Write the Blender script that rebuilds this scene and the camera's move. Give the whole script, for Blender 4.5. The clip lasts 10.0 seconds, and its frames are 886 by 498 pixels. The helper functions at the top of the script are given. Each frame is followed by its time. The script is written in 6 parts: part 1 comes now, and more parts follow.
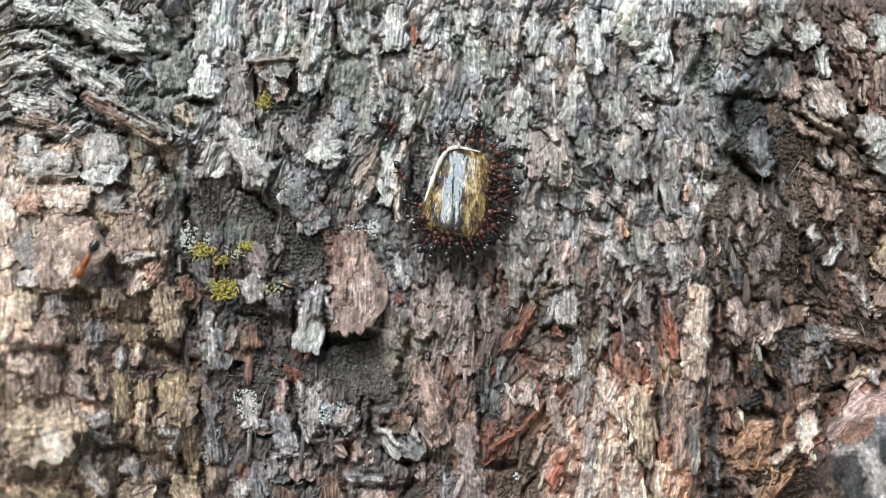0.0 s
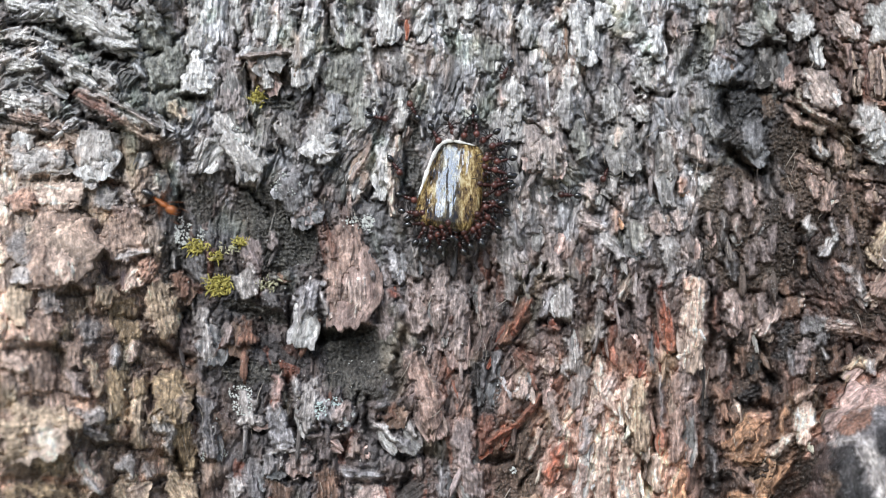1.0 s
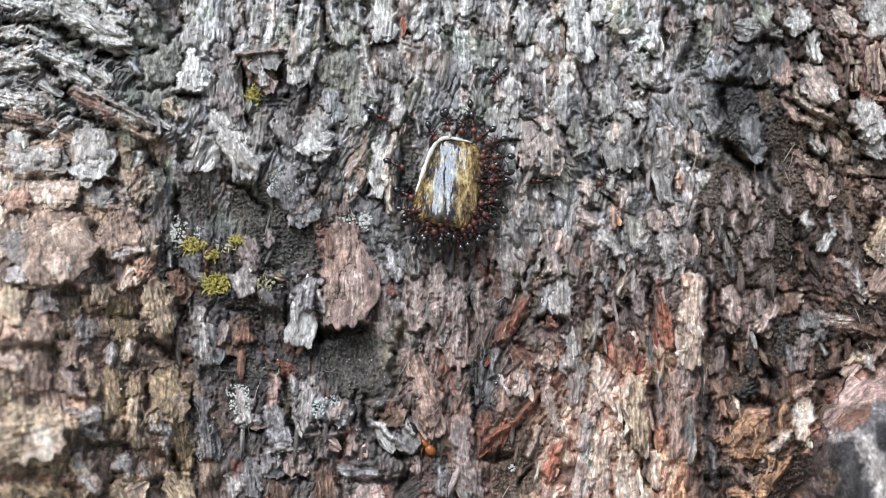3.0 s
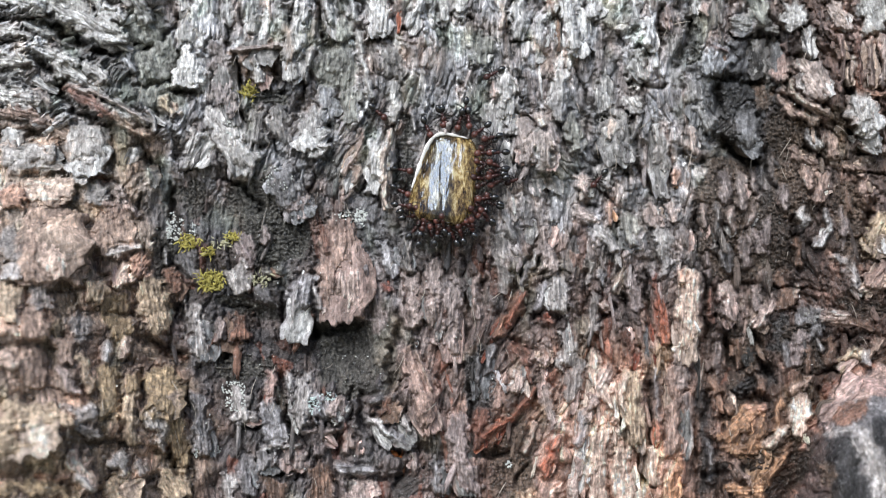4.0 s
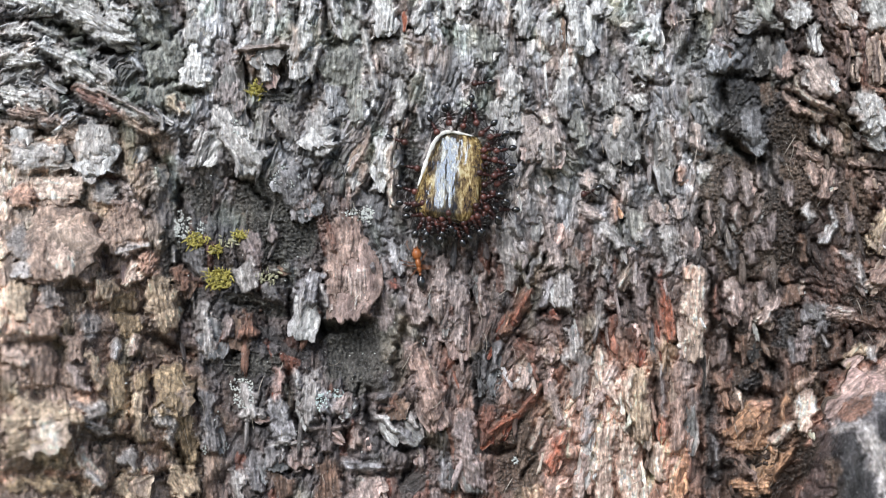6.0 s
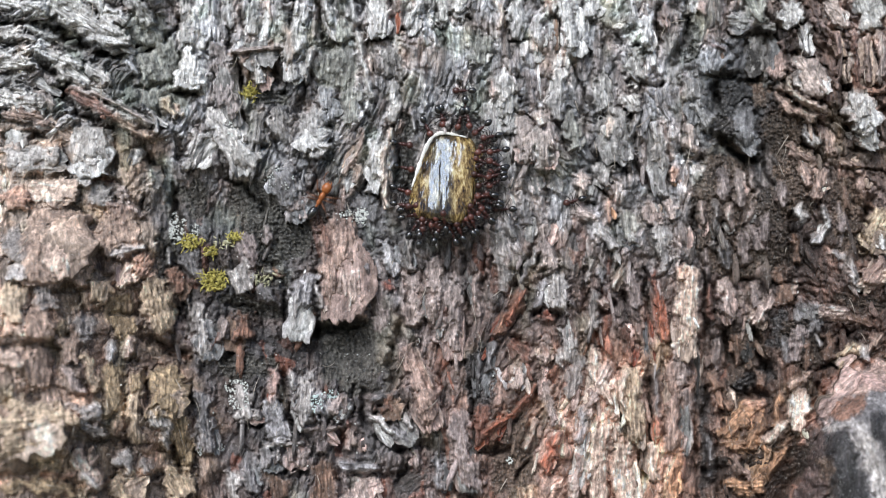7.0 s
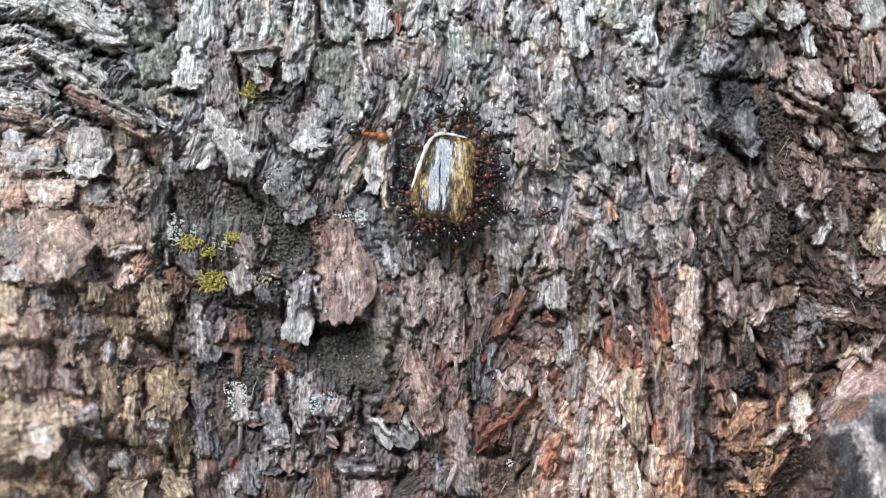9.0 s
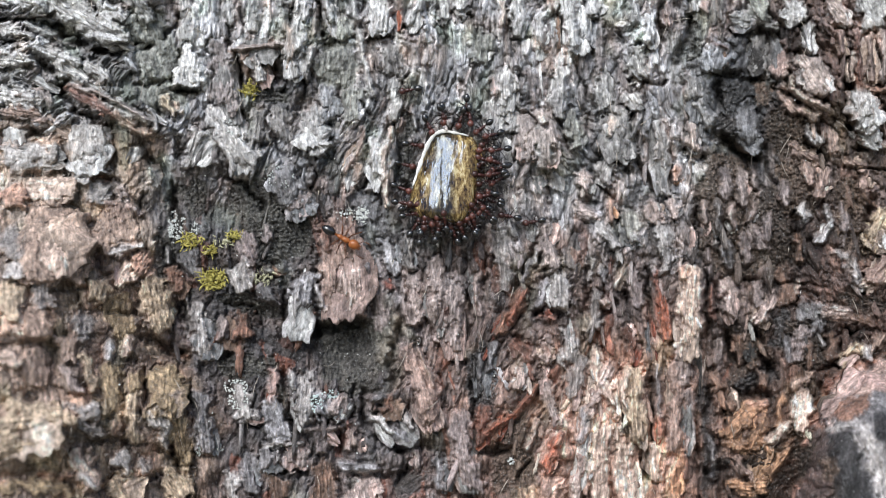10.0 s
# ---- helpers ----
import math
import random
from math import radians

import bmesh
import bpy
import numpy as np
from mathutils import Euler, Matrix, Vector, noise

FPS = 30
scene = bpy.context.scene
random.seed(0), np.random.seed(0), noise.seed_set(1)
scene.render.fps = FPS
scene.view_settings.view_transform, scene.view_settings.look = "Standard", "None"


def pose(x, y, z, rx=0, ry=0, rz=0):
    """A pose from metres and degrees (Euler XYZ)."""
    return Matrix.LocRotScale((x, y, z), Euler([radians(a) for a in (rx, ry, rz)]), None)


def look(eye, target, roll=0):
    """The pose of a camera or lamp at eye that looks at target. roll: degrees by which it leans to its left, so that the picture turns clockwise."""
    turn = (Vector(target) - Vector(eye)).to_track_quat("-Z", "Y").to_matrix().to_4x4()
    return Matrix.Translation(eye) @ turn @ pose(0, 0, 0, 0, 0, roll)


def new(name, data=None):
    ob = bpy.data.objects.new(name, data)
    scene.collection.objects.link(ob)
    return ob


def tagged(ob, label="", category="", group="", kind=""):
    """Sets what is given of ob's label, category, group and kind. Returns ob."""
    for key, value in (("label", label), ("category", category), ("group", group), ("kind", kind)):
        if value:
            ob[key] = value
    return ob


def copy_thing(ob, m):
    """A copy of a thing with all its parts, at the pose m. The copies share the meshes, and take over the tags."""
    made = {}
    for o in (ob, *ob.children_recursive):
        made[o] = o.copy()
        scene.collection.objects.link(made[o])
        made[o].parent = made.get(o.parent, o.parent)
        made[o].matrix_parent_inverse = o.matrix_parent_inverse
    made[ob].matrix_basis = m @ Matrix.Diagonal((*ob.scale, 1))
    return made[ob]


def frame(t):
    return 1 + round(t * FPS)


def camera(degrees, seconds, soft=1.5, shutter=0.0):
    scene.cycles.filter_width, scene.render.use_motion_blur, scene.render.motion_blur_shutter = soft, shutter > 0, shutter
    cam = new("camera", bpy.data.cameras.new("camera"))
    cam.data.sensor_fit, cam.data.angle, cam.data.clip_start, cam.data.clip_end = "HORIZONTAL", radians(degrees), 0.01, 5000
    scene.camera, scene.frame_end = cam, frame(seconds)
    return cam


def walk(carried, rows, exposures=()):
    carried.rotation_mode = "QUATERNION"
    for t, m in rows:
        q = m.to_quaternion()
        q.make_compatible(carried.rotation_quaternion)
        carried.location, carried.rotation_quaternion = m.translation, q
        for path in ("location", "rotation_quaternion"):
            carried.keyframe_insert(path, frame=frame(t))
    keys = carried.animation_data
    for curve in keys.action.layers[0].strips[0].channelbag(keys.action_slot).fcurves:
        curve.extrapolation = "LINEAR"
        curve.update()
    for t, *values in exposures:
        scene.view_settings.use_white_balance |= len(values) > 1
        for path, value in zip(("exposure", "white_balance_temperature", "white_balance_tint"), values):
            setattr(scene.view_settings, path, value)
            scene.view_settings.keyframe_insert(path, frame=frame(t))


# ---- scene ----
cam = camera(52.0, 10.0, soft=1.0, shutter=0.5)
PATH = [
    (0, (-0.00155, -0.16102, 0.00265), (-0.00228, -0.00028, 0.00204), 1.20),
    (0.5, (-0.00088, -0.16044, 0.00179), (-0.00138, 0.00030, 0.00117), 0.93),
    (1, (-0.00064, -0.16055, 0.00158), (-0.00133, 0.00018, 0.00098), 0.72),
    (1.5, (-0.00108, -0.15999, 0.00139), (-0.00174, 0.00074, 0.00089), 0.69),
    (2, (-0.00090, -0.16000, 0.00152), (-0.00181, 0.00074, 0.00096), 0.66),
    (2.5, (-0.00094, -0.16010, 0.00126), (-0.00141, 0.00064, 0.00089), 0.59),
    (4, (-0.00029, -0.15982, -0.00000), (-0.00015, 0.00092, -0.00018), 0.32),
    (4.5, (-0.00053, -0.16051, 0.00097), (-0.00066, 0.00022, -0.00036), 0.32),
    (5, (-0.00102, -0.16081, 0.00107), (-0.00192, -0.00008, -0.00063), 0.40),
    (5.5, (-0.00086, -0.16047, 0.00049), (-0.00178, 0.00026, -0.00061), 0.28),
    (7, (0.00043, -0.16112, -0.00008), (-0.00020, -0.00038, -0.00046), -0.03),
    (7.5, (0.00012, -0.16074, -0.00011), (0.00001, 0.00000, -0.00000), 0.01),
    (8, (-0.00015, -0.16044, -0.00001), (-0.00018, 0.00030, 0.00007), 0.05),
    (8.5, (-0.00008, -0.16031, -0.00045), (-0.00021, 0.00043, -0.00034), 0.06),
    (9, (-0.00007, -0.16017, -0.00056), (-0.00019, 0.00057, -0.00027), 0.02),
    (9.5, (0.00012, -0.16018, -0.00077), (-0.00016, 0.00056, -0.00043), -0.01),
    (10, (-0.00041, -0.16010, -0.00062), (-0.00040, 0.00064, -0.00064), 0.05),
]
cam.data.dof.use_dof = True
cam.data.dof.focus_distance = 0.160
cam.data.dof.aperture_fstop = 7.2
walk(cam, [(t, look(eye, target, roll)) for t, eye, target, roll in PATH],
     exposures=[(0, -0.06, 6700, 6), (0.4, -0.06, 6650, 7), (0.9, -0.06, 6500, 10), (10, -0.06, 6500, 10)])

# ---- light: open overcast sky with a broad, veiled sun behind the viewer ----
SUN_ELEVATION, SUN_AZIMUTH = 42.0, 22.0     # degrees; azimuth towards the left of straight behind
world = bpy.data.worlds.new("sky")
scene.world = world
world.use_nodes = True
wn = world.node_tree
sky = wn.nodes.new("ShaderNodeTexSky")
sky.sky_type = "NISHITA"
sky.sun_disc = False
sky.sun_elevation = radians(SUN_ELEVATION)
sky.sun_rotation = radians(180 + SUN_AZIMUTH)
sky.air_density, sky.dust_density, sky.ozone_density = 1.0, 1.5, 1.5
wn.links.new(sky.outputs["Color"], wn.nodes["Background"].inputs["Color"])
wn.nodes["Background"].inputs["Strength"].default_value = 0.15

sun = new("sun", bpy.data.lights.new("sun", "SUN"))
sun.data.energy = 3.95
sun.data.angle = radians(32)
sun.data.color = (0.93, 0.97, 1.0)
_e, _a = radians(SUN_ELEVATION), radians(SUN_AZIMUTH)
sun.matrix_world = look((-math.sin(_a) * math.cos(_e) * 5, -math.cos(_a) * math.cos(_e) * 5, math.sin(_e) * 5), (0, 0, 0))

# ---- materials ----


def material(name):
    m = bpy.data.materials.new(name)
    m.use_nodes = True
    nt = m.node_tree
    return m, nt, nt.nodes["Principled BSDF"]


def node(nt, kind, **inputs):
    n = nt.nodes.new(kind)
    for key, value in inputs.items():
        n.inputs[key].default_value = value
    return n


def ramp(nt, fac, stops):
    n = nt.nodes.new("ShaderNodeValToRGB")
    while len(n.color_ramp.elements) < len(stops):
        n.color_ramp.elements.new(0.5)
    for e, (p, c) in zip(n.color_ramp.elements, stops):
        e.position, e.color = p, (*c, 1)
    nt.links.new(fac, n.inputs["Fac"])
    return n.outputs["Color"]


def mixed(nt, fac, a, b, blend="MIX"):
    n = nt.nodes.new("ShaderNodeMix")
    n.data_type, n.blend_type = "RGBA", blend
    for sock, value in ((n.inputs["Factor"], fac), (n.inputs["A"], a), (n.inputs["B"], b)):
        if isinstance(value, (int, float)):
            sock.default_value = value
        elif isinstance(value, tuple):
            sock.default_value = (*value, 1)
        else:
            nt.links.new(value, sock)
    return n.outputs["Result"]


def noise_at(nt, coords, stretch, scale, detail=6.0, rough=0.6):
    mp = nt.nodes.new("ShaderNodeMapping")
    mp.inputs["Scale"].default_value = stretch
    nt.links.new(coords, mp.inputs["Vector"])
    n = node(nt, "ShaderNodeTexNoise", Scale=scale, Detail=detail, Roughness=rough)
    nt.links.new(mp.outputs["Vector"], n.inputs["Vector"])
    return n.outputs["Fac"]


def bark_surface(name, grain=(1, 1, 0.24), rough=0.68):
    """Weathered bark: fibre streaks along the local z axis, crumbly relief, blotches and pale dusty specks."""
    m, nt, bsdf = material(name)
    tc = nt.nodes.new("ShaderNodeTexCoord").outputs["Object"]
    fibre = noise_at(nt, tc, grain, 1400, 5, 0.65)
    crumb = noise_at(nt, tc, (1, 1, 0.5), 1350, 8, 0.75)
    blotch = noise_at(nt, tc, (1, 1, 0.6), 330, 5, 0.6)
    speck = noise_at(nt, tc, (1, 1, 0.8), 3000, 3, 0.6)
    warp = node(nt, "ShaderNodeTexNoise", Scale=700, Detail=3)
    nt.links.new(tc, warp.inputs["Vector"])
    bent = nt.nodes.new("ShaderNodeMix")
    bent.data_type, bent.blend_type = "RGBA", "LINEAR_LIGHT"
    bent.inputs["Factor"].default_value = 0.0011
    nt.links.new(tc, bent.inputs["A"])
    nt.links.new(warp.outputs["Color"], bent.inputs["B"])
    squash = nt.nodes.new("ShaderNodeMapping")
    squash.inputs["Scale"].default_value = (1, 1, 0.6)
    nt.links.new(bent.outputs["Result"], squash.inputs["Vector"])
    cell = nt.nodes.new("ShaderNodeTexVoronoi")
    cell.feature = "DISTANCE_TO_EDGE"
    cell.inputs["Scale"].default_value = 620
    nt.links.new(squash.outputs["Vector"], cell.inputs["Vector"])
    fissure = ramp(nt, cell.outputs["Distance"], [(0.0, (0, 0, 0)), (0.11, (1, 1, 1))])
    at = nt.nodes.new("ShaderNodeAttribute")
    at.attribute_name = "tint"
    colour = at.outputs["Color"]
    colour = mixed(nt, 1.0, colour, ramp(nt, fibre, [(0.32, (0.55,) * 3), (0.5, (0.97,) * 3), (0.68, (1.5,) * 3)]), "MULTIPLY")
    colour = mixed(nt, 1.0, colour, ramp(nt, crumb, [(0.34, (0.55, 0.54, 0.53)), (0.5, (0.97, 0.97, 0.97)), (0.66, (1.5, 1.5, 1.51))]), "MULTIPLY")
    colour = mixed(nt, 1.0, colour, ramp(nt, blotch, [(0.30, (0.66, 0.64, 0.64)), (0.55, (1.03, 1.02, 1.0)), (0.75, (1.35, 1.33, 1.3))]), "MULTIPLY")
    colour = mixed(nt, 1.0, colour, mixed(nt, fissure, (0.80, 0.79, 0.78), (1.03, 1.03, 1.03)), "MULTIPLY")
    dust = ramp(nt, speck, [(0.58, (0, 0, 0)), (0.70, (1, 1, 1))])
    colour = mixed(nt, mixed(nt, 0.4, (0, 0, 0), dust), colour, (0.48, 0.48, 0.475))
    nt.links.new(colour, bsdf.inputs["Base Color"])
    bsdf.inputs["Roughness"].default_value = rough
    bsdf.inputs["Specular IOR Level"].default_value = 0.36
    last = None
    for height, strength, distance in ((fibre, 0.9, 0.00022), (crumb, 1.0, 0.00014), (fissure, 0.5, 0.00010), (speck, 1.0, 0.00018)):
        b = node(nt, "ShaderNodeBump", Strength=strength, Distance=distance)
        nt.links.new(height, b.inputs["Height"])
        if last:
            nt.links.new(last, b.inputs["Normal"])
        last = b.outputs["Normal"]
    nt.links.new(last, bsdf.inputs["Normal"])
    return m


TONES = {
    "grey": (0.27, 0.265, 0.26), "pale": (0.58, 0.575, 0.57), "white": (0.79, 0.79, 0.79), "slate": (0.21, 0.215, 0.225),
    "pink": (0.45, 0.33, 0.30), "tan": (0.40, 0.31, 0.255), "cream": (0.71, 0.575, 0.49), "brown": (0.18, 0.12, 0.09),
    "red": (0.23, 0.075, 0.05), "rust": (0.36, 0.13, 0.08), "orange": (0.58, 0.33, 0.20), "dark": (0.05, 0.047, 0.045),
    # umber, charcoal and the crevice and algae tones paint in the shade of recesses
    "straw": (0.53, 0.44, 0.325), "ochre": (0.31, 0.245, 0.155), "algae_shade": (0.070, 0.071, 0.064), "bluegrey": (0.37, 0.385, 0.41),
    "umber": (0.062, 0.050, 0.041), "charcoal": (0.058, 0.059, 0.061), "crevice_shade": (0.19, 0.152, 0.115), "soot": (0.022, 0.022, 0.024), "darkbrown": (0.105, 0.079, 0.062), "amber": (0.38, 0.235, 0.145), "lichgrey": (0.30, 0.31, 0.285), "mauve": (0.30, 0.265, 0.262),
    "pinkgrey": (0.36, 0.315, 0.30), "palepink": (0.53, 0.445, 0.41), "pinktan": (0.39, 0.295, 0.255), "redbrown": (0.19, 0.095, 0.07),
    "rustbrown": (0.22, 0.125, 0.088), "ash": (0.45, 0.45, 0.445), "plum": (0.13, 0.10, 0.11), "flesh": (0.52, 0.33, 0.25),
}
BARK = bark_surface("weathered_bark")


def plain(name, colour, rough, spec=0.5, coat=0.0, vary=0.35, scale=3000, apart=0.1):
    m, nt, bsdf = material(name)
    tc = nt.nodes.new("ShaderNodeTexCoord").outputs["Object"]
    f = noise_at(nt, tc, (1, 1, 1), scale, 4, 0.6)
    lo, hi = 1 - vary, 1 + vary
    grained = mixed(nt, 1.0, colour, ramp(nt, f, [(0.3, (lo,) * 3), (0.7, (hi,) * 3)]), "MULTIPLY")
    each = nt.nodes.new("ShaderNodeObjectInfo").outputs["Random"]
    nt.links.new(mixed(nt, 1.0, grained, ramp(nt, each, [(0.0, (1 - apart,) * 3), (1.0, (1 + apart,) * 3)]), "MULTIPLY"), bsdf.inputs["Base Color"])
    bsdf.inputs["Roughness"].default_value = rough
    bsdf.inputs["Specular IOR Level"].default_value = spec
    bsdf.inputs["Coat Weight"].default_value = coat
    b = node(nt, "ShaderNodeBump", Strength=0.3, Distance=0.00005)
    nt.links.new(f, b.inputs["Height"])
    nt.links.new(b.outputs["Normal"], bsdf.inputs["Normal"])
    return m


ANT_RED = plain("ant_red", (0.075, 0.025, 0.019), 0.38, apart=0.6, vary=0.5)
ANT_BROWN = plain("ant_brown", (0.045, 0.014, 0.011), 0.3)
ANT_BLACK = plain("ant_black", (0.012, 0.011, 0.011), 0.22, 0.9)
ANT_LEG = plain("ant_leg", (0.014, 0.009, 0.008), 0.35)
ANT_ORANGE = plain("ant_orange", (0.33, 0.105, 0.03), 0.3)
ANT_AMBER_LEG = plain("ant_amber_leg", (0.14, 0.055, 0.026), 0.4)
LICHEN_WHITE = plain("lichen_white", (0.55, 0.565, 0.54), 0.9, 0.2, vary=0.25)
LICHEN_TEAL = plain("lichen_teal", (0.52, 0.60, 0.585), 0.9, 0.2, vary=0.25)
MOSS = plain("moss_yellow_green", (0.44, 0.385, 0.115), 0.85, 0.2, vary=0.5)
MOSS_OLD = plain("moss_straw", (0.46, 0.44, 0.30), 0.85, 0.2, vary=0.4)


def ground_material():
    m, nt, bsdf = material("soil_and_litter")
    tc = nt.nodes.new("ShaderNodeTexCoord").outputs["Object"]
    a = noise_at(nt, tc, (1, 1, 1), 3.0, 8, 0.65)
    b = noise_at(nt, tc, (1, 1, 1), 60.0, 5, 0.6)
    c = ramp(nt, a, [(0.35, (0.06, 0.075, 0.03)), (0.5, (0.12, 0.10, 0.065)), (0.7, (0.20, 0.165, 0.11))])
    nt.links.new(mixed(nt, 1.0, c, ramp(nt, b, [(0.3, (0.6,) * 3), (0.7, (1.3,) * 3)]), "MULTIPLY"), bsdf.inputs["Base Color"])
    bsdf.inputs["Roughness"].default_value = 0.95
    return m


def honey_material():
    """Amber honey: dark and clear in the middle, golden and mottled at the sides, where the gold also paints light
    shining through.
    """
    m, nt, bsdf = material("honey")
    tc = nt.nodes.new("ShaderNodeTexCoord").outputs["Object"]
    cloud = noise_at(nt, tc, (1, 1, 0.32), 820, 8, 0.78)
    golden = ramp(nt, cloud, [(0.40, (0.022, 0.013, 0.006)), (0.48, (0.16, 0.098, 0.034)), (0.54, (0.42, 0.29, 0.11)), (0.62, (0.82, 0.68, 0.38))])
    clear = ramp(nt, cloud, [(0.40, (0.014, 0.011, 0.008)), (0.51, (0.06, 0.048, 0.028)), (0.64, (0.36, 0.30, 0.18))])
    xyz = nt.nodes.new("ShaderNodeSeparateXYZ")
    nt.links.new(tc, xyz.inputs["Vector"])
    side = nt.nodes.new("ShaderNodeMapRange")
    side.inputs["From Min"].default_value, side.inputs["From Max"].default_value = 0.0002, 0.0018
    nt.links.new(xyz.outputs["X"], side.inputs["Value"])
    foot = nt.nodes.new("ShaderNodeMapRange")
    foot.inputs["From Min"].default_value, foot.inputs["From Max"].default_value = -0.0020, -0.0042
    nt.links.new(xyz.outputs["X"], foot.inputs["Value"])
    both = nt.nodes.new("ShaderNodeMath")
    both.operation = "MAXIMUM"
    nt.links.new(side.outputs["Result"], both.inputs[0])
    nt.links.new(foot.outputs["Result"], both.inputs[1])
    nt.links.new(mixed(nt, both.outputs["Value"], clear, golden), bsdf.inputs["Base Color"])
    bsdf.inputs["Roughness"].default_value = 0.04
    bsdf.inputs["IOR"].default_value = 1.45
    bsdf.inputs["Transmission Weight"].default_value = 0.25
    bsdf.inputs["Specular IOR Level"].default_value = 0.58
    # blue tint stands in for the colour of the reflected sky
    bsdf.inputs["Specular Tint"].default_value = (0.72, 0.83, 1.0, 1.0)
    swell = noise_at(nt, tc, (1, 1, 0.16), 430, 3, 0.5)
    b = node(nt, "ShaderNodeBump", Strength=1.0, Distance=0.0005)
    nt.links.new(swell, b.inputs["Height"])
    nt.links.new(b.outputs["Normal"], bsdf.inputs["Normal"])
    return m


HONEY = honey_material()
# pale tone that paints the bright sky reflection on the rim
HONEY_GLINT = plain("honey_rim_glint", (0.60, 0.58, 0.53), 0.18, 0.8, vary=0.35, scale=900)
SOIL = ground_material()

# ---- numeric noise ----


def hash01(ix, iy, seed):
    h = (ix.astype(np.int64) * 374761393 + iy.astype(np.int64) * 668265263 + seed * 1442695041) & 0xFFFFFFFF
    h = ((h ^ (h >> 13)) * 1274126177) & 0xFFFFFFFF
    h = ((h ^ (h >> 16)) * 2246822519) & 0xFFFFFFFF
    h = h ^ (h >> 15)
    return (h & 0xFFFFFF) / float(0xFFFFFF)


GRAD_X, GRAD_Y = np.cos(np.arange(256) * math.pi / 128), np.sin(np.arange(256) * math.pi / 128)


def vnoise(x, y, seed):
    """Gradient noise, about -1 to 1."""
    x, y = np.asarray(x, float), np.asarray(y, float)
    ix, iy = np.floor(x), np.floor(y)
    fx, fy = x - ix, y - iy
    ux, uy = fx * fx * fx * (fx * (fx * 6 - 15) + 10), fy * fy * fy * (fy * (fy * 6 - 15) + 10)

    def g(ox, oy):
        k = (hash01(ix + ox, iy + oy, seed) * 255.99).astype(np.int64)
        return GRAD_X[k] * (fx - ox) + GRAD_Y[k] * (fy - oy)
    top = g(0, 0) * (1 - ux) + g(1, 0) * ux
    low = g(0, 1) * (1 - ux) + g(1, 1) * ux
    return (top * (1 - uy) + low * uy) * 1.5


def fbm(x, y, seed, octaves=4, gain=0.5):
    total, amp = 0.0, 1.0
    for k in range(octaves):
        total = total + amp * vnoise(x, y, seed + 17 * k)
        x, y, amp = x * 2.03, y * 2.03, amp * gain
    return total


def cells(c, s, seed):
    """Jittered cells: distance to the border, two random numbers of the cell, and the offset along s from its heart."""
    ic, js = np.floor(c), np.floor(s)
    f1 = np.full(c.shape, 9.0)
    f2 = np.full(c.shape, 9.0)
    r1, r2, ds = np.zeros(c.shape), np.zeros(c.shape), np.zeros(c.shape)
    for a in (-1, 0, 1):
        for b in (-1, 0, 1):
            gx, gy = ic + a, js + b
            px, py = gx + 0.1 + 0.8 * hash01(gx, gy, seed), gy + 0.1 + 0.8 * hash01(gx, gy, seed + 1)
            d = np.hypot(c - px, s - py)
            near = d < f1
            f2 = np.where(near, f1, np.minimum(f2, d))
            r1 = np.where(near, hash01(gx, gy, seed + 2), r1)
            r2 = np.where(near, hash01(gx, gy, seed + 3), r2)
            ds = np.where(near, s - py, ds)
            f1 = np.where(near, d, f1)
    return f2 - f1, r1, r2, ds


def smooth(a, b, x):
    t = np.clip((x - a) / (b - a), 0, 1)
    return t * t * (3 - 2 * t)


# ---- the bark's relief: u right and v down as positions in the camera's view (0.1 mm each at zero depth), depths in millimetres ----
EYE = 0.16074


def lobe_edge(v):
    """Right-hand border of the tan lobe, from above down."""
    return 292 + 95 * smooth(560, 760, v) - 25 * smooth(440, 330, v) + 14 * np.sin(v / 37.0) + 8 * np.sin(v / 13.0)


def masks(u, v):
    wob = 22 * fbm(u / 90, v / 90, 5, 3)
    left = smooth(18, -18, u + wob * 0.6 - lobe_edge(v)) * smooth(215, 255, v + wob)
    slant = smooth(30, -30, u - 290 + wob) * (1 - smooth(215, 255, v + wob))
    right = smooth(1310, 1420, u + 2.2 * wob)
    corner = smooth(-40, 40, (u - 1270) * 0.62 + (v - 820) * 0.78 + wob) * smooth(1250, 1330, u + wob)
    right = right * (1 - corner)
    centre = np.clip(1 - left - slant - right - corner, 0, 1)
    return left, slant, right, corner, centre


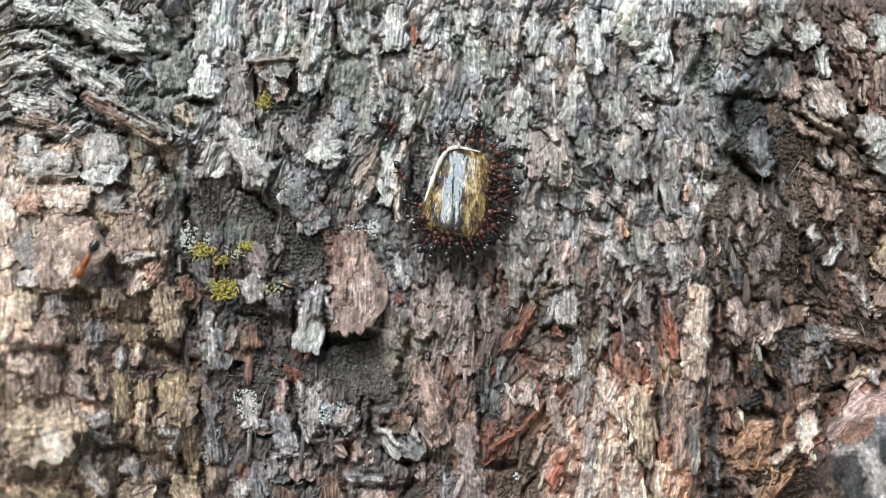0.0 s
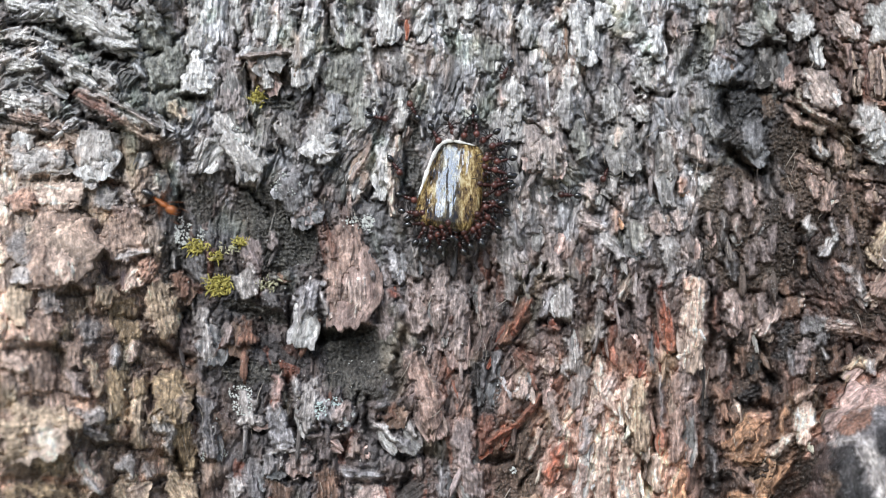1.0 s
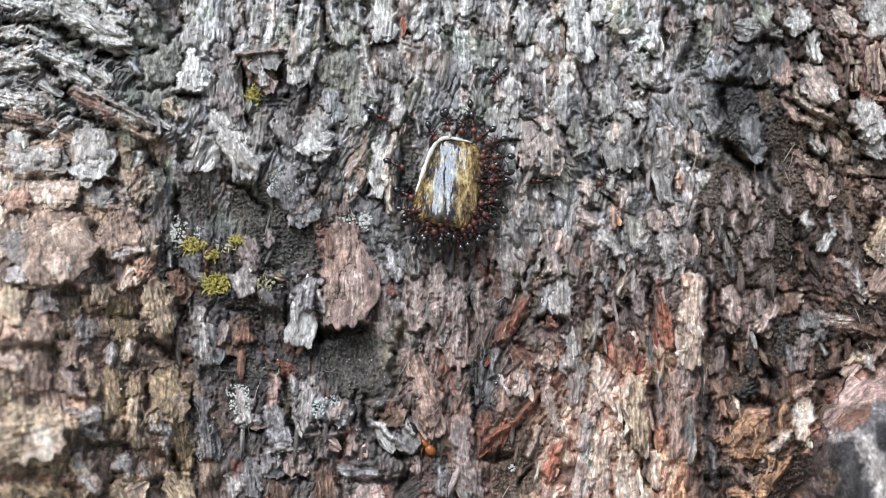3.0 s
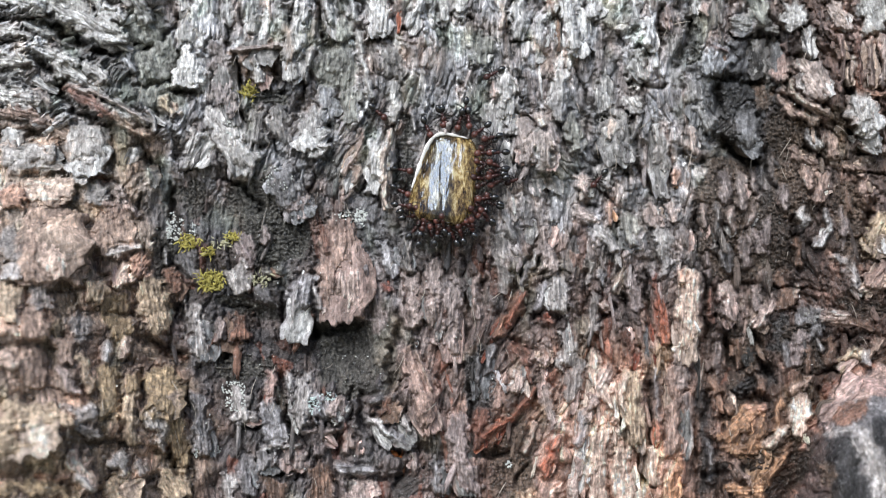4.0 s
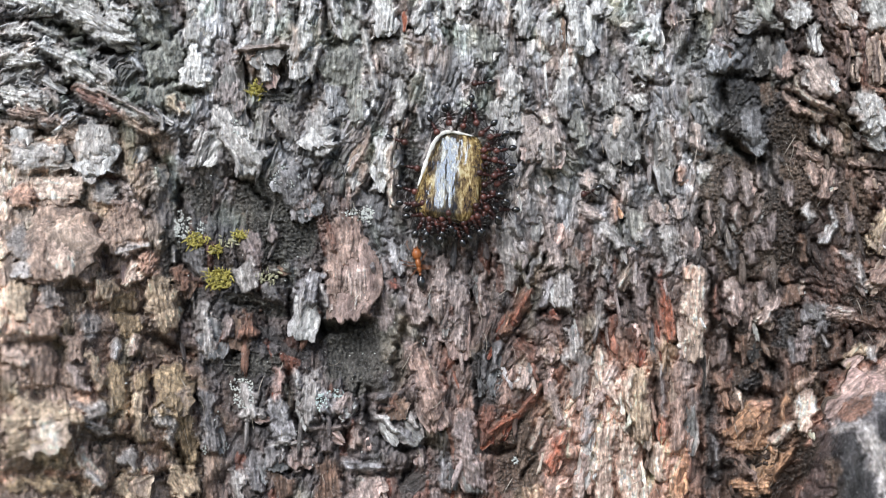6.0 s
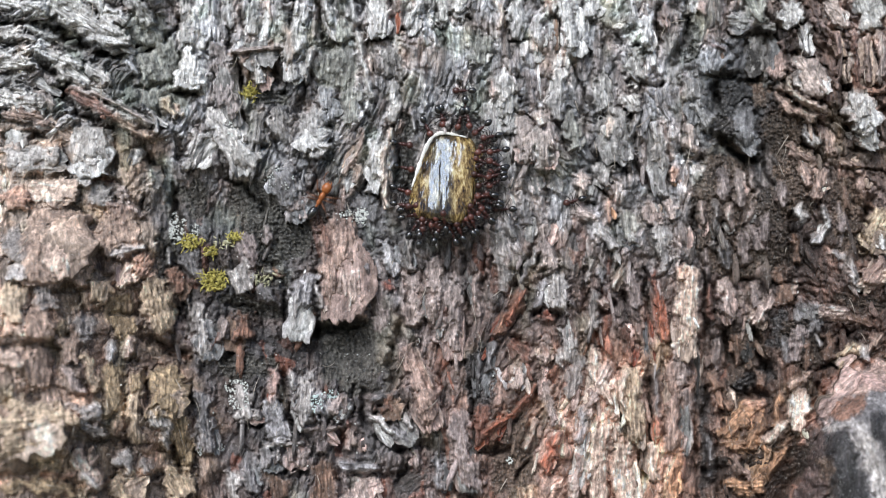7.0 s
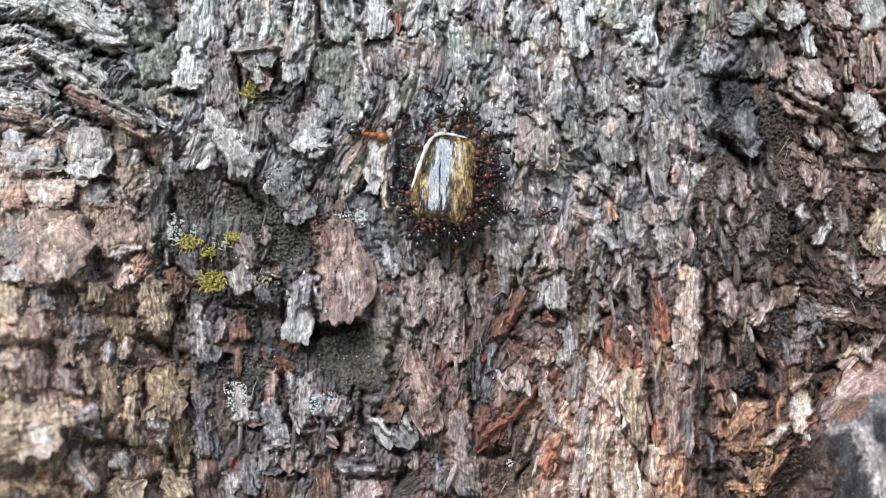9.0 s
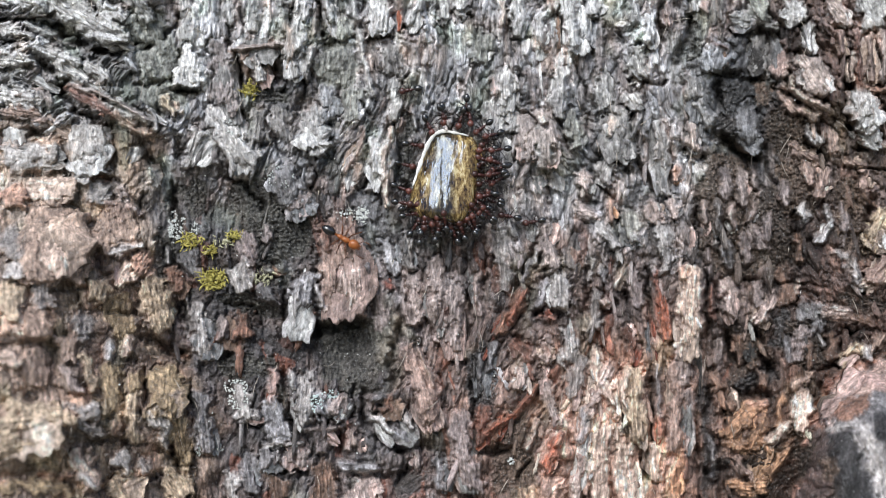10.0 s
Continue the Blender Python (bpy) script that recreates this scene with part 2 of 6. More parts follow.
def broad(u, v):
    """Large forms, in millimetres towards the viewer."""
    left, slant, right, corner, centre = masks(u, v)
    h = -((u - 800) / 420.0) ** 2 * 0.9
    edge = lobe_edge(v)
    h = h + left * (1.8 + 2.2 * smooth(edge, edge - 200, u) + 19.0 * smooth(edge, -60, u) * smooth(230, 640, v))
    h = h - 1.2 * np.exp(-((u - edge - 18) / 26.0) ** 2) * smooth(300, 360, v)             # cleft beside the lobe
    h = h + slant * 2.6
    h = h - 2.8 * np.exp(-((u - 1335 + 0.09 * (v - 300)) / 45.0) ** 2) * smooth(740, 560, v)  # trough
    h = h - 2.4 * np.exp(-((u - 1300) / 42.0) ** 2 - ((v - 285) / 24.0) ** 2)
    h = h - 3.4 * np.exp(-((u - 1226 - (v - 600) * 0.05 + 10 * np.sin(v / 38.0)) / 20.0) ** 2) * smooth(560, 650, v)
    h = h + right * 1.8 + corner * 3.0
    h = h - 3.2 * np.exp(-((u - 1335) / 48.0) ** 2 - ((v - 665) / 52.0) ** 2) - 2.4 * np.exp(-((u - 1415) / 40.0) ** 2 - ((v - 840) / 40.0) ** 2)
    h = h - 3.0 * np.exp(-((u - 1330) / 60.0) ** 2 - ((v - 110) / 90.0) ** 2)
    h = h + 14.0 * smooth(1.25, 0.2, ((u - 1560) / 160.0) ** 2 + ((v - 900) / 255.0) ** 2)        # smooth burl
    h = h - 3.6 * np.exp(-((u - 620) / 70.0) ** 2 - ((v - 620) / 34.0) ** 2)                # pit
    h = h - 3.4 * np.exp(-((u - 395) / 85.0) ** 2 - ((v - 365) / 45.0) ** 2)
    h = h - 3.4 * np.exp(-((u - 470) / 60.0) ** 2 - ((v - 575) / 40.0) ** 2)
    h = h + 1.6 * np.exp(-((u - 555) / 70.0) ** 2 - ((v - 735) / 55.0) ** 2)
    h = h - 0.8 * smooth(812, 850, v) * np.exp(-((u - 40) / 90.0) ** 2)
    h = h + 1.0 * fbm(u / 190.0, v / 240.0, 71, 3)
    return h


def plates_layer(c, s, seed, gap, shingle):
    d, r1, r2, ds = cells(c, s, seed)
    body = smooth(0.0, gap, d)
    return body * (0.5 + 0.5 * r1) + shingle * (-ds) * body, r1, r2


def grooves(c, s, seed):
    """Rounded ridges with sharp furrows between, along s."""
    return np.clip(np.abs(fbm(c, s, seed, 3, 0.45)), 0, 1) ** 0.55


def relief(u, v):
    """Height in millimetres and the random tones of the scales."""
    left, slant, right, corner, centre = masks(u, v)
    wu = u + 30 * fbm(u / 170, v / 260, 11, 2)
    wv = v + 30 * fbm(u / 150, v / 150, 13, 2)
    wu = wu - 0.34 * (v - 260) * np.exp(-((u - 1110) / 170.0) ** 2 - ((v - 260) / 200.0) ** 2)
    wu = wu + 0.36 * (v - 260) * np.exp(-((u - 610) / 130.0) ** 2 - ((v - 260) / 150.0) ** 2)
    wu = wu + 0.34 * (v - 700) * np.exp(-((u - 920) / 140.0) ** 2 - ((v - 700) / 170.0) ** 2)
    lu, lv = wu, wv                  # the gentle flow, for the fibres
    wu, wv = wu + 7 * fbm(u / 32, v / 60, 12, 3), wv + 10 * fbm(u / 30, v / 40, 14, 3)
    h = broad(u, v)
    hollow = np.exp(-((u - 470) / 170.0) ** 2 - ((v - 520) / 190.0) ** 2)
    fine = smooth(-0.9, 0.7, fbm(u / 85, v / 120, 24, 3)) * 0.8 + 0.25 - 0.6 * hollow - 0.75 * smooth(1.0, 0.7, ((u - 1540) / 140.0) ** 2 + ((v - 880) / 235.0) ** 2)
    fine = np.clip(fine - 0.35 * left, 0.12, 1.1)
    h = h + 0.6 * hollow * fbm(u / 9.0, v / 9.0, 23, 4, 0.65)
    t1, t2, t3 = np.zeros(u.shape), np.zeros(u.shape), np.zeros(u.shape)
    for m, (cu, cv, su, sv, big, small, groove, amp, k) in (
            (centre, (1, 0.06, 0, -1, (36, 120), (17, 36), (44, 160), 1.0, 100)),
            (right, (1, -0.15, 0.2, -1, (46, 74), (15, 30), (50, 90), 1.15, 200)),
            (slant, (0.45, 0.9, -0.9, -0.4, (30, 110), (11, 44), (36, 150), 1.15, 300)),
            (left, (1, 0, 0, -1, (66, 60), (24, 26), (84, 80), 0.7, 400)),
            (corner, (0.6, 0.8, 0.8, -0.6, (34, 90), (12, 36), (40, 120), 1.2, 500))):
        z = m > 0.004
        if not z.any():
            continue
        c, s, fz, hz, mz = cu * wu[z] + cv * wv[z], su * wu[z] + sv * wv[z], fine[z], hollow[z], m[z]
        lane, along = cu * lu[z] + cv * lv[z], su * lu[z] + sv * lv[z]
        a, r1, r2 = plates_layer(c / big[0], s / big[1], k, 0.20, 0.42)
        b, q1, q2 = plates_layer(c / small[0], s / small[1], k + 40, 0.30, 0.25)
        g = grooves(c / groove[0], s / groove[1], k + 60)
        g2 = grooves(lane / (groove[0] * 0.36), along / (groove[1] * 0.42), k + 70)
        h[z] += mz * amp * (0.8 * a + (1.0 * b + 1.1 * g2) * fz + 2.0 * g * (0.45 + 0.55 * fz))
        t1[z] += mz * (0.55 * r1 + 0.45 * q1)
        t2[z] += mz * (0.5 * r2 + 0.5 * q2)
        t3[z] += mz * (0.58 * (1 - 0.6 * hz) * fbm(lane / 6.0, along / (groove[1] * 0.4), k + 90, 3, 0.6) + 0.5 * fbm(c / 40.0, s / (groove[1] * 1.2), k + 95, 3))
    h = h + (0.34 - 0.2 * left) * fbm(lu / 6.0, lv / 20.0, 21, 4, 0.65)
    return h - 4.2, t1, t2, t3


def bed_colour(u, v, t1, t2, t3):
    left, slant, right, corner, centre = masks(u, v)
    low = smooth(300, 600, v + 60 * fbm(u / 160, v / 160, 31, 3))
    warm = smooth(760, 1010, u + 70 * fbm(u / 120, v / 200, 32, 3)) * smooth(540, 700, v)
    low3 = low[..., None]
    zone = centre[..., None] * (np.array((0.46, 0.463, 0.465)) * ((1 + 0.4 * smooth(270, 60, v)) * (1 + 0.3 * np.exp(-((u - 900) / 90.0) ** 2 - ((v - 180) / 90.0) ** 2)))[..., None] * (1 - low3) + np.array((0.26, 0.225, 0.21)) * low3)
    zone = zone + (centre * warm)[..., None] * (1 + 0.5 * np.exp(-((u - 1130) / 75.0) ** 2))[..., None] * np.array((0.33, 0.222, 0.16))
    zone = zone + slant[..., None] * np.array((0.44, 0.44, 0.43)) + (right * (1 + 0.7 * smooth(1420, 1500, u) * smooth(520, 400, v)))[..., None] * np.array((0.22, 0.165, 0.142))
    zone = zone + (left * (1 + 0.45 * smooth(190, 20, u)) * (1 - 0.25 * smooth(560, 720, v)))[..., None] * np.array((0.48, 0.405, 0.335)) + corner[..., None] * np.array((0.18, 0.125, 0.095))
    cool = (centre * smooth(780, 640, u + 50 * fbm(u / 90, v / 90, 38, 3)) * smooth(310, 430, v))[..., None]
    zone = zone * (1 - cool) + cool * np.array((0.235, 0.235, 0.238))
    # darkens the bed where recesses lie in shade, and where honey has soaked in
    shade_and_damp = np.exp(-((u - 590) / 95.0) ** 2 - ((v - 625) / 60.0) ** 2) + 0.6 * np.exp(-((u - 345) / 45.0) ** 2 - ((v - 640) / 110.0) ** 2)
    shade_and_damp = shade_and_damp + 1.6 * np.exp(-((u - 1310) / 75.0) ** 2 - ((v - 190) / 150.0) ** 2) + 1.5 * np.exp(-((u - 1290) / 75.0) ** 2 - ((v - 650) / 120.0) ** 2) + 0.9 * np.exp(-((u - 1264) / 32.0) ** 2 - ((v - 840) / 80.0) ** 2)
    shade_and_damp = shade_and_damp + 0.9 * np.exp(-((u - 1390) / 70.0) ** 2 - ((v - 430) / 120.0) ** 2) + 0.7 * np.exp(-((u - 1460) / 90.0) ** 2 - ((v - 590) / 60.0) ** 2)
    shade_and_damp = shade_and_damp + 0.9 * np.exp(-((u - 460) / 110.0) ** 2 - ((v - 450) / 190.0) ** 2) + 0.8 * np.exp(-((u - 1330) / 60.0) ** 2 - ((v - 850) / 60.0) ** 2) + 0.5 * np.exp(-((u - 480) / 110.0) ** 2 - ((v - 790) / 80.0) ** 2) + 0.7 * np.exp(-((u - 1440) / 60.0) ** 2 - ((v - 830) / 60.0) ** 2)
    shade_and_damp = shade_and_damp + 0.6 * np.exp(-((u - 880) / 60.0) ** 2 - ((v - 680) / 90.0) ** 2) + 0.5 * np.exp(-((u - 240) / 60.0) ** 2 - ((v - 90) / 60.0) ** 2)
    shade_and_damp = shade_and_damp + 0.45 * np.exp(-((u - 862) / 30.0) ** 2 - ((v - 340) / 70.0) ** 2) + 0.4 * np.exp(-((u - 790) / 55.0) ** 2 - ((v - 415) / 22.0) ** 2)   # soaked with honey
    shade_and_damp = shade_and_damp * (0.75 + 0.5 * fbm(u / 60, v / 80, 33, 3))
    shade_and_damp = shade_and_damp + 0.8 * np.exp(-((u - 1330) / 50.0) ** 2 - ((v - 715) / 60.0) ** 2)
    zone = zone * (1 - 0.72 * np.clip(shade_and_damp, 0, 1))[..., None]                                # shade of pits, cleft and trough painted into the bed
    rust = np.exp(-((u - 1420) / 55.0) ** 2 - ((v - 730) / 65.0) ** 2)[..., None]            # freshly shed, orange
    zone = zone * (1 - 0.55 * rust) + 0.55 * rust * np.array((0.32, 0.215, 0.155))
    tone = ((0.42 + 1.35 * t1 ** 1.6) * np.exp(0.95 * t3))[..., None]
    red = (smooth(0.74, 0.88, t2) * (0.25 + 0.75 * low) * centre)[..., None]
    col = zone * tone * (0.70 - 0.10 * right - 0.10 * corner)[..., None]
    col = col * (1 - 0.5 * red) + red * 0.5 * np.array((0.23, 0.09, 0.055))
    x, y = u + 16 * fbm(u / 45, v / 45, 36, 3), v + 16 * fbm(u / 45, v / 45, 37, 3)
    burl = smooth(1.05, 0.95, ((x - 1540) / 140.0) ** 2 + ((y - 880) / 235.0) ** 2)
    inner = smooth(0.90, 0.76, ((x - 1540) / 140.0) ** 2 + ((y - 880) / 235.0) ** 2)
    stripe = inner * smooth(40, 22, np.abs((x - 1498) - 0.48 * (y - 780)))
    for mask, shade in ((burl, (0.42, 0.27, 0.21)), (inner, (0.06, 0.06, 0.062)), (stripe, (0.66, 0.67, 0.68))):
        w = (0.85 * mask)[..., None]
        col = col * (1 - w) + np.array(shade) * (0.6 + 0.4 * tone) * w
    hue = np.clip(fbm(u / 48, v / 75, 34, 3) + 1.2 * (t2 - 0.5), -0.45, 1.2)[..., None]
    algae_shade = smooth(0.1, 0.8, fbm(u / 80, v / 110, 35, 3))[..., None]
    col = col * (1 + hue * np.array((0.13, 0.0, -0.09))) * (1 + algae_shade * np.array((-0.08, 0.02, -0.10)))
    return np.clip(col * np.stack((1.06 + 0.10 * low, 1.0 + 0 * low, 1.01 - 0.03 * low), -1), 0.01, 0.82)


# detailed sheet of the trunk's face, with its rim turned back
STEP = 1.7
U0, U1, V0, V1 = -130, 1700, -110, 995
gu, gv = np.meshgrid(np.arange(U0, U1, STEP), np.arange(V0, V1, STEP))
HGT, TONE1, TONE2, TONE3 = relief(gu, gv)
rim = np.minimum(np.minimum(gu - U0, U1 - gu), np.minimum(gv - V0, V1 - gv))
HGT = -48 + (HGT + 48) * smooth(0, 85, rim)


def low_pass(a, n):
    for axis in (0, 1):
        pad = [(n, n) if k == axis else (0, 0) for k in (0, 1)]
        cs = np.cumsum(np.pad(a, pad, mode="edge"), axis=axis)
        cs = np.insert(cs, 0, 0, axis=axis)
        w = 2 * n + 1
        a = (cs[w:] - cs[:-w]) / w if axis == 0 else (cs[:, w:] - cs[:, :-w]) / w
    return a


def window(u0, u1, v0, v1):
    i0, i1 = [int(np.clip((q - V0) / STEP, 0, HGT.shape[0])) for q in (v0, v1)]
    j0, j1 = [int(np.clip((q - U0) / STEP, 0, HGT.shape[1])) for q in (u0, u1)]
    return slice(i0, i1), slice(j0, j1)


def knob(u0, v0, ru, rv, height):
    """A raised boss of bark, steeper on its under side."""
    w = window(u0 - 1.5 * ru, u0 + 1.5 * ru, v0 - 1.5 * rv, v0 + 1.5 * rv)
    u, v = gu[w], gv[w]
    u, v = u + 12 * fbm(u / 30, v / 30, 63, 3), v + 12 * fbm(u / 30, v / 30, 64, 3)
    t = (v - v0) / rv
    d = np.hypot((u - u0) / ru, t)
    HGT[w] += height * smooth(1.08, 0.55, d) * (0.62 + 0.38 * np.clip(t, -1, 1))


knob(495, 322, 30, 28, 2.2)
knob(528, 368, 30, 26, 1.8)
knob(560, 730, 62, 58, 2.4)
knob(490, 800, 50, 34, 1.6)
knob(1090, 250, 34, 48, 2.2)
knob(945, 262, 48, 42, 1.8)
knob(1295, 105, 52, 40, 2.0)
knob(1445, 160, 48, 62, 2.4)
knob(1525, 485, 52, 40, 2.2)
knob(1286, 535, 26, 42, 1.8)
knob(1352, 556, 28, 32, 1.6)
knob(152, 272, 44, 46, 2.2)
knob(55, 286, 62, 28, 1.8)
knob(90, 450, 84, 58, 2.2)
knob(245, 490, 34, 28, 1.8)
knob(272, 545, 30, 40, 1.6)
knob(60, 590, 50, 36, 1.8)
knob(130, 635, 34, 36, 1.8)
knob(215, 628, 40, 28, 1.8)
knob(50, 760, 92, 58, 2.2)
knob(170, 720, 48, 32, 1.8)
knob(280, 715, 48, 48, 2.2)
knob(250, 770, 36, 36, 1.6)
knob(165, 850, 46, 26, 2.0)
knob(605, 480, 52, 80, 1.6)
knob(540, 545, 34, 50, 2.6)
knob(412, 588, 30, 38, 2.4)
knob(366, 596, 28, 44, 1.8)
knob(395, 260, 58, 58, 2.0)
knob(340, 128, 32, 36, 2.0)
knob(450, 95, 44, 36, 2.0)
knob(522, 70, 26, 72, 1.6)
knob(668, 30, 26, 42, 1.8)
knob(1015, 50, 34, 58, 1.6)
knob(1138, 55, 24, 42, 2.0)
knob(1322, 246, 26, 36, 2.6)
knob(1215, 560, 28, 84, 1.6)
knob(1120, 740, 26, 60, 1.8)
knob(745, 690, 36, 76, 1.8)
knob(690, 752, 42, 36, 2.2)
knob(825, 795, 36, 80, 1.6)
knob(1535, 200, 42, 38, 2.0)
knob(1545, 110, 34, 48, 1.6)
knob(1415, 735, 34, 42, 2.0)
knob(1320, 760, 48, 40, 1.8)
knob(670, 300, 26, 56, 1.8)
knob(890, 155, 30, 50, 1.2)
knob(965, 265, 28, 42, 1.4)
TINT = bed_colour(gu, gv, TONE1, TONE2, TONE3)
LEVEL = low_pass(HGT, 12)
slab_count = [0]
CALM = np.clip(masks(gu, gv)[0] * smooth(330, 120, gu) + smooth(1.3, 0.8, ((gu - 1560) / 160.0) ** 2 + ((gv - 900) / 255.0) ** 2), 0, 1)    # worn smooth


def slab(u0, v0, u1, v1, w0, w1, tone, h, bend=0.0):
    """A plate grown into the bark, from (u0, v0) to its free end (u1, v1), w0 and w1 wide, h millimetres proud of the bark (or sunk)."""
    slab_count[0] += 1
    o = slab_count[0] * 7.31
    pad = 0.85 * max(w0, w1) + abs(bend) + 0.07 * math.hypot(u1 - u0, v1 - v0) + 10
    w = window(min(u0, u1) - pad, max(u0, u1) + pad, min(v0, v1) - pad, max(v0, v1) + pad)
    u, v = gu[w], gv[w]
    if u.size == 0:
        return
    ln = math.hypot(u1 - u0, v1 - v0)
    au, av = (u1 - u0) / ln, (v1 - v0) / ln
    rough = min(12.0, 0.20 * (w0 + w1))
    bend = bend + 0.07 * ln * math.sin(o * 3.7)
    lane, along = (u - u0) * av - (v - v0) * au, (u - u0) * au + (v - v0) * av
    x, y = u + rough * fbm(u / 26 + o, v / 30, 51, 4, 0.55), v + rough * fbm(u / 26, v / 26 + o, 52, 4, 0.55)
    s = (x - u0) * au + (y - v0) * av
    c = (x - u0) * av - (y - v0) * au
    t = np.clip(s / ln, 0, 1)
    c = c - bend * 4 * t * (1 - t)
    half = 0.5 * (w0 + (w1 - w0) * t)
    d = np.abs(c) / half
    soft = 3.5 / half
    end = half * (0.95 * np.sqrt(np.clip(1 - np.minimum(d, 1) ** 2, 0, 1)) - 0.50)
    mask = smooth(1 + soft, 1 - soft, d) * smooth(-3.5, 3.5, s + end) * smooth(3, -3, s - ln - end)
    dome = np.sqrt(np.clip(1 - 0.75 * np.minimum(d, 1) ** 2, 0, 1))
    grain = fbm(lane / 4.2 + o, along / 42, 53, 3, 0.6) * min(1.0, 44 / max(w0, w1))
    crumb = fbm(lane / 6.5, along / 15 + o, 54, 3, 0.6)
    calm = CALM[w]
    body = LEVEL[w] + h * (0.40 + 0.60 * t) * (dome if h > 0 else 1) + 0.30 * fbm(c / 15 + o, s / 36, 55, 2) + (0.42 * grain + 0.16 * crumb) * (1 - 0.65 * calm)
    grit = fbm(u / 5.0, v / 5.0, 58, 3, 0.7) if tone in ("algae_shade", "umber", "charcoal", "darkbrown") else 0.0
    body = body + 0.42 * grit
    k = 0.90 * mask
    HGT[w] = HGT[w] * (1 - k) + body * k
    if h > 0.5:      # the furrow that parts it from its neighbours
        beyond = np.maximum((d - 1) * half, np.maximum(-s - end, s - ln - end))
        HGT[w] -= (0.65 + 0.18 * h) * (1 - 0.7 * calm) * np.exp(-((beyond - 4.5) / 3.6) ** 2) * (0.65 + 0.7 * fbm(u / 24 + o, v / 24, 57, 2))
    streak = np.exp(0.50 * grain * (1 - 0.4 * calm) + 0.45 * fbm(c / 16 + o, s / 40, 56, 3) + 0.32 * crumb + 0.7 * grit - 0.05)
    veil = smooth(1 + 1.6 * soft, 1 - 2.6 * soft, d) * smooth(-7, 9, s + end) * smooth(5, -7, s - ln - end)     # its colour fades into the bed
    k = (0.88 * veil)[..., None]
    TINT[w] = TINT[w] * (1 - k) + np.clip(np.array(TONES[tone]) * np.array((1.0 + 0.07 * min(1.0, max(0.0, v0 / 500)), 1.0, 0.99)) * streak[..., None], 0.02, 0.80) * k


# upper left: slanting plates
slab(240, 40, 290, 190, 90, 90, "lichgrey", -0.4)
slab(0, 2, 90, 18, 30, 30, "white", 2.2)
slab(150, 0, 215, 40, 24, 30, "white", 2.2)
slab(230, 5, 262, 45, 24, 20, "ash", 1.4)
slab(95, 5, 218, 80, 56, 44, "pale", 2.0)
slab(100, 38, 128, 46, 16, 14, "white", 2.2)
slab(150, 72, 222, 88, 14, 10, "white", 2.8)
slab(45, 52, 150, 96, 12, 10, "ash", 1.6)
# sunken dark slabs, here and below, carry the shade of furrows in their colour
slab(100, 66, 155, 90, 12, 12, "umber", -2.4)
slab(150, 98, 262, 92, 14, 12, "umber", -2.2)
slab(0, 62, 60, 75, 18, 14, "pale", 1.4)
slab(0, 105, 62, 118, 34, 26, "pale", 1.6)
slab(62, 92, 140, 122, 24, 18, "white", 1.8)
slab(5, 138, 48, 128, 8, 7, "umber", -1.6)
slab(68, 116, 98, 137, 10, 9, "umber", -2.0)
slab(92, 124, 145, 152, 16, 14, "pale", 1.8)
slab(150, 124, 190, 150, 26, 16, "pale", 2.0)
slab(72, 158, 118, 172, 16, 14, "umber", -2.2)
slab(118, 150, 268, 222, 10, 13, "white", 2.4)
slab(112, 166, 205, 214, 24, 22, "redbrown", 1.0)
slab(120, 158, 262, 222, 6, 8, "palepink", 2.2)
slab(200, 208, 272, 246, 24, 18, "tan", 1.4)
slab(130, 205, 200, 226, 8, 7, "umber", -1.6)
slab(265, 205, 272, 236, 10, 13, "white", 2.2)
slab(0, 172, 70, 186, 40, 30, "pale", 1.8)
slab(70, 165, 90, 195, 18, 16, "pinkgrey", 1.4)
slab(0, 205, 85, 222, 26, 22, "pinktan", 1.4)
slab(0, 244, 82, 240, 14, 12, "umber", -2.6)
slab(5, 275, 98, 282, 40, 36, "ash", 1.8)
slab(150, 242, 156, 316, 80, 74, "ash", 2.0)
slab(108, 255, 112, 300, 12, 10, "umber", -2.0)
slab(220, 105, 238, 130, 22, 18, "bluegrey", 1.4)
slab(326, 0, 326, 92, 20, 22, "ash", 1.4)
slab(332, 98, 330, 158, 30, 58, "white", 2.4)
slab(300, 166, 345, 168, 12, 10, "umber", -2.2)
slab(288, 180, 308, 210, 26, 20, "straw", 1.6)
slab(382, 88, 395, 215, 34, 44, "mauve", 2.0)
slab(372, 205, 440, 300, 36, 60, "pale", 2.0)
slab(352, 238, 332, 292, 26, 34, "pale", 1.9)
slab(305, 240, 318, 285, 22, 22, "umber", -2.0)
# upper middle
slab(402, 0, 400, 42, 26, 22, "ash", 1.2)
slab(424, 0, 428, 52, 8, 8, "umber", -2.2)
slab(446, 0, 440, 58, 24, 22, "ash", 1.2)
slab(490, 10, 498, 60, 18, 16, "lichgrey", 1.2)
slab(450, 96, 456, 150, 86, 46, "brown", 0.6)
slab(408, 96, 500, 86, 9, 8, "pinkgrey", 1.8)
slab(410, 100, 425, 175, 9, 10, "umber", -1.8)
slab(452, 108, 458, 148, 12, 24, "white", 2.4)
slab(470, 120, 490, 142, 5, 4, "cream", 2.4)
slab(440, 178, 505, 180, 28, 26, "algae_shade", -1.2)
slab(514, 0, 517, 46, 9, 7, "redbrown", -1.8)
slab(530, 20, 515, 146, 44, 18, "pale", 2.4)
slab(504, 44, 507, 128, 11, 12, "tan", 1.5)
slab(524, 120, 548, 112, 16, 12, "lichgrey", -0.6)
slab(552, 90, 540, 152, 14, 9, "pale", 1.9)
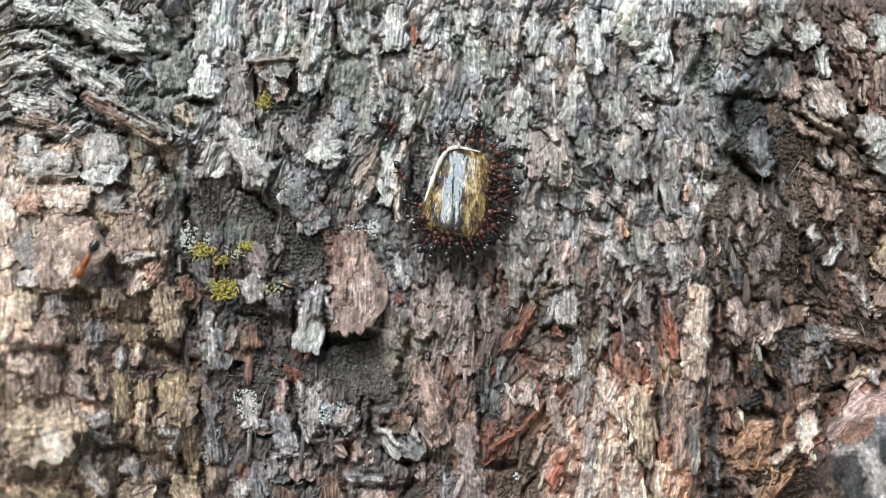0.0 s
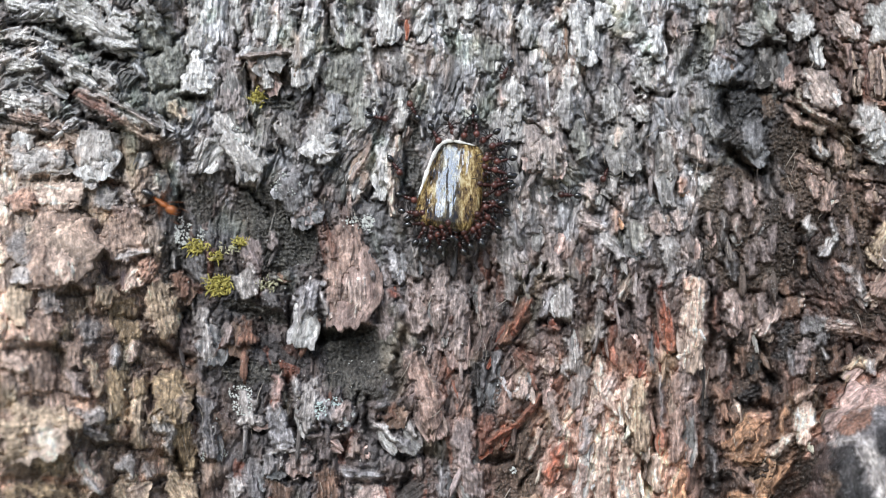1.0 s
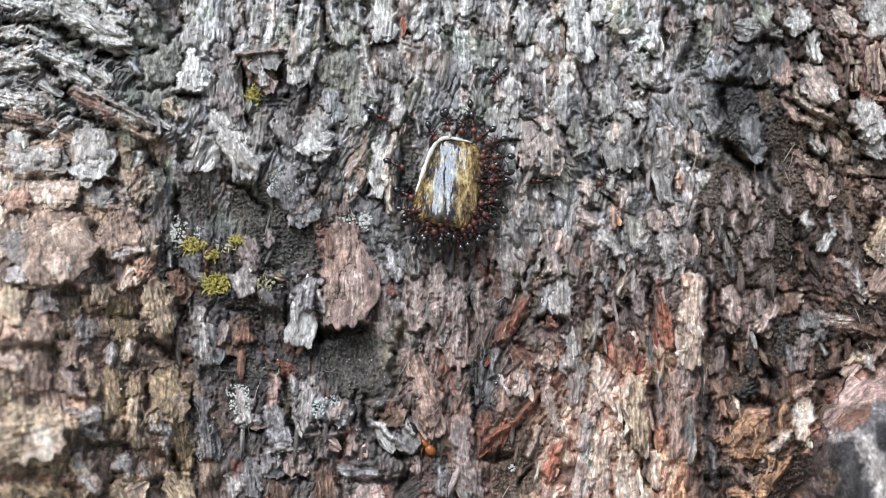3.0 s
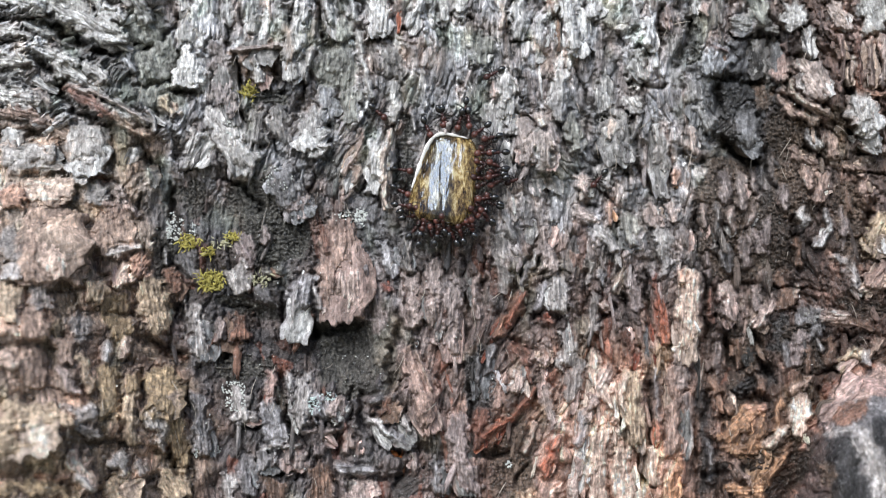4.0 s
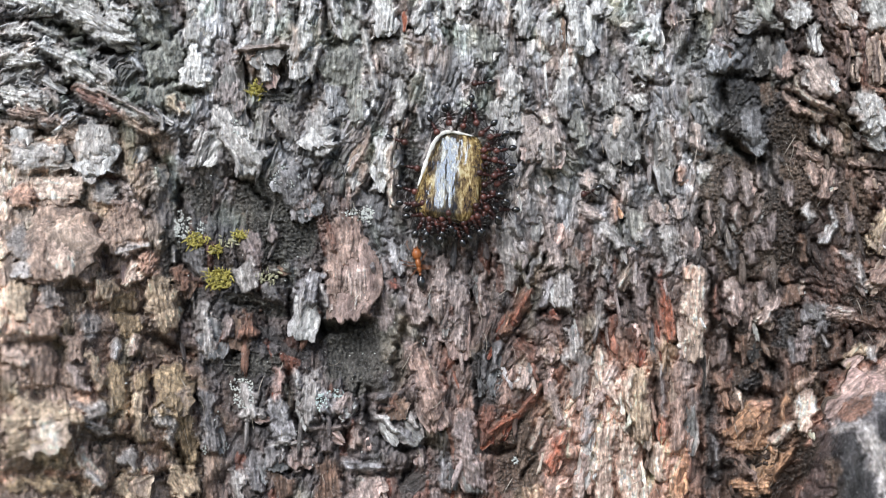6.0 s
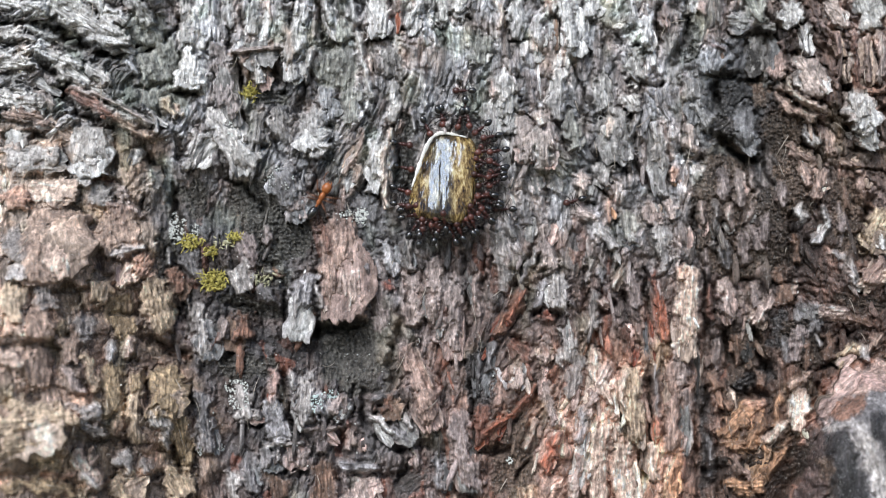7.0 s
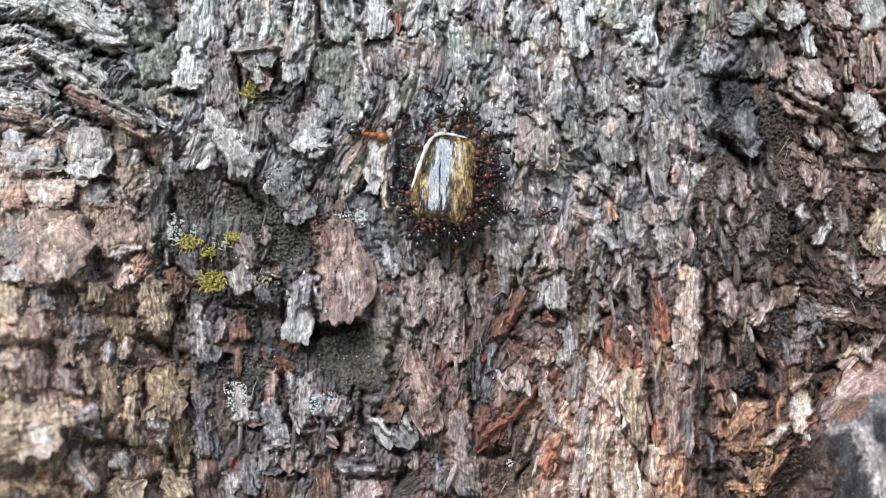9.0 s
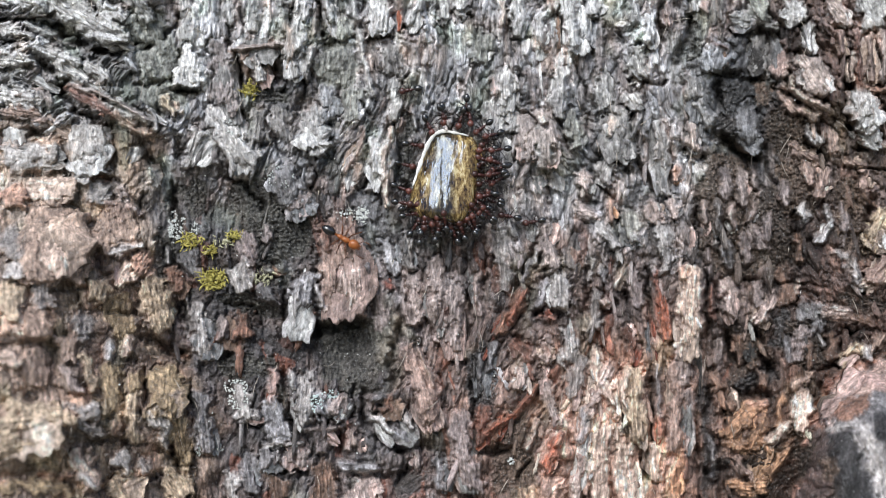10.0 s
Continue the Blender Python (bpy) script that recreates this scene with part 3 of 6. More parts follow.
slab(574, 0, 582, 52, 18, 18, "pale", 1.9)
slab(558, 5, 570, 72, 8, 9, "umber", -2.0)
slab(566, 80, 602, 82, 16, 12, "umber", -2.2)
slab(600, 95, 592, 150, 80, 80, "lichgrey", 0.0)
slab(600, 40, 605, 75, 26, 24, "lichgrey", 1.4)
slab(632, 60, 656, 178, 13, 12, "ash", 1.6)
slab(620, 10, 628, 40, 14, 12, "ash", 1.4)
slab(665, 3, 664, 70, 38, 30, "white", 2.2)
slab(702, 0, 710, 62, 12, 8, "rustbrown", 1.0)
slab(740, 8, 724, 60, 20, 26, "white", 2.0)
slab(716, 64, 746, 62, 9, 8, "umber", -2.0)
slab(772, 0, 776, 44, 36, 26, "ash", 1.6)
slab(690, 95, 700, 140, 40, 34, "grey", 0.8)
slab(572, 163, 578, 222, 32, 40, "bluegrey", 1.8)
slab(544, 205, 556, 270, 38, 56, "ash", 2.2)
slab(544, 258, 582, 264, 14, 10, "white", 2.8)
slab(490, 200, 500, 260, 40, 30, "grey", 0.8)
slab(452, 205, 446, 262, 28, 38, "grey", 1.6)
slab(426, 202, 432, 238, 12, 12, "umber", -2.0)
slab(625, 165, 620, 215, 40, 34, "lichgrey", 0.9)
slab(642, 238, 606, 312, 20, 16, "pinktan", 1.8)
slab(664, 250, 660, 342, 28, 26, "white", 2.4)
slab(690, 232, 684, 370, 13, 15, "cream", 2.2)
slab(718, 215, 716, 345, 30, 32, "algae_shade", -1.4)
slab(695, 150, 690, 222, 24, 18, "ash", 1.4)
slab(746, 128, 750, 192, 15, 13, "ash", 1.4)
slab(728, 202, 734, 236, 10, 10, "pale", 1.4)
slab(650, 205, 655, 240, 12, 10, "umber", -1.5)
# upper right of the middle
slab(814, 0, 812, 38, 36, 28, "ash", 1.8)
slab(786, 0, 786, 40, 18, 18, "ash", 1.6)
slab(876, 2, 886, 52, 13, 9, "cream", 1.6)
slab(915, 0, 912, 70, 28, 20, "white", 2.0)
slab(955, 36, 952, 86, 18, 15, "pale", 1.8)
slab(968, 0, 976, 28, 16, 12, "rustbrown", 0.8)
slab(974, 28, 992, 80, 8, 6, "umber", -1.6)
slab(1005, 0, 1016, 88, 46, 34, "white", 2.2)
slab(1048, 0, 1044, 36, 30, 24, "white", 1.9)
slab(1042, 50, 1044, 96, 28, 28, "bluegrey", 1.8)
slab(1058, 50, 1062, 152, 12, 16, "mauve", 1.3)
slab(1112, 0, 1120, 46, 13, 14, "ash", 1.5)
slab(1142, 38, 1138, 88, 26, 24, "white", 2.4)
slab(1164, 15, 1168, 85, 14, 16, "umber", -2.4)
slab(1116, 92, 1128, 148, 36, 34, "ash", 2.2)
slab(1172, 10, 1174, 46, 16, 18, "pink", 1.2)
slab(848, 74, 846, 120, 44, 34, "lichgrey", 1.0)
slab(802, 104, 812, 146, 7, 6, "white", 1.8)
slab(888, 138, 890, 196, 38, 44, "pale", 1.9)
slab(866, 144, 870, 180, 11, 9, "pink", 1.6)
slab(868, 200, 870, 248, 44, 38, "pale", 1.4)
slab(908, 190, 902, 236, 30, 26, "ash", 1.4)
slab(922, 200, 928, 292, 36, 36, "pinkgrey", 2.0)
slab(962, 218, 962, 300, 42, 38, "pinkgrey", 2.0)
slab(950, 204, 956, 224, 14, 11, "cream", 2.4)
slab(930, 128, 940, 190, 20, 14, "mauve", 1.0)
slab(984, 130, 986, 210, 32, 32, "ash", 1.8)
slab(1012, 212, 1016, 262, 38, 36, "lichgrey", 2.0)
slab(1060, 145, 1064, 202, 32, 30, "ash", 1.6)
slab(1094, 120, 1092, 200, 20, 20, "mauve", 1.2)
slab(1086, 205, 1086, 290, 48, 64, "grey", 2.2)
slab(1078, 214, 1072, 246, 13, 13, "cream", 2.8)
slab(1126, 204, 1112, 252, 9, 9, "ash", 2.4)
slab(1110, 178, 1124, 200, 34, 28, "ash", 1.8)
slab(1160, 228, 1172, 302, 20, 30, "ash", 1.6)
# upper right
slab(1225, 130, 1240, 265, 50, 50, "slate", -0.3)
slab(1395, 200, 1400, 300, 90, 80, "darkbrown", -0.3)
slab(1186, 60, 1196, 160, 26, 24, "grey", -0.8)
slab(1212, 40, 1220, 110, 26, 24, "algae_shade", -0.8)
slab(1222, 8, 1224, 28, 20, 15, "white", 2.0)
slab(1242, 8, 1246, 30, 14, 12, "pink", 1.4)
slab(1268, 0, 1272, 50, 10, 10, "grey", 1.2)
slab(1292, 42, 1368, 52, 30, 24, "ash", 1.8)
slab(1284, 64, 1372, 68, 8, 9, "umber", -2.4)
slab(1330, 0, 1342, 32, 44, 36, "lichgrey", 1.6)
slab(1400, 12, 1394, 48, 34, 26, "pale", 2.0)
slab(1424, 52, 1430, 102, 20, 13, "white", 2.2)
slab(1466, 10, 1490, 46, 36, 32, "palepink", 1.8)
slab(1530, 5, 1545, 50, 60, 50, "ash", 1.0)
slab(1272, 92, 1262, 130, 46, 40, "bluegrey", 2.0)
slab(1242, 105, 1246, 130, 20, 18, "bluegrey", 2.0)
slab(1255, 84, 1282, 98, 10, 8, "redbrown", 1.4)
slab(1336, 76, 1346, 132, 42, 36, "grey", 1.6)
slab(1366, 75, 1376, 92, 16, 12, "umber", -2.6)
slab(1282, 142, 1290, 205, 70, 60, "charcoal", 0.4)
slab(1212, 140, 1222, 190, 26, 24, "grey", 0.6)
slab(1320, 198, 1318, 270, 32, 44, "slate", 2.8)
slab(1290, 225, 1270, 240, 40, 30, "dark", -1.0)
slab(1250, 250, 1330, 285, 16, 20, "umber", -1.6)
slab(1378, 84, 1372, 142, 18, 26, "pink", 1.5)
slab(1350, 150, 1345, 185, 30, 30, "darkbrown", 0.4)
slab(1414, 112, 1448, 168, 40, 52, "palepink", 2.4)
slab(1392, 150, 1456, 198, 18, 24, "cream", 2.6, -12)
slab(1376, 158, 1418, 206, 18, 20, "pinktan", 1.8, -8)
slab(1420, 206, 1440, 216, 22, 16, "cream", 2.0)
slab(1486, 110, 1496, 250, 14, 18, "umber", -2.6)
slab(1518, 168, 1532, 232, 46, 50, "ash", 2.4)
slab(1540, 222, 1532, 246, 34, 22, "white", 2.9)
slab(1512, 158, 1566, 164, 14, 12, "rustbrown", 1.4, -8)
slab(1512, 62, 1515, 146, 13, 12, "redbrown", 1.4)
slab(1532, 66, 1536, 150, 13, 12, "pinktan", 1.6)
slab(1552, 60, 1554, 150, 13, 14, "palepink", 1.6)
slab(1504, 100, 1500, 146, 10, 11, "cream", 1.8)
slab(1480, 62, 1486, 108, 14, 12, "pink", 1.4)
slab(1230, 188, 1250, 232, 16, 20, "ash", 1.5)
slab(1214, 222, 1222, 280, 10, 30, "palepink", 2.0)
slab(1196, 300, 1192, 328, 18, 16, "flesh", 2.0)
slab(1425, 240, 1440, 262, 26, 26, "ash", 1.2)
slab(1460, 240, 1465, 275, 30, 26, "pinktan", 1.0)
slab(1386, 268, 1440, 300, 30, 26, "pinktan", 1.2)
slab(1518, 256, 1564, 262, 18, 16, "palepink", 1.8)
slab(1365, 215, 1375, 280, 40, 40, "umber", -1.4)
# tan lobe
slab(0, 352, 48, 354, 34, 34, "flesh", 2.0)
slab(56, 338, 122, 344, 40, 46, "cream", 2.0)
slab(20, 306, 90, 302, 16, 14, "ash", 1.2)
slab(124, 300, 182, 304, 34, 30, "pale", 1.6)
slab(12, 320, 112, 311, 5, 5, "crevice_shade", -0.8)
slab(165, 322, 198, 326, 18, 14, "redbrown", -1.2)
slab(160, 350, 192, 352, 36, 30, "ash", 1.4)
slab(204, 338, 244, 384, 26, 24, "pinkgrey", 1.6)
slab(108, 378, 165, 378, 24, 20, "crevice_shade", -0.5)
slab(56, 384, 140, 396, 22, 18, "tan", 1.2)
slab(92, 400, 98, 502, 136, 146, "tan", 2.2)
slab(112, 425, 112, 492, 76, 60, "cream", 2.4)
slab(14, 415, 18, 468, 40, 34, "grey", 1.4)
slab(20, 480, 28, 496, 38, 28, "pale", 2.2)
slab(5, 508, 165, 512, 9, 9, "crevice_shade", -1.0)
slab(112, 516, 116, 560, 46, 40, "crevice_shade", -0.7)
slab(204, 364, 216, 396, 32, 44, "pinktan", 1.8)
slab(198, 404, 204, 442, 96, 96, "tan", 1.6)
slab(200, 452, 248, 446, 18, 16, "pale", 2.0)
slab(256, 462, 238, 488, 38, 30, "flesh", 2.4)
slab(232, 488, 216, 506, 36, 26, "cream", 2.2)
slab(166, 456, 174, 482, 16, 14, "plum", -0.6)
slab(206, 478, 205, 504, 13, 12, "plum", 0.4)
slab(178, 492, 190, 500, 14, 14, "crevice_shade", -0.8)
slab(174, 506, 170, 534, 46, 48, "straw", 1.9)
slab(262, 508, 284, 584, 52, 58, "straw", 2.0)
slab(20, 515, 22, 560, 44, 42, "straw", 1.4)
slab(76, 520, 76, 548, 40, 44, "grey", 1.4)
slab(58, 556, 72, 602, 56, 52, "tan", 1.6)
slab(140, 565, 145, 600, 50, 40, "grey", 0.8)
slab(205, 530, 215, 595, 50, 46, "ochre", 0.4)
slab(292, 420, 296, 500, 40, 34, "algae_shade", -1.6)
slab(306, 488, 312, 520, 28, 18, "rustbrown", 1.8)
slab(0, 636, 36, 648, 34, 26, "cream", 2.4)
slab(62, 622, 66, 682, 46, 44, "tan", 1.6)
slab(0, 617, 96, 622, 10, 10, "crevice_shade", -1.0)
slab(96, 588, 98, 662, 10, 12, "crevice_shade", -1.0)
slab(122, 600, 118, 645, 38, 30, "tan", 1.8)
slab(142, 632, 166, 694, 20, 26, "straw", 2.0)
slab(108, 655, 138, 702, 18, 20, "pinkgrey", 1.4)
slab(196, 610, 190, 646, 18, 16, "white", 2.2)
slab(226, 604, 216, 640, 28, 20, "cream", 2.2)
slab(250, 620, 335, 638, 30, 26, "crevice_shade", -0.5)
slab(280, 618, 330, 638, 10, 12, "rustbrown", 1.0)
slab(190, 660, 200, 720, 44, 40, "ochre", 0.8)
slab(236, 672, 238, 696, 34, 32, "ochre", 1.6)
slab(294, 664, 294, 752, 66, 78, "ochre", 2.6)
slab(236, 704, 236, 788, 30, 38, "straw", 2.0)
slab(272, 744, 298, 800, 28, 30, "ash", 2.4)
slab(350, 706, 362, 800, 36, 38, "slate", 1.8)
slab(318, 752, 330, 832, 36, 34, "ochre", 1.2)
slab(96, 778, 210, 786, 34, 30, "crevice_shade", -0.6)
slab(140, 756, 178, 772, 32, 28, "grey", 1.4)
slab(20, 718, 100, 732, 34, 30, "straw", 1.8)
slab(130, 728, 170, 742, 34, 28, "ash", 1.6)
slab(0, 762, 132, 746, 40, 26, "straw", 2.2)
slab(0, 800, 112, 790, 44, 40, "straw", 2.0)
slab(132, 806, 168, 868, 44, 30, "cream", 2.4)
slab(138, 850, 170, 868, 18, 14, "white", 3.0)
slab(0, 838, 64, 836, 20, 18, "crevice_shade", -0.6)
slab(66, 842, 130, 850, 16, 12, "rustbrown", 1.2)
slab(0, 872, 120, 872, 30, 26, "ochre", 1.0)
slab(176, 800, 186, 850, 18, 18, "crevice_shade", -0.8)
slab(210, 856, 232, 890, 60, 50, "straw", 1.8)
slab(205, 812, 226, 836, 34, 32, "ash", 1.4)
slab(250, 818, 262, 842, 26, 24, "grey", 1.2)
slab(302, 842, 330, 880, 54, 50, "straw", 1.6)
# worn hollow and its rims
slab(352, 545, 360, 640, 28, 32, "ash", 1.5)
slab(326, 535, 332, 602, 15, 17, "grey", 1.3)
slab(296, 448, 298, 472, 8, 8, "white", 1.4)
slab(330, 455, 345, 500, 34, 30, "slate", 0.8)
slab(430, 345, 510, 450, 100, 100, "algae_shade", -0.6)
slab(335, 330, 350, 385, 50, 40, "algae_shade", -0.6)
slab(500, 308, 522, 366, 46, 58, "slate", 2.0)
slab(524, 368, 530, 396, 40, 28, "mauve", 1.6)
slab(408, 318, 440, 312, 20, 18, "ash", 1.4)
slab(468, 405, 474, 432, 22, 22, "mauve", 1.2)
slab(420, 420, 440, 470, 34, 36, "mauve", 0.4)
slab(630, 298, 612, 350, 18, 13, "tan", 1.6)
slab(598, 404, 610, 560, 70, 74, "pinktan", 2.4)
slab(618, 478, 622, 550, 34, 42, "palepink", 2.9)
slab(568, 405, 580, 450, 12, 12, "redbrown", 1.6)
slab(594, 528, 596, 572, 12, 14, "umber", -1.6)
slab(540, 500, 524, 592, 42, 22, "bluegrey", 2.8)
slab(524, 505, 512, 590, 11, 9, "ash", 3.0)
slab(556, 512, 566, 552, 13, 10, "pale", 3.0)
slab(548, 560, 534, 600, 28, 14, "rustbrown", 1.0)
slab(418, 484, 432, 522, 46, 36, "ash", 1.5)
slab(466, 486, 500, 480, 16, 14, "lichgrey", 1.6)
slab(462, 516, 484, 546, 34, 18, "slate", 1.6)
slab(390, 535, 490, 560, 22, 30, "algae_shade", -1.8)
slab(680, 440, 690, 486, 36, 36, "bluegrey", 1.2)
slab(714, 430, 724, 476, 26, 26, "grey", 1.4)
slab(680, 506, 692, 514, 18, 12, "red", 1.0)
slab(655, 520, 670, 590, 30, 30, "mauve", 0.2)
slab(722, 498, 736, 580, 34, 38, "pinkgrey", 1.5)
slab(768, 470, 780, 600, 26, 32, "pinkgrey", 1.5)
slab(424, 560, 422, 604, 34, 30, "rustbrown", 2.2)
slab(390, 575, 384, 612, 18, 18, "pinkgrey", 1.8)
slab(610, 590, 640, 690, 110, 90, "algae_shade", -1.2)
slab(400, 650, 480, 660, 50, 40, "algae_shade", -0.8)
slab(480, 664, 476, 716, 20, 20, "pink", 2.0)
slab(510, 664, 518, 692, 18, 14, "pale", 2.0)
slab(540, 668, 534, 760, 24, 30, "ash", 2.2)
slab(566, 705, 574, 735, 40, 34, "bluegrey", 1.8)
slab(600, 712, 590, 745, 36, 26, "pinkgrey", 2.2)
slab(478, 722, 500, 782, 38, 48, "bluegrey", 1.8)
slab(500, 740, 530, 780, 10, 9, "umber", -2.2)
slab(540, 770, 600, 764, 12, 12, "pinkgrey", 2.4)
slab(572, 772, 562, 806, 46, 34, "mauve", 1.8)
slab(430, 738, 460, 746, 20, 14, "ash", 1.8)
slab(466, 796, 534, 792, 12, 12, "ash", 2.2)
slab(470, 806, 470, 832, 38, 30, "slate", 2.0)
slab(522, 798, 518, 838, 38, 30, "pinkgrey", 2.0)
slab(618, 772, 616, 802, 22, 24, "palepink", 1.8)
slab(696, 702, 656, 716, 12, 14, "slate", 2.0)
slab(686, 716, 680, 736, 38, 30, "rustbrown", 1.8)
slab(654, 742, 690, 772, 15, 17, "white", 2.4)
slab(700, 772, 722, 792, 28, 28, "bluegrey", 2.0)
slab(712, 735, 728, 765, 12, 12, "ash", 1.8)
slab(714, 614, 760, 748, 30, 52, "pinktan", 2.2)
slab(736, 624, 764, 692, 6, 5, "cream", 2.8)
slab(600, 826, 664, 832, 16, 13, "bluegrey", 1.4)
slab(640, 856, 650, 890, 60, 66, "palepink", 1.4)
slab(566, 826, 570, 890, 46, 50, "brown", 0.8)
slab(438, 814, 444, 872, 24, 28, "slate", 1.6)
slab(404, 842, 414, 890, 28, 28, "ash", 1.6)
slab(484, 850, 490, 890, 36, 34, "brown", 0.8)
slab(730, 805, 735, 832, 18, 18, "pinkgrey", 1.6)
slab(776, 816, 780, 872, 26, 24, "slate", 1.6)
slab(745, 845, 700, 870, 30, 40, "dark", -0.8)
# below and right of the honey: long fibres
slab(860, 405, 862, 452, 14, 13, "palepink", 1.5)
slab(892, 330, 906, 425, 14, 13, "grey", 1.2)
slab(926, 350, 928, 400, 26, 24, "slate", 0.6)
slab(880, 420, 888, 520, 26, 26, "grey", 0.8)
slab(962, 405, 976, 482, 18, 38, "pinkgrey", 2.0)
slab(945, 448, 945, 476, 9, 9, "ash", 1.6)
slab(930, 462, 915, 520, 22, 18, "slate", 1.2)
slab(985, 496, 990, 546, 38, 40, "ash", 1.8)
slab(962, 500, 950, 552, 16, 12, "bluegrey", 1.6)
slab(1024, 312, 1032, 342, 28, 24, "palepink", 2.2)
slab(1060, 300, 1066, 326, 32, 28, "ash", 1.8)
slab(1014, 372, 1060, 388, 20, 18, "pinkgrey", 1.4)
slab(1074, 360, 1078, 392, 13, 15, "flesh", 1.6)
slab(1050, 402, 1086, 442, 16, 22, "ash", 1.5)
slab(1110, 384, 1116, 432, 32, 30, "lichgrey", 1.6)
slab(1146, 368, 1160, 402, 28, 28, "palepink", 1.8)
slab(1164, 402, 1176, 482, 34, 30, "ash", 1.6)
slab(1158, 310, 1168, 346, 38, 30, "ash", 1.6)
slab(1136, 402, 1164, 470, 7, 6, "umber", -1.8)
slab(1048, 470, 1038, 500, 16, 13, "ash", 1.6)
slab(1070, 478, 1060, 500, 26, 22, "slate", 1.2)
slab(1104, 476, 1084, 516, 9, 9, "cream", 1.8)
slab(1062, 535, 1074, 548, 18, 14, "palepink", 2.2)
slab(1112, 490, 1124, 552, 28, 26, "mauve", 1.0)
slab(1025, 460, 1022, 560, 6, 7, "umber", -1.8)
slab(1050, 520, 1046, 590, 26, 24, "grey", 1.2)
slab(916, 522, 876, 598, 28, 20, "rustbrown", 2.0)
slab(930, 520, 900, 580, 9, 8, "rust", 2.4)
slab(948, 562, 980, 572, 16, 12, "redbrown", 1.2)
slab(798, 510, 790, 605, 28, 32, "pinkgrey", 1.6)
slab(842, 495, 848, 565, 12, 11, "pinkgrey", 1.3)
slab(1156, 488, 1176, 602, 9, 24, "rust", 2.2)
slab(1138, 500, 1142, 600, 8, 8, "umber", -1.6)
slab(800, 590, 796, 622, 28, 22, "pinkgrey", 1.4)
slab(850, 625, 850, 740, 54, 50, "charcoal", -0.2)
slab(846, 636, 842, 692, 11, 9, "slate", 1.6)
slab(868, 612, 862, 664, 17, 14, "slate", 1.6)
slab(814, 742, 832, 866, 34, 48, "mauve", 2.0)
slab(905, 610, 930, 640, 30, 20, "redbrown", 0.6)
slab(900, 765, 905, 860, 90, 90, "darkbrown", -0.2)
slab(852, 734, 846, 796, 34, 18, "redbrown", 1.8)
slab(884, 742, 872, 786, 30, 22, "rustbrown", 1.8)
slab(948, 684, 896, 746, 9, 13, "rust", 2.4)
slab(906, 742, 856, 776, 12, 12, "rust", 2.2)
slab(918, 662, 910, 690, 34, 28, "palepink", 1.8)
slab(958, 608, 966, 648, 32, 18, "palepink", 2.0)
slab(960, 618, 964, 636, 16, 9, "rustbrown", 1.0)
slab(990, 772, 966, 836, 18, 26, "rust", 2.4)
slab(992, 772, 978, 795, 9, 8, "flesh", 2.8)
slab(946, 748, 926, 802, 9, 8, "cream", 1.8)
slab(965, 690, 985, 752, 26, 24, "pinkgrey", 1.5)
slab(1000, 600, 1002, 650, 34, 30, "ash", 1.0)
slab(1015, 640, 1010, 700, 34, 34, "grey", 0.8)
slab(1050, 620, 1058, 684, 18, 22, "cream", 2.0)
slab(1078, 655, 1036, 742, 26, 18, "palepink", 2.4)
slab(1066, 690, 1104, 772, 26, 20, "cream", 2.2)
slab(1118, 658, 1124, 782, 40, 40, "straw", 2.8)
slab(1104, 660, 1102, 730, 12, 12, "cream", 3.0)
slab(1084, 702, 1104, 778, 6, 6, "umber", -2.0)
slab(1146, 648, 1148, 788, 9, 9, "umber", -2.2)
slab(1066, 762, 1058, 892, 34, 40, "cream", 2.0)
slab(1026, 810, 1010, 888, 20, 24, "palepink", 2.4)
slab(1030, 728, 1022, 790, 18, 14, "bluegrey", 1.6)
slab(1100, 792, 1112, 892, 34, 40, "cream", 2.0)
slab(1150, 798, 1156, 852, 26, 20, "cream", 2.4)
slab(1128, 786, 1142, 830, 10, 9, "umber", -2.2)
slab(1108, 588, 1116, 645, 17, 19, "redbrown", 1.6)
slab(1160, 650, 1164, 740, 12, 12, "slate", 1.2)
slab(1160, 744, 1160, 782, 13, 12, "rust", 2.0)
slab(1150, 860, 1155, 892, 26, 26, "rustbrown", 0.8)
# right
slab(1285, 300, 1295, 480, 110, 110, "darkbrown", -0.2)
slab(1400, 300, 1410, 380, 70, 70, "darkbrown", -0.2)
slab(1182, 356, 1190, 388, 20, 22, "palepink", 1.6)
slab(1226, 358, 1228, 440, 11, 11, "umber", -2.2)
slab(1240, 364, 1240, 402, 11, 11, "palepink", 1.6)
slab(1262, 360, 1262, 445, 11, 13, "grey", 1.4)
slab(1290, 370, 1290, 412, 13, 13, "palepink", 1.4)
slab(1306, 308, 1308, 372, 18, 14, "pinkgrey", 1.3)
slab(1337, 342, 1318, 398, 11, 10, "palepink", 1.5)
slab(1350, 345, 1385, 470, 40, 60, "umber", -0.8)
slab(1330, 410, 1345, 450, 30, 26, "mauve", 0.8)
slab(1448, 308, 1444, 350, 34, 36, "pinktan", 1.5)
slab(1412, 366, 1418, 392, 18, 18, "ash", 1.2)
slab(1454, 368, 1464, 396, 9, 9, "pale", 1.8)
slab(1462, 398, 1440, 434, 18, 18, "white", 2.4)
slab(1490, 330, 1500, 440, 60, 60, "darkbrown", -0.5)
slab(1522, 318, 1528, 338, 22, 18, "pinktan", 1.4)
slab(1558, 384, 1532, 440, 38, 44, "straw", 1.8)
slab(1552, 430, 1560, 445, 26, 20, "white", 2.0)
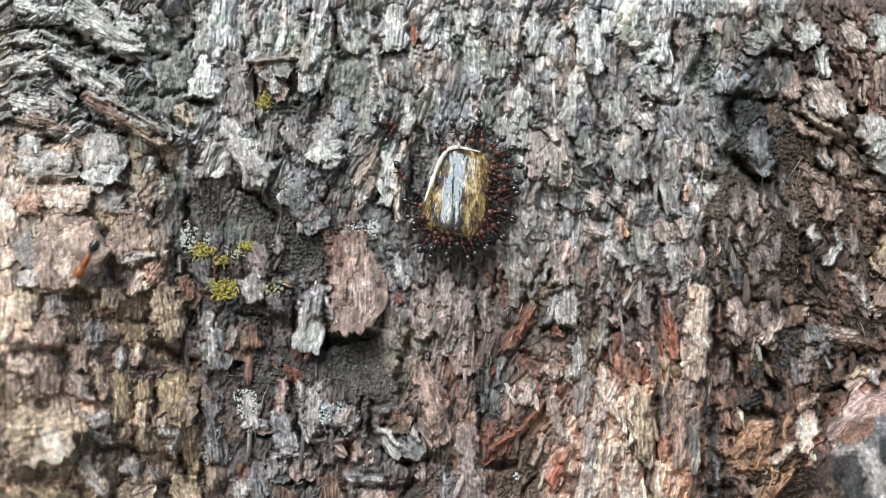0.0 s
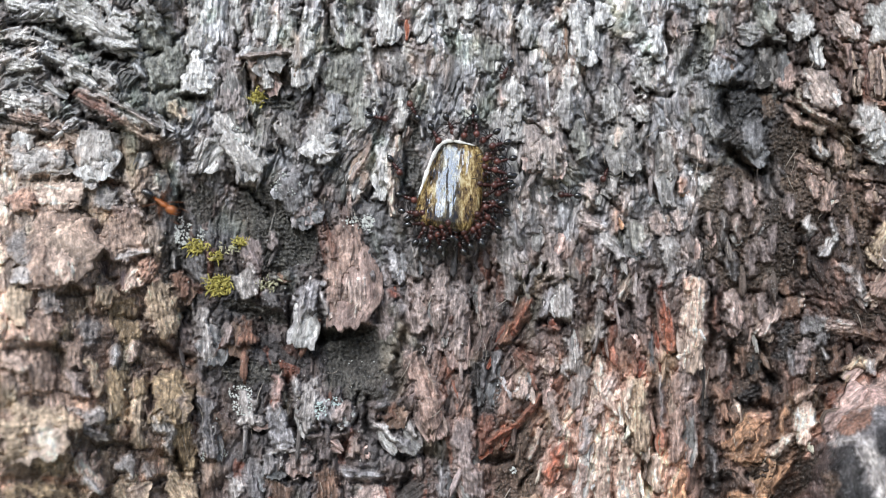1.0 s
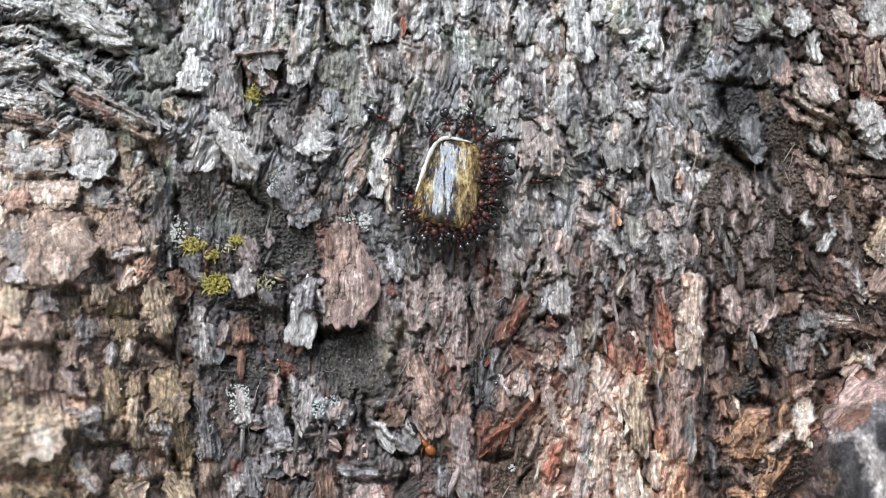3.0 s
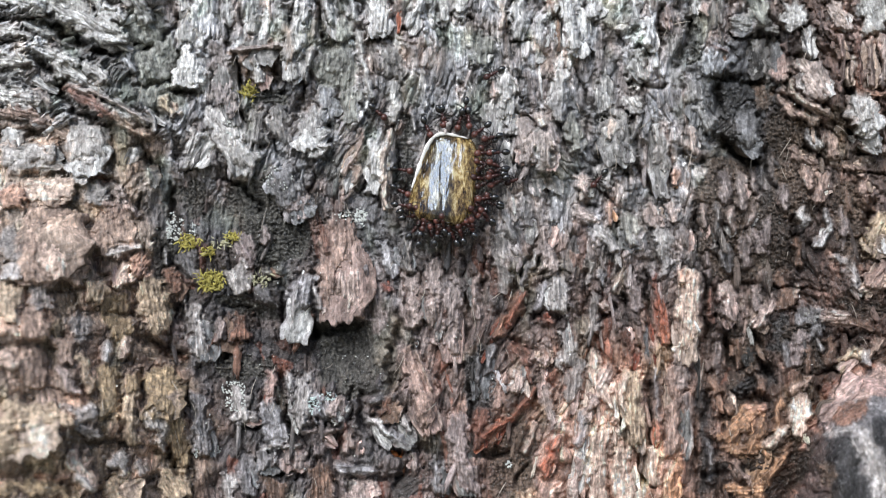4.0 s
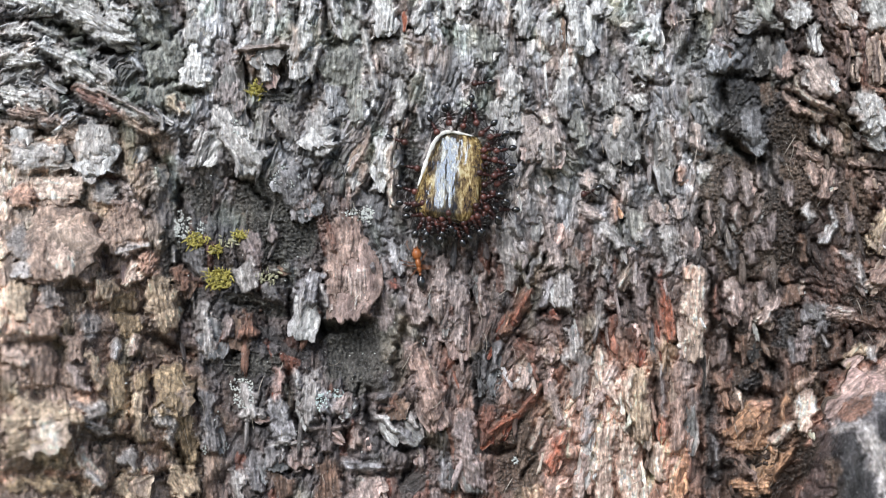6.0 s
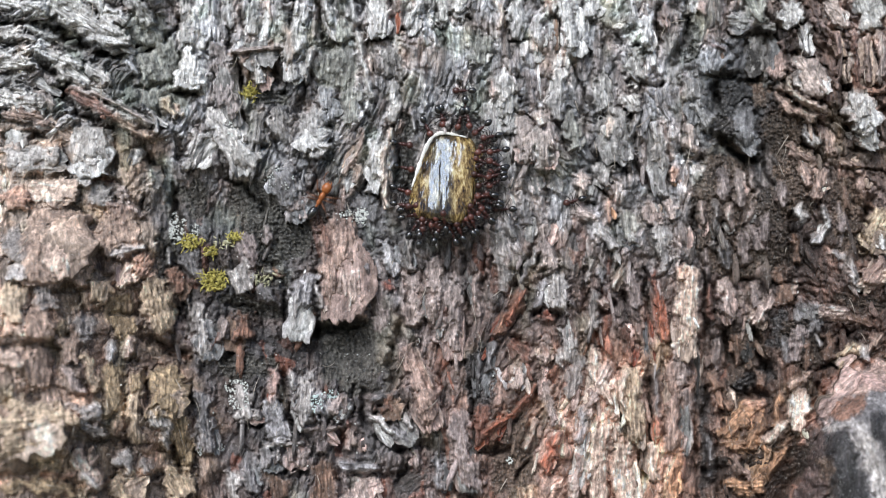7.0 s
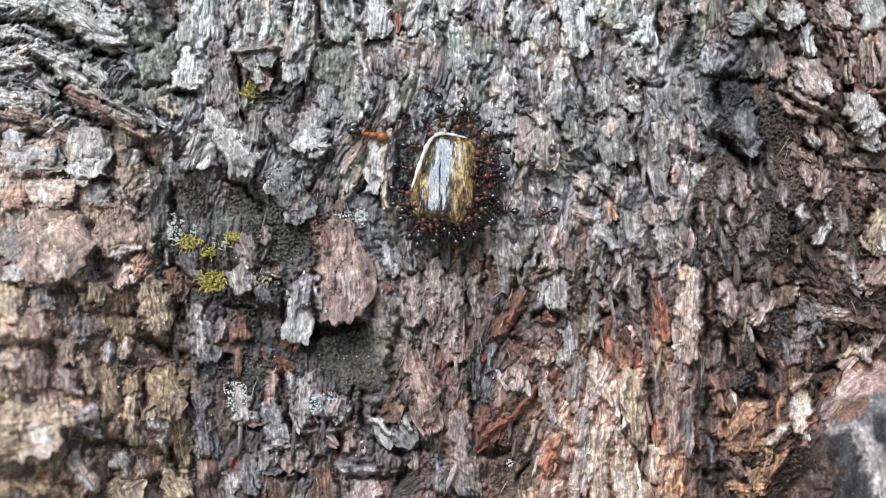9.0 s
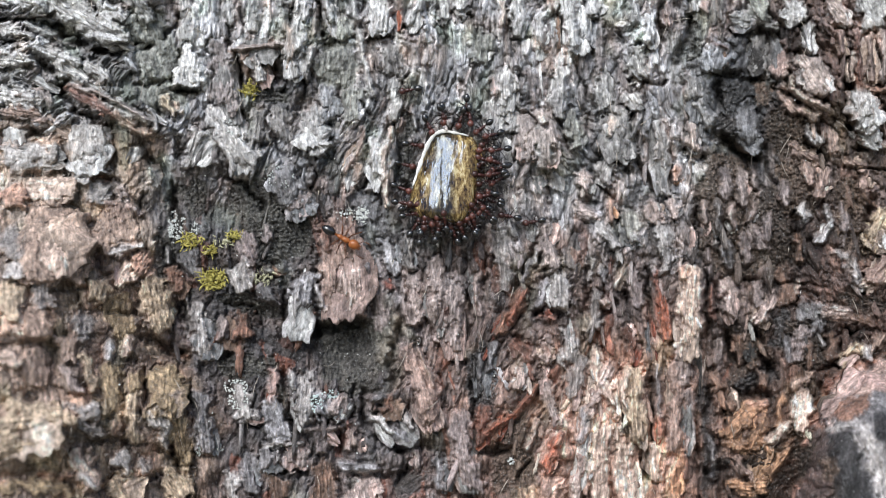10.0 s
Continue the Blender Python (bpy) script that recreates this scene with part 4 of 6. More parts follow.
slab(1472, 452, 1522, 518, 22, 18, "ash", 2.4, 10)
slab(1520, 516, 1566, 494, 16, 24, "cream", 2.2, 6)
slab(1556, 466, 1536, 498, 32, 36, "pinktan", 1.8)
slab(1216, 480, 1216, 622, 44, 42, "cream", 1.8)
slab(1203, 476, 1206, 502, 17, 15, "flesh", 2.4)
slab(1244, 500, 1246, 600, 9, 9, "umber", -2.4)
slab(1276, 502, 1292, 572, 28, 34, "palepink", 2.1)
slab(1255, 510, 1258, 570, 8, 9, "redbrown", 0.6)
slab(1360, 520, 1328, 576, 20, 18, "palepink", 2.0, 8)
slab(1330, 505, 1336, 545, 16, 14, "pinkgrey", 1.4)
slab(1402, 504, 1406, 524, 13, 15, "cream", 2.4)
slab(1425, 545, 1435, 590, 46, 50, "slate", 0.6)
slab(1454, 562, 1504, 566, 24, 18, "palepink", 2.0)
slab(1480, 530, 1560, 545, 30, 30, "umber", -1.0)
slab(1380, 560, 1385, 610, 40, 40, "charcoal", -0.6)
slab(1285, 600, 1310, 690, 56, 60, "umber", -0.6)
slab(1400, 585, 1440, 650, 60, 60, "umber", -0.3)
slab(1206, 622, 1206, 690, 34, 32, "pinkgrey", 1.2)
slab(1186, 650, 1186, 800, 20, 22, "pinktan", 1.4)
slab(1214, 700, 1212, 810, 18, 18, "pinkgrey", 1.0)
slab(1202, 812, 1184, 890, 18, 34, "orange", 2.4)
slab(1206, 815, 1208, 850, 13, 12, "redbrown", 1.6)
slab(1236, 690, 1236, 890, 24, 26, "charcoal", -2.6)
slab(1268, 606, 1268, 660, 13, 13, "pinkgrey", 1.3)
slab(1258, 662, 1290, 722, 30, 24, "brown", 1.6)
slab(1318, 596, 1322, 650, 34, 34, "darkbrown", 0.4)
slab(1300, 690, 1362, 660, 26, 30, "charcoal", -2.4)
slab(1415, 590, 1405, 640, 34, 30, "mauve", 0.6)
slab(1332, 716, 1276, 772, 38, 38, "amber", 2.0)
slab(1320, 722, 1350, 716, 16, 14, "flesh", 2.0)
slab(1276, 792, 1350, 786, 20, 18, "amber", 1.8)
slab(1350, 736, 1322, 800, 16, 18, "amber", 2.0)
slab(1414, 700, 1408, 762, 38, 34, "cream", 2.4)
slab(1378, 705, 1372, 770, 18, 16, "amber", 2.0)
slab(1426, 668, 1398, 692, 22, 16, "tan", 1.8)
slab(1392, 752, 1348, 788, 16, 14, "cream", 2.0)
slab(1395, 795, 1340, 862, 16, 22, "amber", 1.6)
slab(1280, 862, 1345, 866, 26, 24, "amber", 1.4)
slab(1270, 820, 1320, 835, 18, 18, "dark", -1.4)
slab(1424, 790, 1395, 860, 30, 36, "umber", -1.8)
slab(1520, 618, 1486, 652, 24, 22, "straw", 2.0)
slab(1525, 618, 1530, 642, 18, 16, "pale", 2.2)
slab(1445, 605, 1447, 618, 13, 12, "pale", 2.0)
slab(1556, 600, 1540, 625, 22, 18, "tan", 1.6)
slab(1496, 662, 1462, 690, 28, 24, "redbrown", 0.6)
# small scales on the brown side
slab(1275, 306, 1280, 352, 17, 17, "mauve", 1.3)
slab(1326, 298, 1330, 336, 15, 15, "pinkgrey", 1.3)
slab(1352, 388, 1354, 432, 17, 15, "mauve", 1.1)
slab(1310, 420, 1313, 472, 19, 17, "mauve", 1.1)
slab(1280, 432, 1286, 482, 21, 19, "slate", 1.1)
slab(1248, 450, 1252, 490, 15, 15, "mauve", 1.0)
slab(1380, 328, 1384, 372, 15, 13, "mauve", 1.1)
slab(1404, 420, 1410, 470, 17, 15, "brown", 1.1)
slab(1420, 298, 1430, 332, 19, 17, "pinktan", 1.1)
slab(1496, 290, 1524, 310, 22, 18, "pinktan", 1.2)
slab(1484, 372, 1490, 420, 19, 17, "mauve", 1.1)
slab(1520, 350, 1540, 372, 20, 16, "brown", 1.2)
slab(1500, 440, 1496, 470, 22, 18, "darkbrown", 1.2)
slab(1376, 480, 1384, 540, 26, 24, "brown", 1.0)
slab(1300, 600, 1304, 646, 17, 15, "brown", 1.2)
slab(1346, 590, 1350, 640, 19, 17, "darkbrown", 1.1)
slab(1384, 606, 1388, 650, 19, 17, "slate", 1.0)
slab(1426, 610, 1424, 655, 17, 17, "brown", 1.2)
slab(1466, 600, 1470, 645, 24, 20, "brown", 1.2)
slab(1500, 565, 1540, 580, 22, 18, "brown", 1.0)
slab(1340, 660, 1344, 690, 15, 17, "brown", 1.2)
slab(1298, 815, 1322, 850, 19, 17, "pinktan", 1.2)
slab(1252, 780, 1256, 850, 13, 13, "slate", 1.2)
slab(420, 690, 428, 746, 30, 34, "ash", 1.6)
# the smooth burl
slab(1540, 700, 1560, 890, 150, 150, "slate", 0.2)
slab(1476, 700, 1568, 660, 40, 44, "pinktan", 0.6)
slab(1520, 680, 1568, 690, 24, 30, "pink", 0.6)
slab(1466, 738, 1522, 716, 30, 36, "rustbrown", 0.6)
slab(1486, 775, 1510, 895, 64, 76, "soot", 0.4)
slab(1455, 764, 1530, 757, 14, 18, "ash", 0.6)
slab(1512, 752, 1572, 885, 28, 46, "pale", 0.7)
slab(1550, 738, 1575, 800, 32, 40, "soot", 0.4)
slab(1440, 815, 1470, 850, 26, 24, "darkbrown", 0.4)
SOFT = low_pass(HGT, 9)


def crack(u0, v0, u1, v1, width):
    """A furrow dug into the bark between two places, wavering and uneven in depth."""
    pad = 3 * width + 12
    w = window(min(u0, u1) - pad, max(u0, u1) + pad, min(v0, v1) - pad, max(v0, v1) + pad)
    u, v = gu[w], gv[w]
    u, v = u + 7 * fbm(u / 22, v / 22, 61, 3), v + 7 * fbm(u / 22, v / 22, 62, 3)
    du, dv = u1 - u0, v1 - v0
    t = np.clip(((u - u0) * du + (v - v0) * dv) / (du * du + dv * dv), 0, 1)
    d = np.hypot(u - u0 - t * du, v - v0 - t * dv)
    HGT[w] -= (0.8 + 0.30 * width) * np.exp(-(d / (0.62 * width)) ** 2) * (0.75 + 0.25 * np.sin(math.pi * t)) * (1 - 0.75 * CALM[w])


crack(0, 45, 60, 40, 8)
crack(60, 48, 110, 58, 8)
crack(95, 62, 150, 85, 11)
crack(165, 100, 215, 100, 12)
crack(230, 90, 265, 90, 8)
crack(60, 115, 100, 140, 6)
crack(70, 160, 105, 165, 10)
crack(105, 175, 130, 200, 11)
crack(130, 200, 200, 235, 10)
crack(0, 85, 40, 75, 5)
crack(285, 75, 330, 30, 8)
crack(240, 160, 300, 150, 6)
crack(310, 165, 350, 170, 8)
crack(405, 60, 400, 90, 6)
crack(415, 110, 425, 160, 10)
crack(475, 110, 490, 150, 12)
crack(510, 120, 500, 170, 8)
crack(518, 0, 515, 50, 6)
crack(555, 0, 570, 80, 6)
crack(565, 90, 590, 85, 10)
crack(635, 0, 640, 30, 6)
crack(660, 72, 690, 76, 7)
crack(745, 50, 705, 62, 6)
crack(425, 200, 430, 225, 7)
crack(540, 155, 525, 200, 8)
crack(640, 190, 650, 215, 6)
crack(800, 25, 830, 40, 5)
crack(905, 75, 935, 70, 6)
crack(985, 20, 990, 90, 5)
crack(1010, 105, 1035, 190, 5)
crack(1085, 65, 1100, 85, 6)
crack(1125, 82, 1142, 94, 6)
crack(1110, 110, 1115, 145, 6)
crack(1115, 150, 1170, 155, 8)
crack(1165, 20, 1160, 80, 9)
crack(905, 200, 950, 225, 5)
crack(1190, 0, 1195, 40, 10)
crack(1220, 40, 1190, 120, 10)
crack(1285, 62, 1350, 65, 7)
crack(1360, 80, 1375, 95, 8)
crack(1310, 150, 1345, 145, 8)
crack(1260, 150, 1270, 200, 11)
crack(1255, 140, 1300, 140, 10)
crack(1395, 100, 1440, 105, 7)
crack(1485, 110, 1500, 225, 9)
crack(1365, 160, 1430, 200, 7)
crack(1455, 15, 1458, 40, 8)
crack(1555, 190, 1568, 215, 7)
crack(0, 255, 80, 245, 14)
crack(110, 260, 115, 290, 8)
crack(20, 315, 120, 310, 6)
crack(190, 230, 200, 300, 12)
crack(150, 320, 210, 325, 8)
crack(245, 270, 285, 310, 14)
crack(300, 335, 310, 390, 11)
crack(115, 360, 150, 390, 8)
crack(50, 372, 110, 375, 6)
crack(250, 350, 245, 385, 6)
crack(150, 425, 175, 415, 5)
crack(400, 320, 440, 340, 8)
crack(440, 350, 470, 380, 8)
crack(450, 270, 470, 260, 8)
crack(480, 250, 500, 290, 6)
crack(570, 235, 590, 225, 10)
crack(650, 300, 645, 340, 8)
crack(660, 320, 665, 345, 8)
crack(702, 260, 700, 360, 10)
crack(715, 340, 730, 370, 12)
crack(510, 385, 530, 380, 6)
crack(555, 300, 550, 380, 5)
crack(620, 330, 640, 350, 6)
crack(970, 300, 965, 380, 6)
crack(905, 290, 910, 270, 5)
crack(1070, 285, 1110, 310, 9)
crack(1120, 290, 1150, 340, 10)
crack(1050, 320, 1080, 360, 6)
crack(1085, 380, 1100, 440, 6)
crack(1020, 355, 1055, 370, 7)
crack(1250, 240, 1280, 250, 10)
crack(1280, 260, 1330, 290, 16)
crack(1200, 270, 1240, 290, 10)
crack(1225, 380, 1225, 440, 8)
crack(1275, 400, 1270, 430, 9)
crack(1420, 260, 1450, 285, 6)
crack(1500, 270, 1530, 265, 6)
crack(1350, 300, 1365, 330, 6)
crack(1545, 350, 1525, 400, 9)
crack(1520, 420, 1530, 445, 8)
crack(1395, 380, 1400, 430, 8)
crack(1510, 300, 1565, 310, 5)
crack(165, 450, 175, 490, 11)
crack(175, 495, 195, 490, 8)
crack(20, 505, 100, 512, 7)
crack(100, 515, 130, 515, 14)
crack(50, 520, 50, 560, 6)
crack(140, 530, 150, 590, 9)
crack(190, 555, 240, 560, 6)
crack(0, 618, 90, 620, 10)
crack(90, 590, 95, 660, 10)
crack(105, 595, 150, 605, 10)
crack(215, 645, 235, 640, 7)
crack(250, 600, 330, 640, 14)
crack(322, 530, 332, 600, 9)
crack(305, 540, 315, 570, 8)
crack(360, 560, 370, 600, 6)
crack(395, 545, 440, 545, 6)
crack(500, 510, 500, 600, 8)
crack(545, 555, 560, 600, 10)
crack(595, 540, 600, 560, 10)
crack(560, 590, 640, 580, 14)
crack(650, 500, 655, 560, 8)
crack(705, 580, 700, 610, 9)
crack(715, 500, 720, 540, 5)
crack(430, 610, 400, 630, 10)
crack(690, 620, 690, 680, 11)
crack(480, 480, 500, 500, 8)
crack(815, 450, 825, 500, 5)
crack(825, 520, 825, 600, 7)
crack(860, 450, 850, 520, 5)
crack(935, 450, 905, 520, 7)
crack(955, 450, 950, 480, 6)
crack(940, 560, 990, 560, 9)
crack(1035, 480, 1030, 560, 7)
crack(1025, 600, 1030, 620, 6)
crack(1095, 520, 1105, 540, 6)
crack(1140, 480, 1145, 600, 7)
crack(1130, 610, 1125, 640, 7)
crack(800, 637, 815, 650, 7)
crack(900, 600, 935, 615, 6)
crack(1085, 540, 1060, 570, 8)
crack(1243, 480, 1245, 600, 8)
crack(1260, 510, 1265, 560, 6)
crack(1265, 560, 1290, 580, 7)
crack(1280, 590, 1290, 640, 10)
crack(1320, 580, 1345, 610, 9)
crack(1340, 630, 1360, 660, 13)
crack(1300, 500, 1330, 500, 9)
crack(1370, 505, 1430, 510, 5)
crack(1500, 590, 1480, 620, 8)
crack(1470, 600, 1510, 590, 6)
crack(215, 670, 220, 790, 8)
crack(150, 755, 200, 745, 6)
crack(150, 790, 230, 785, 8)
crack(255, 660, 258, 720, 7)
crack(330, 700, 345, 740, 9)
crack(300, 800, 320, 840, 10)
crack(200, 850, 170, 880, 11)
crack(0, 850, 100, 850, 18)
crack(100, 855, 150, 880, 13)
crack(20, 700, 60, 710, 10)
crack(255, 855, 280, 840, 8)
crack(500, 660, 510, 740, 6)
crack(510, 750, 540, 790, 8)
crack(600, 760, 600, 800, 9)
crack(440, 755, 465, 757, 8)
crack(490, 832, 540, 842, 9)
crack(625, 690, 620, 745, 7)
crack(650, 762, 700, 802, 12)
crack(700, 802, 760, 792, 9)
crack(595, 840, 600, 882, 7)
crack(610, 845, 690, 846, 8)
crack(725, 820, 700, 860, 9)
crack(640, 700, 640, 760, 11)
crack(570, 748, 600, 738, 6)
crack(835, 680, 835, 790, 7)
crack(850, 802, 900, 802, 13)
crack(930, 820, 910, 850, 6)
crack(1000, 780, 1020, 800, 8)
crack(1085, 700, 1110, 790, 7)
crack(1130, 800, 1140, 850, 8)
crack(1145, 680, 1148, 780, 8)
crack(1025, 700, 1010, 740, 6)
crack(800, 872, 830, 882, 9)
crack(1222, 740, 1225, 840, 10)
crack(1250, 690, 1240, 740, 9)
crack(1270, 700, 1280, 760, 11)
crack(1290, 702, 1350, 702, 13)
crack(1250, 840, 1280, 830, 11)
crack(1395, 870, 1420, 830, 13)
crack(1430, 760, 1440, 720, 8)
crack(1450, 690, 1470, 720, 8)
crack(1440, 660, 1500, 640, 9)
crack(1470, 790, 1450, 870, 10)


def bark_height(u, v):
    """Smoothed height of the bark (mm) at a place of the sheet."""
    i = int(np.clip((v - V0) / STEP, 0, HGT.shape[0] - 1))
    j = int(np.clip((u - U0) / STEP, 0, HGT.shape[1] - 1))
    return float(SOFT[i, j])


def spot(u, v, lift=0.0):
    """The world place on the camera's ray through (u, v), lift in millimetres above the bark."""
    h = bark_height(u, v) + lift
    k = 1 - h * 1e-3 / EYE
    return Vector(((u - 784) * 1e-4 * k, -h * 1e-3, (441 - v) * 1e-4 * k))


def part(name, bm, mat, parent=None, label=""):
    me = bpy.data.meshes.new(name)
    bm.to_mesh(me)
    bm.free()
    me.materials.append(mat)
    me.polygons.foreach_set("use_smooth", [True] * len(me.polygons))
    ob = new(name, me)
    ob.parent = parent
    if label:
        ob["label"] = label
    return ob


def sheet_object(name, x, y, z, mat, colours=None):
    n, m = x.shape
    me = bpy.data.meshes.new(name)
    idx = np.arange(n * m).reshape(n, m)
    quads = np.stack((idx[1:, :-1], idx[1:, 1:], idx[:-1, 1:], idx[:-1, :-1]), -1).reshape(-1, 4)
    me.vertices.add(n * m)
    me.vertices.foreach_set("co", np.stack((x, y, z), -1).astype(np.float32).ravel())
    me.loops.add(quads.size)
    me.loops.foreach_set("vertex_index", quads.astype(np.int32).ravel())
    me.polygons.add(len(quads))
    me.polygons.foreach_set("loop_start", np.arange(0, quads.size, 4, dtype=np.int32))
    me.update(calc_edges=True)
    me.polygons.foreach_set("use_smooth", np.ones(len(quads), dtype=bool))
    if colours is not None:
        at = me.color_attributes.new("tint", "FLOAT_COLOR", "POINT")
        rgba = np.concatenate((colours.reshape(-1, 3), np.ones((n * m, 1))), 1)
        at.data.foreach_set("color", rgba.astype(np.float32).ravel())
    me.materials.append(mat)
    return new(name, me)


# ---- the trunk and the ground ----
GROUND_Z = -0.95


def build_trunk():
    th, zz = np.meshgrid(np.linspace(0, 2 * math.pi, 180), np.linspace(GROUND_Z - 0.05, 2.4, 330))
    flare = 1 + 0.35 * np.exp(-(zz - GROUND_Z) / 0.16)
    r = 0.42 * flare + 0.012 * fbm(th * 9, zz * 5, 91, 4) + 0.008 * np.abs(fbm(th * 26, zz * 9, 92, 3))
    r = r * (1 - 0.999 * smooth(2.39, 2.40, zz))
    bx, by = r * np.cos(th), 0.452 + r * np.sin(th)
    dent = np.exp(-(np.clip(np.abs(bx) - 0.08, 0, 1) / 0.03) ** 2 - (np.clip(np.abs(zz) - 0.045, 0, 1) / 0.03) ** 2) * (by < 0.3)
    by = by + 0.012 * dent
    col = np.clip(np.array((0.20, 0.185, 0.17)) * (0.7 + 0.5 * vnoise(th * 26, zz * 30, 93))[..., None] + 0.03, 0.02, 0.6)
    trunk = sheet_object("tree_trunk", bx, by, zz, BARK, col)
    tagged(trunk, "rough grey-brown tree trunk with deeply cracked, flaking bark", "tree trunk", kind="structure")
    # points slide along the camera's rays with height, so (u, v) fits its view
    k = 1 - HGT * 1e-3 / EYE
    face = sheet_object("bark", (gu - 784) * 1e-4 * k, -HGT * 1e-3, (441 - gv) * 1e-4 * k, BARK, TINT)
    face.parent = trunk
    face["label"] = "cracked grey and brown bark face"
    return trunk


trunk = build_trunk()


def build_ground():
    a, b = np.meshgrid(np.linspace(-1, 1, 161), np.linspace(-1, 1, 161))
    x, y = np.sign(a) * (np.abs(a) ** 5) * 1500, np.sign(b) * (np.abs(b) ** 5) * 1500
    z = GROUND_Z + 0.02 * fbm(x * 1.5, y * 1.5, 95, 3) * (np.hypot(x, y) < 40)
    return tagged(sheet_object("ground", x, y, z[...], SOIL), "bare brown soil with thin grass and leaf litter", "ground", kind="structure")


build_ground()

# ---- bark scales ----
plate_count = [0]


def scale_mesh(length, width, lift, seed, tone, place, nl=30, nw=19):
    """One bark scale, its length along -z (the free, ragged end), its face towards -y."""
    rs = np.random.RandomState(seed)
    s, c = np.meshgrid(np.linspace(0, 1, nl), np.linspace(-1, 1, nw), indexing="ij")
    o = rs.rand(8) * 100
    side = 0.5 * width * (0.62 + 0.46 * np.sin(math.pi * np.clip(0.10 + 0.62 * s, 0, 1)) ** 0.8)
    side = side * (1 - (0.45 if width < 0.004 else 0.12) * smooth(0.62, 1.0, s) ** 1.5)
    edge_l = 1 + 0.24 * fbm(s * 2.4 + o[0], s * 0 + o[1], 1, 3, 0.4)
    edge_r = 1 + 0.24 * fbm(s * 2.4 + o[2], s * 0 + o[3], 2, 3, 0.4)
    x = c * side * np.where(c < 0, edge_l, edge_r) + 0.16 * width * fbm(s * 2 + o[4], s * 0, 3, 2)
    ragged = (0.14 * fbm(c * 2.0 + o[5], c * 0 + o[0], 4, 3, 0.5) - 0.12 * c ** 4 + 0.15 * (o[6] / 100 - 0.5) * c) * width * smooth(0.3, 1, s)
    z = -length * s - ragged + 0.08 * length * (1 - s) * fbm(c * 2 + o[1], c * 0 + 3, 5, 2)
    dome = np.sqrt(np.clip(1 - 0.85 * c * c, 0, 1)) * width * 0.07
    ridge = 0.00070 * (np.clip(np.abs(fbm(x / 0.0010 + o[2], z / 0.0085 + o[3], 6, 3)), 0, 1) ** 0.6 - 0.5)
    lump = 0.00030 * fbm(x / 0.0014 + o[4], z / 0.0040, 7, 4, 0.65)
    y = -(lift * (s ** 1.6) * (1 + 0.5 * fbm(c * 1.5 + o[3], c * 0, 8, 2)) + dome + ridge + lump) + 0.0016 * (1 - smooth(0, 0.30, s))
    y = y + (0.0019 * min(1.0, width / 0.0052) * smooth(0.5, 1, np.abs(c) + 0.25 * fbm(s * 4 + o[6], c + o[7], 13, 3)) + 0.0004 * np.abs(c)) * (1 - smooth(0.35, 0.88, s))
    u, v = place
    bed = TINT[window(u - 12, u + 12, v - 12, v + 12)].mean(axis=(0, 1)) if -100 < u < 1680 and -90 < v < 980 else np.array((0.2, 0.18, 0.16))
    w = smooth(0.02, 0.38, s + 0.25 * fbm(x / 0.0012 + o[5], z / 0.004, 9, 3)) * (1 - 0.72 * smooth(0.5, 1, np.abs(c) + 0.25 * fbm(x / 0.001, z / 0.002, 10, 3)))
    streak = np.exp(0.45 * fbm(x / 0.0006 + o[6], z / 0.0035, 11, 3, 0.6) + 0.50 * fbm(x / 0.0030 + o[7], z / 0.0060, 12, 3))
    tint = (bed * (1 - w[..., None]) + np.array(tone) * rs.uniform(0.85, 1.15) * w[..., None]) * streak[..., None]
    tint = np.clip(tint, 0.015, 0.8)
    bm = bmesh.new()
    layer = bm.verts.layers.float_color.new("tint")
    top = [[bm.verts.new((x[i, j], y[i, j], z[i, j])) for j in range(nw)] for i in range(nl)]
    for i in range(nl):
        for j in range(nw):
            top[i][j][layer] = (*tint[i, j], 1)
    for i in range(nl - 1):
        for j in range(nw - 1):
            bm.faces.new((top[i][j], top[i + 1][j], top[i + 1][j + 1], top[i][j + 1]))
    ring = [top[0][j] for j in range(nw)] + [top[i][-1] for i in range(1, nl)]
    ring += [top[-1][j] for j in range(nw - 2, -1, -1)] + [top[i][0] for i in range(nl - 2, 0, -1)]
    depth = 0.0030 + lift
    mid = Vector((0, 0, -length * 0.45))
    under = []
    for vert in ring:
        p = vert.co + (mid - vert.co) * 0.10
        p.y = vert.co.y + depth * 0.45
        q = vert.co + (mid - vert.co) * 0.16
        q.y = depth
        pair = (bm.verts.new(p), bm.verts.new(q))
        for k in pair:
            k[layer] = (0.16, 0.125, 0.10, 1)          # the torn inner bark
        under.append(pair)
    n = len(ring)
    for k in range(n):
        a, b = ring[k], ring[(k + 1) % n]
        bm.faces.new((a, b, under[(k + 1) % n][0], under[k][0]))
        bm.faces.new((under[k][0], under[(k + 1) % n][0], under[(k + 1) % n][1], under[k][1]))
    bmesh.ops.recalc_face_normals(bm, faces=bm.faces[:])
    return bm


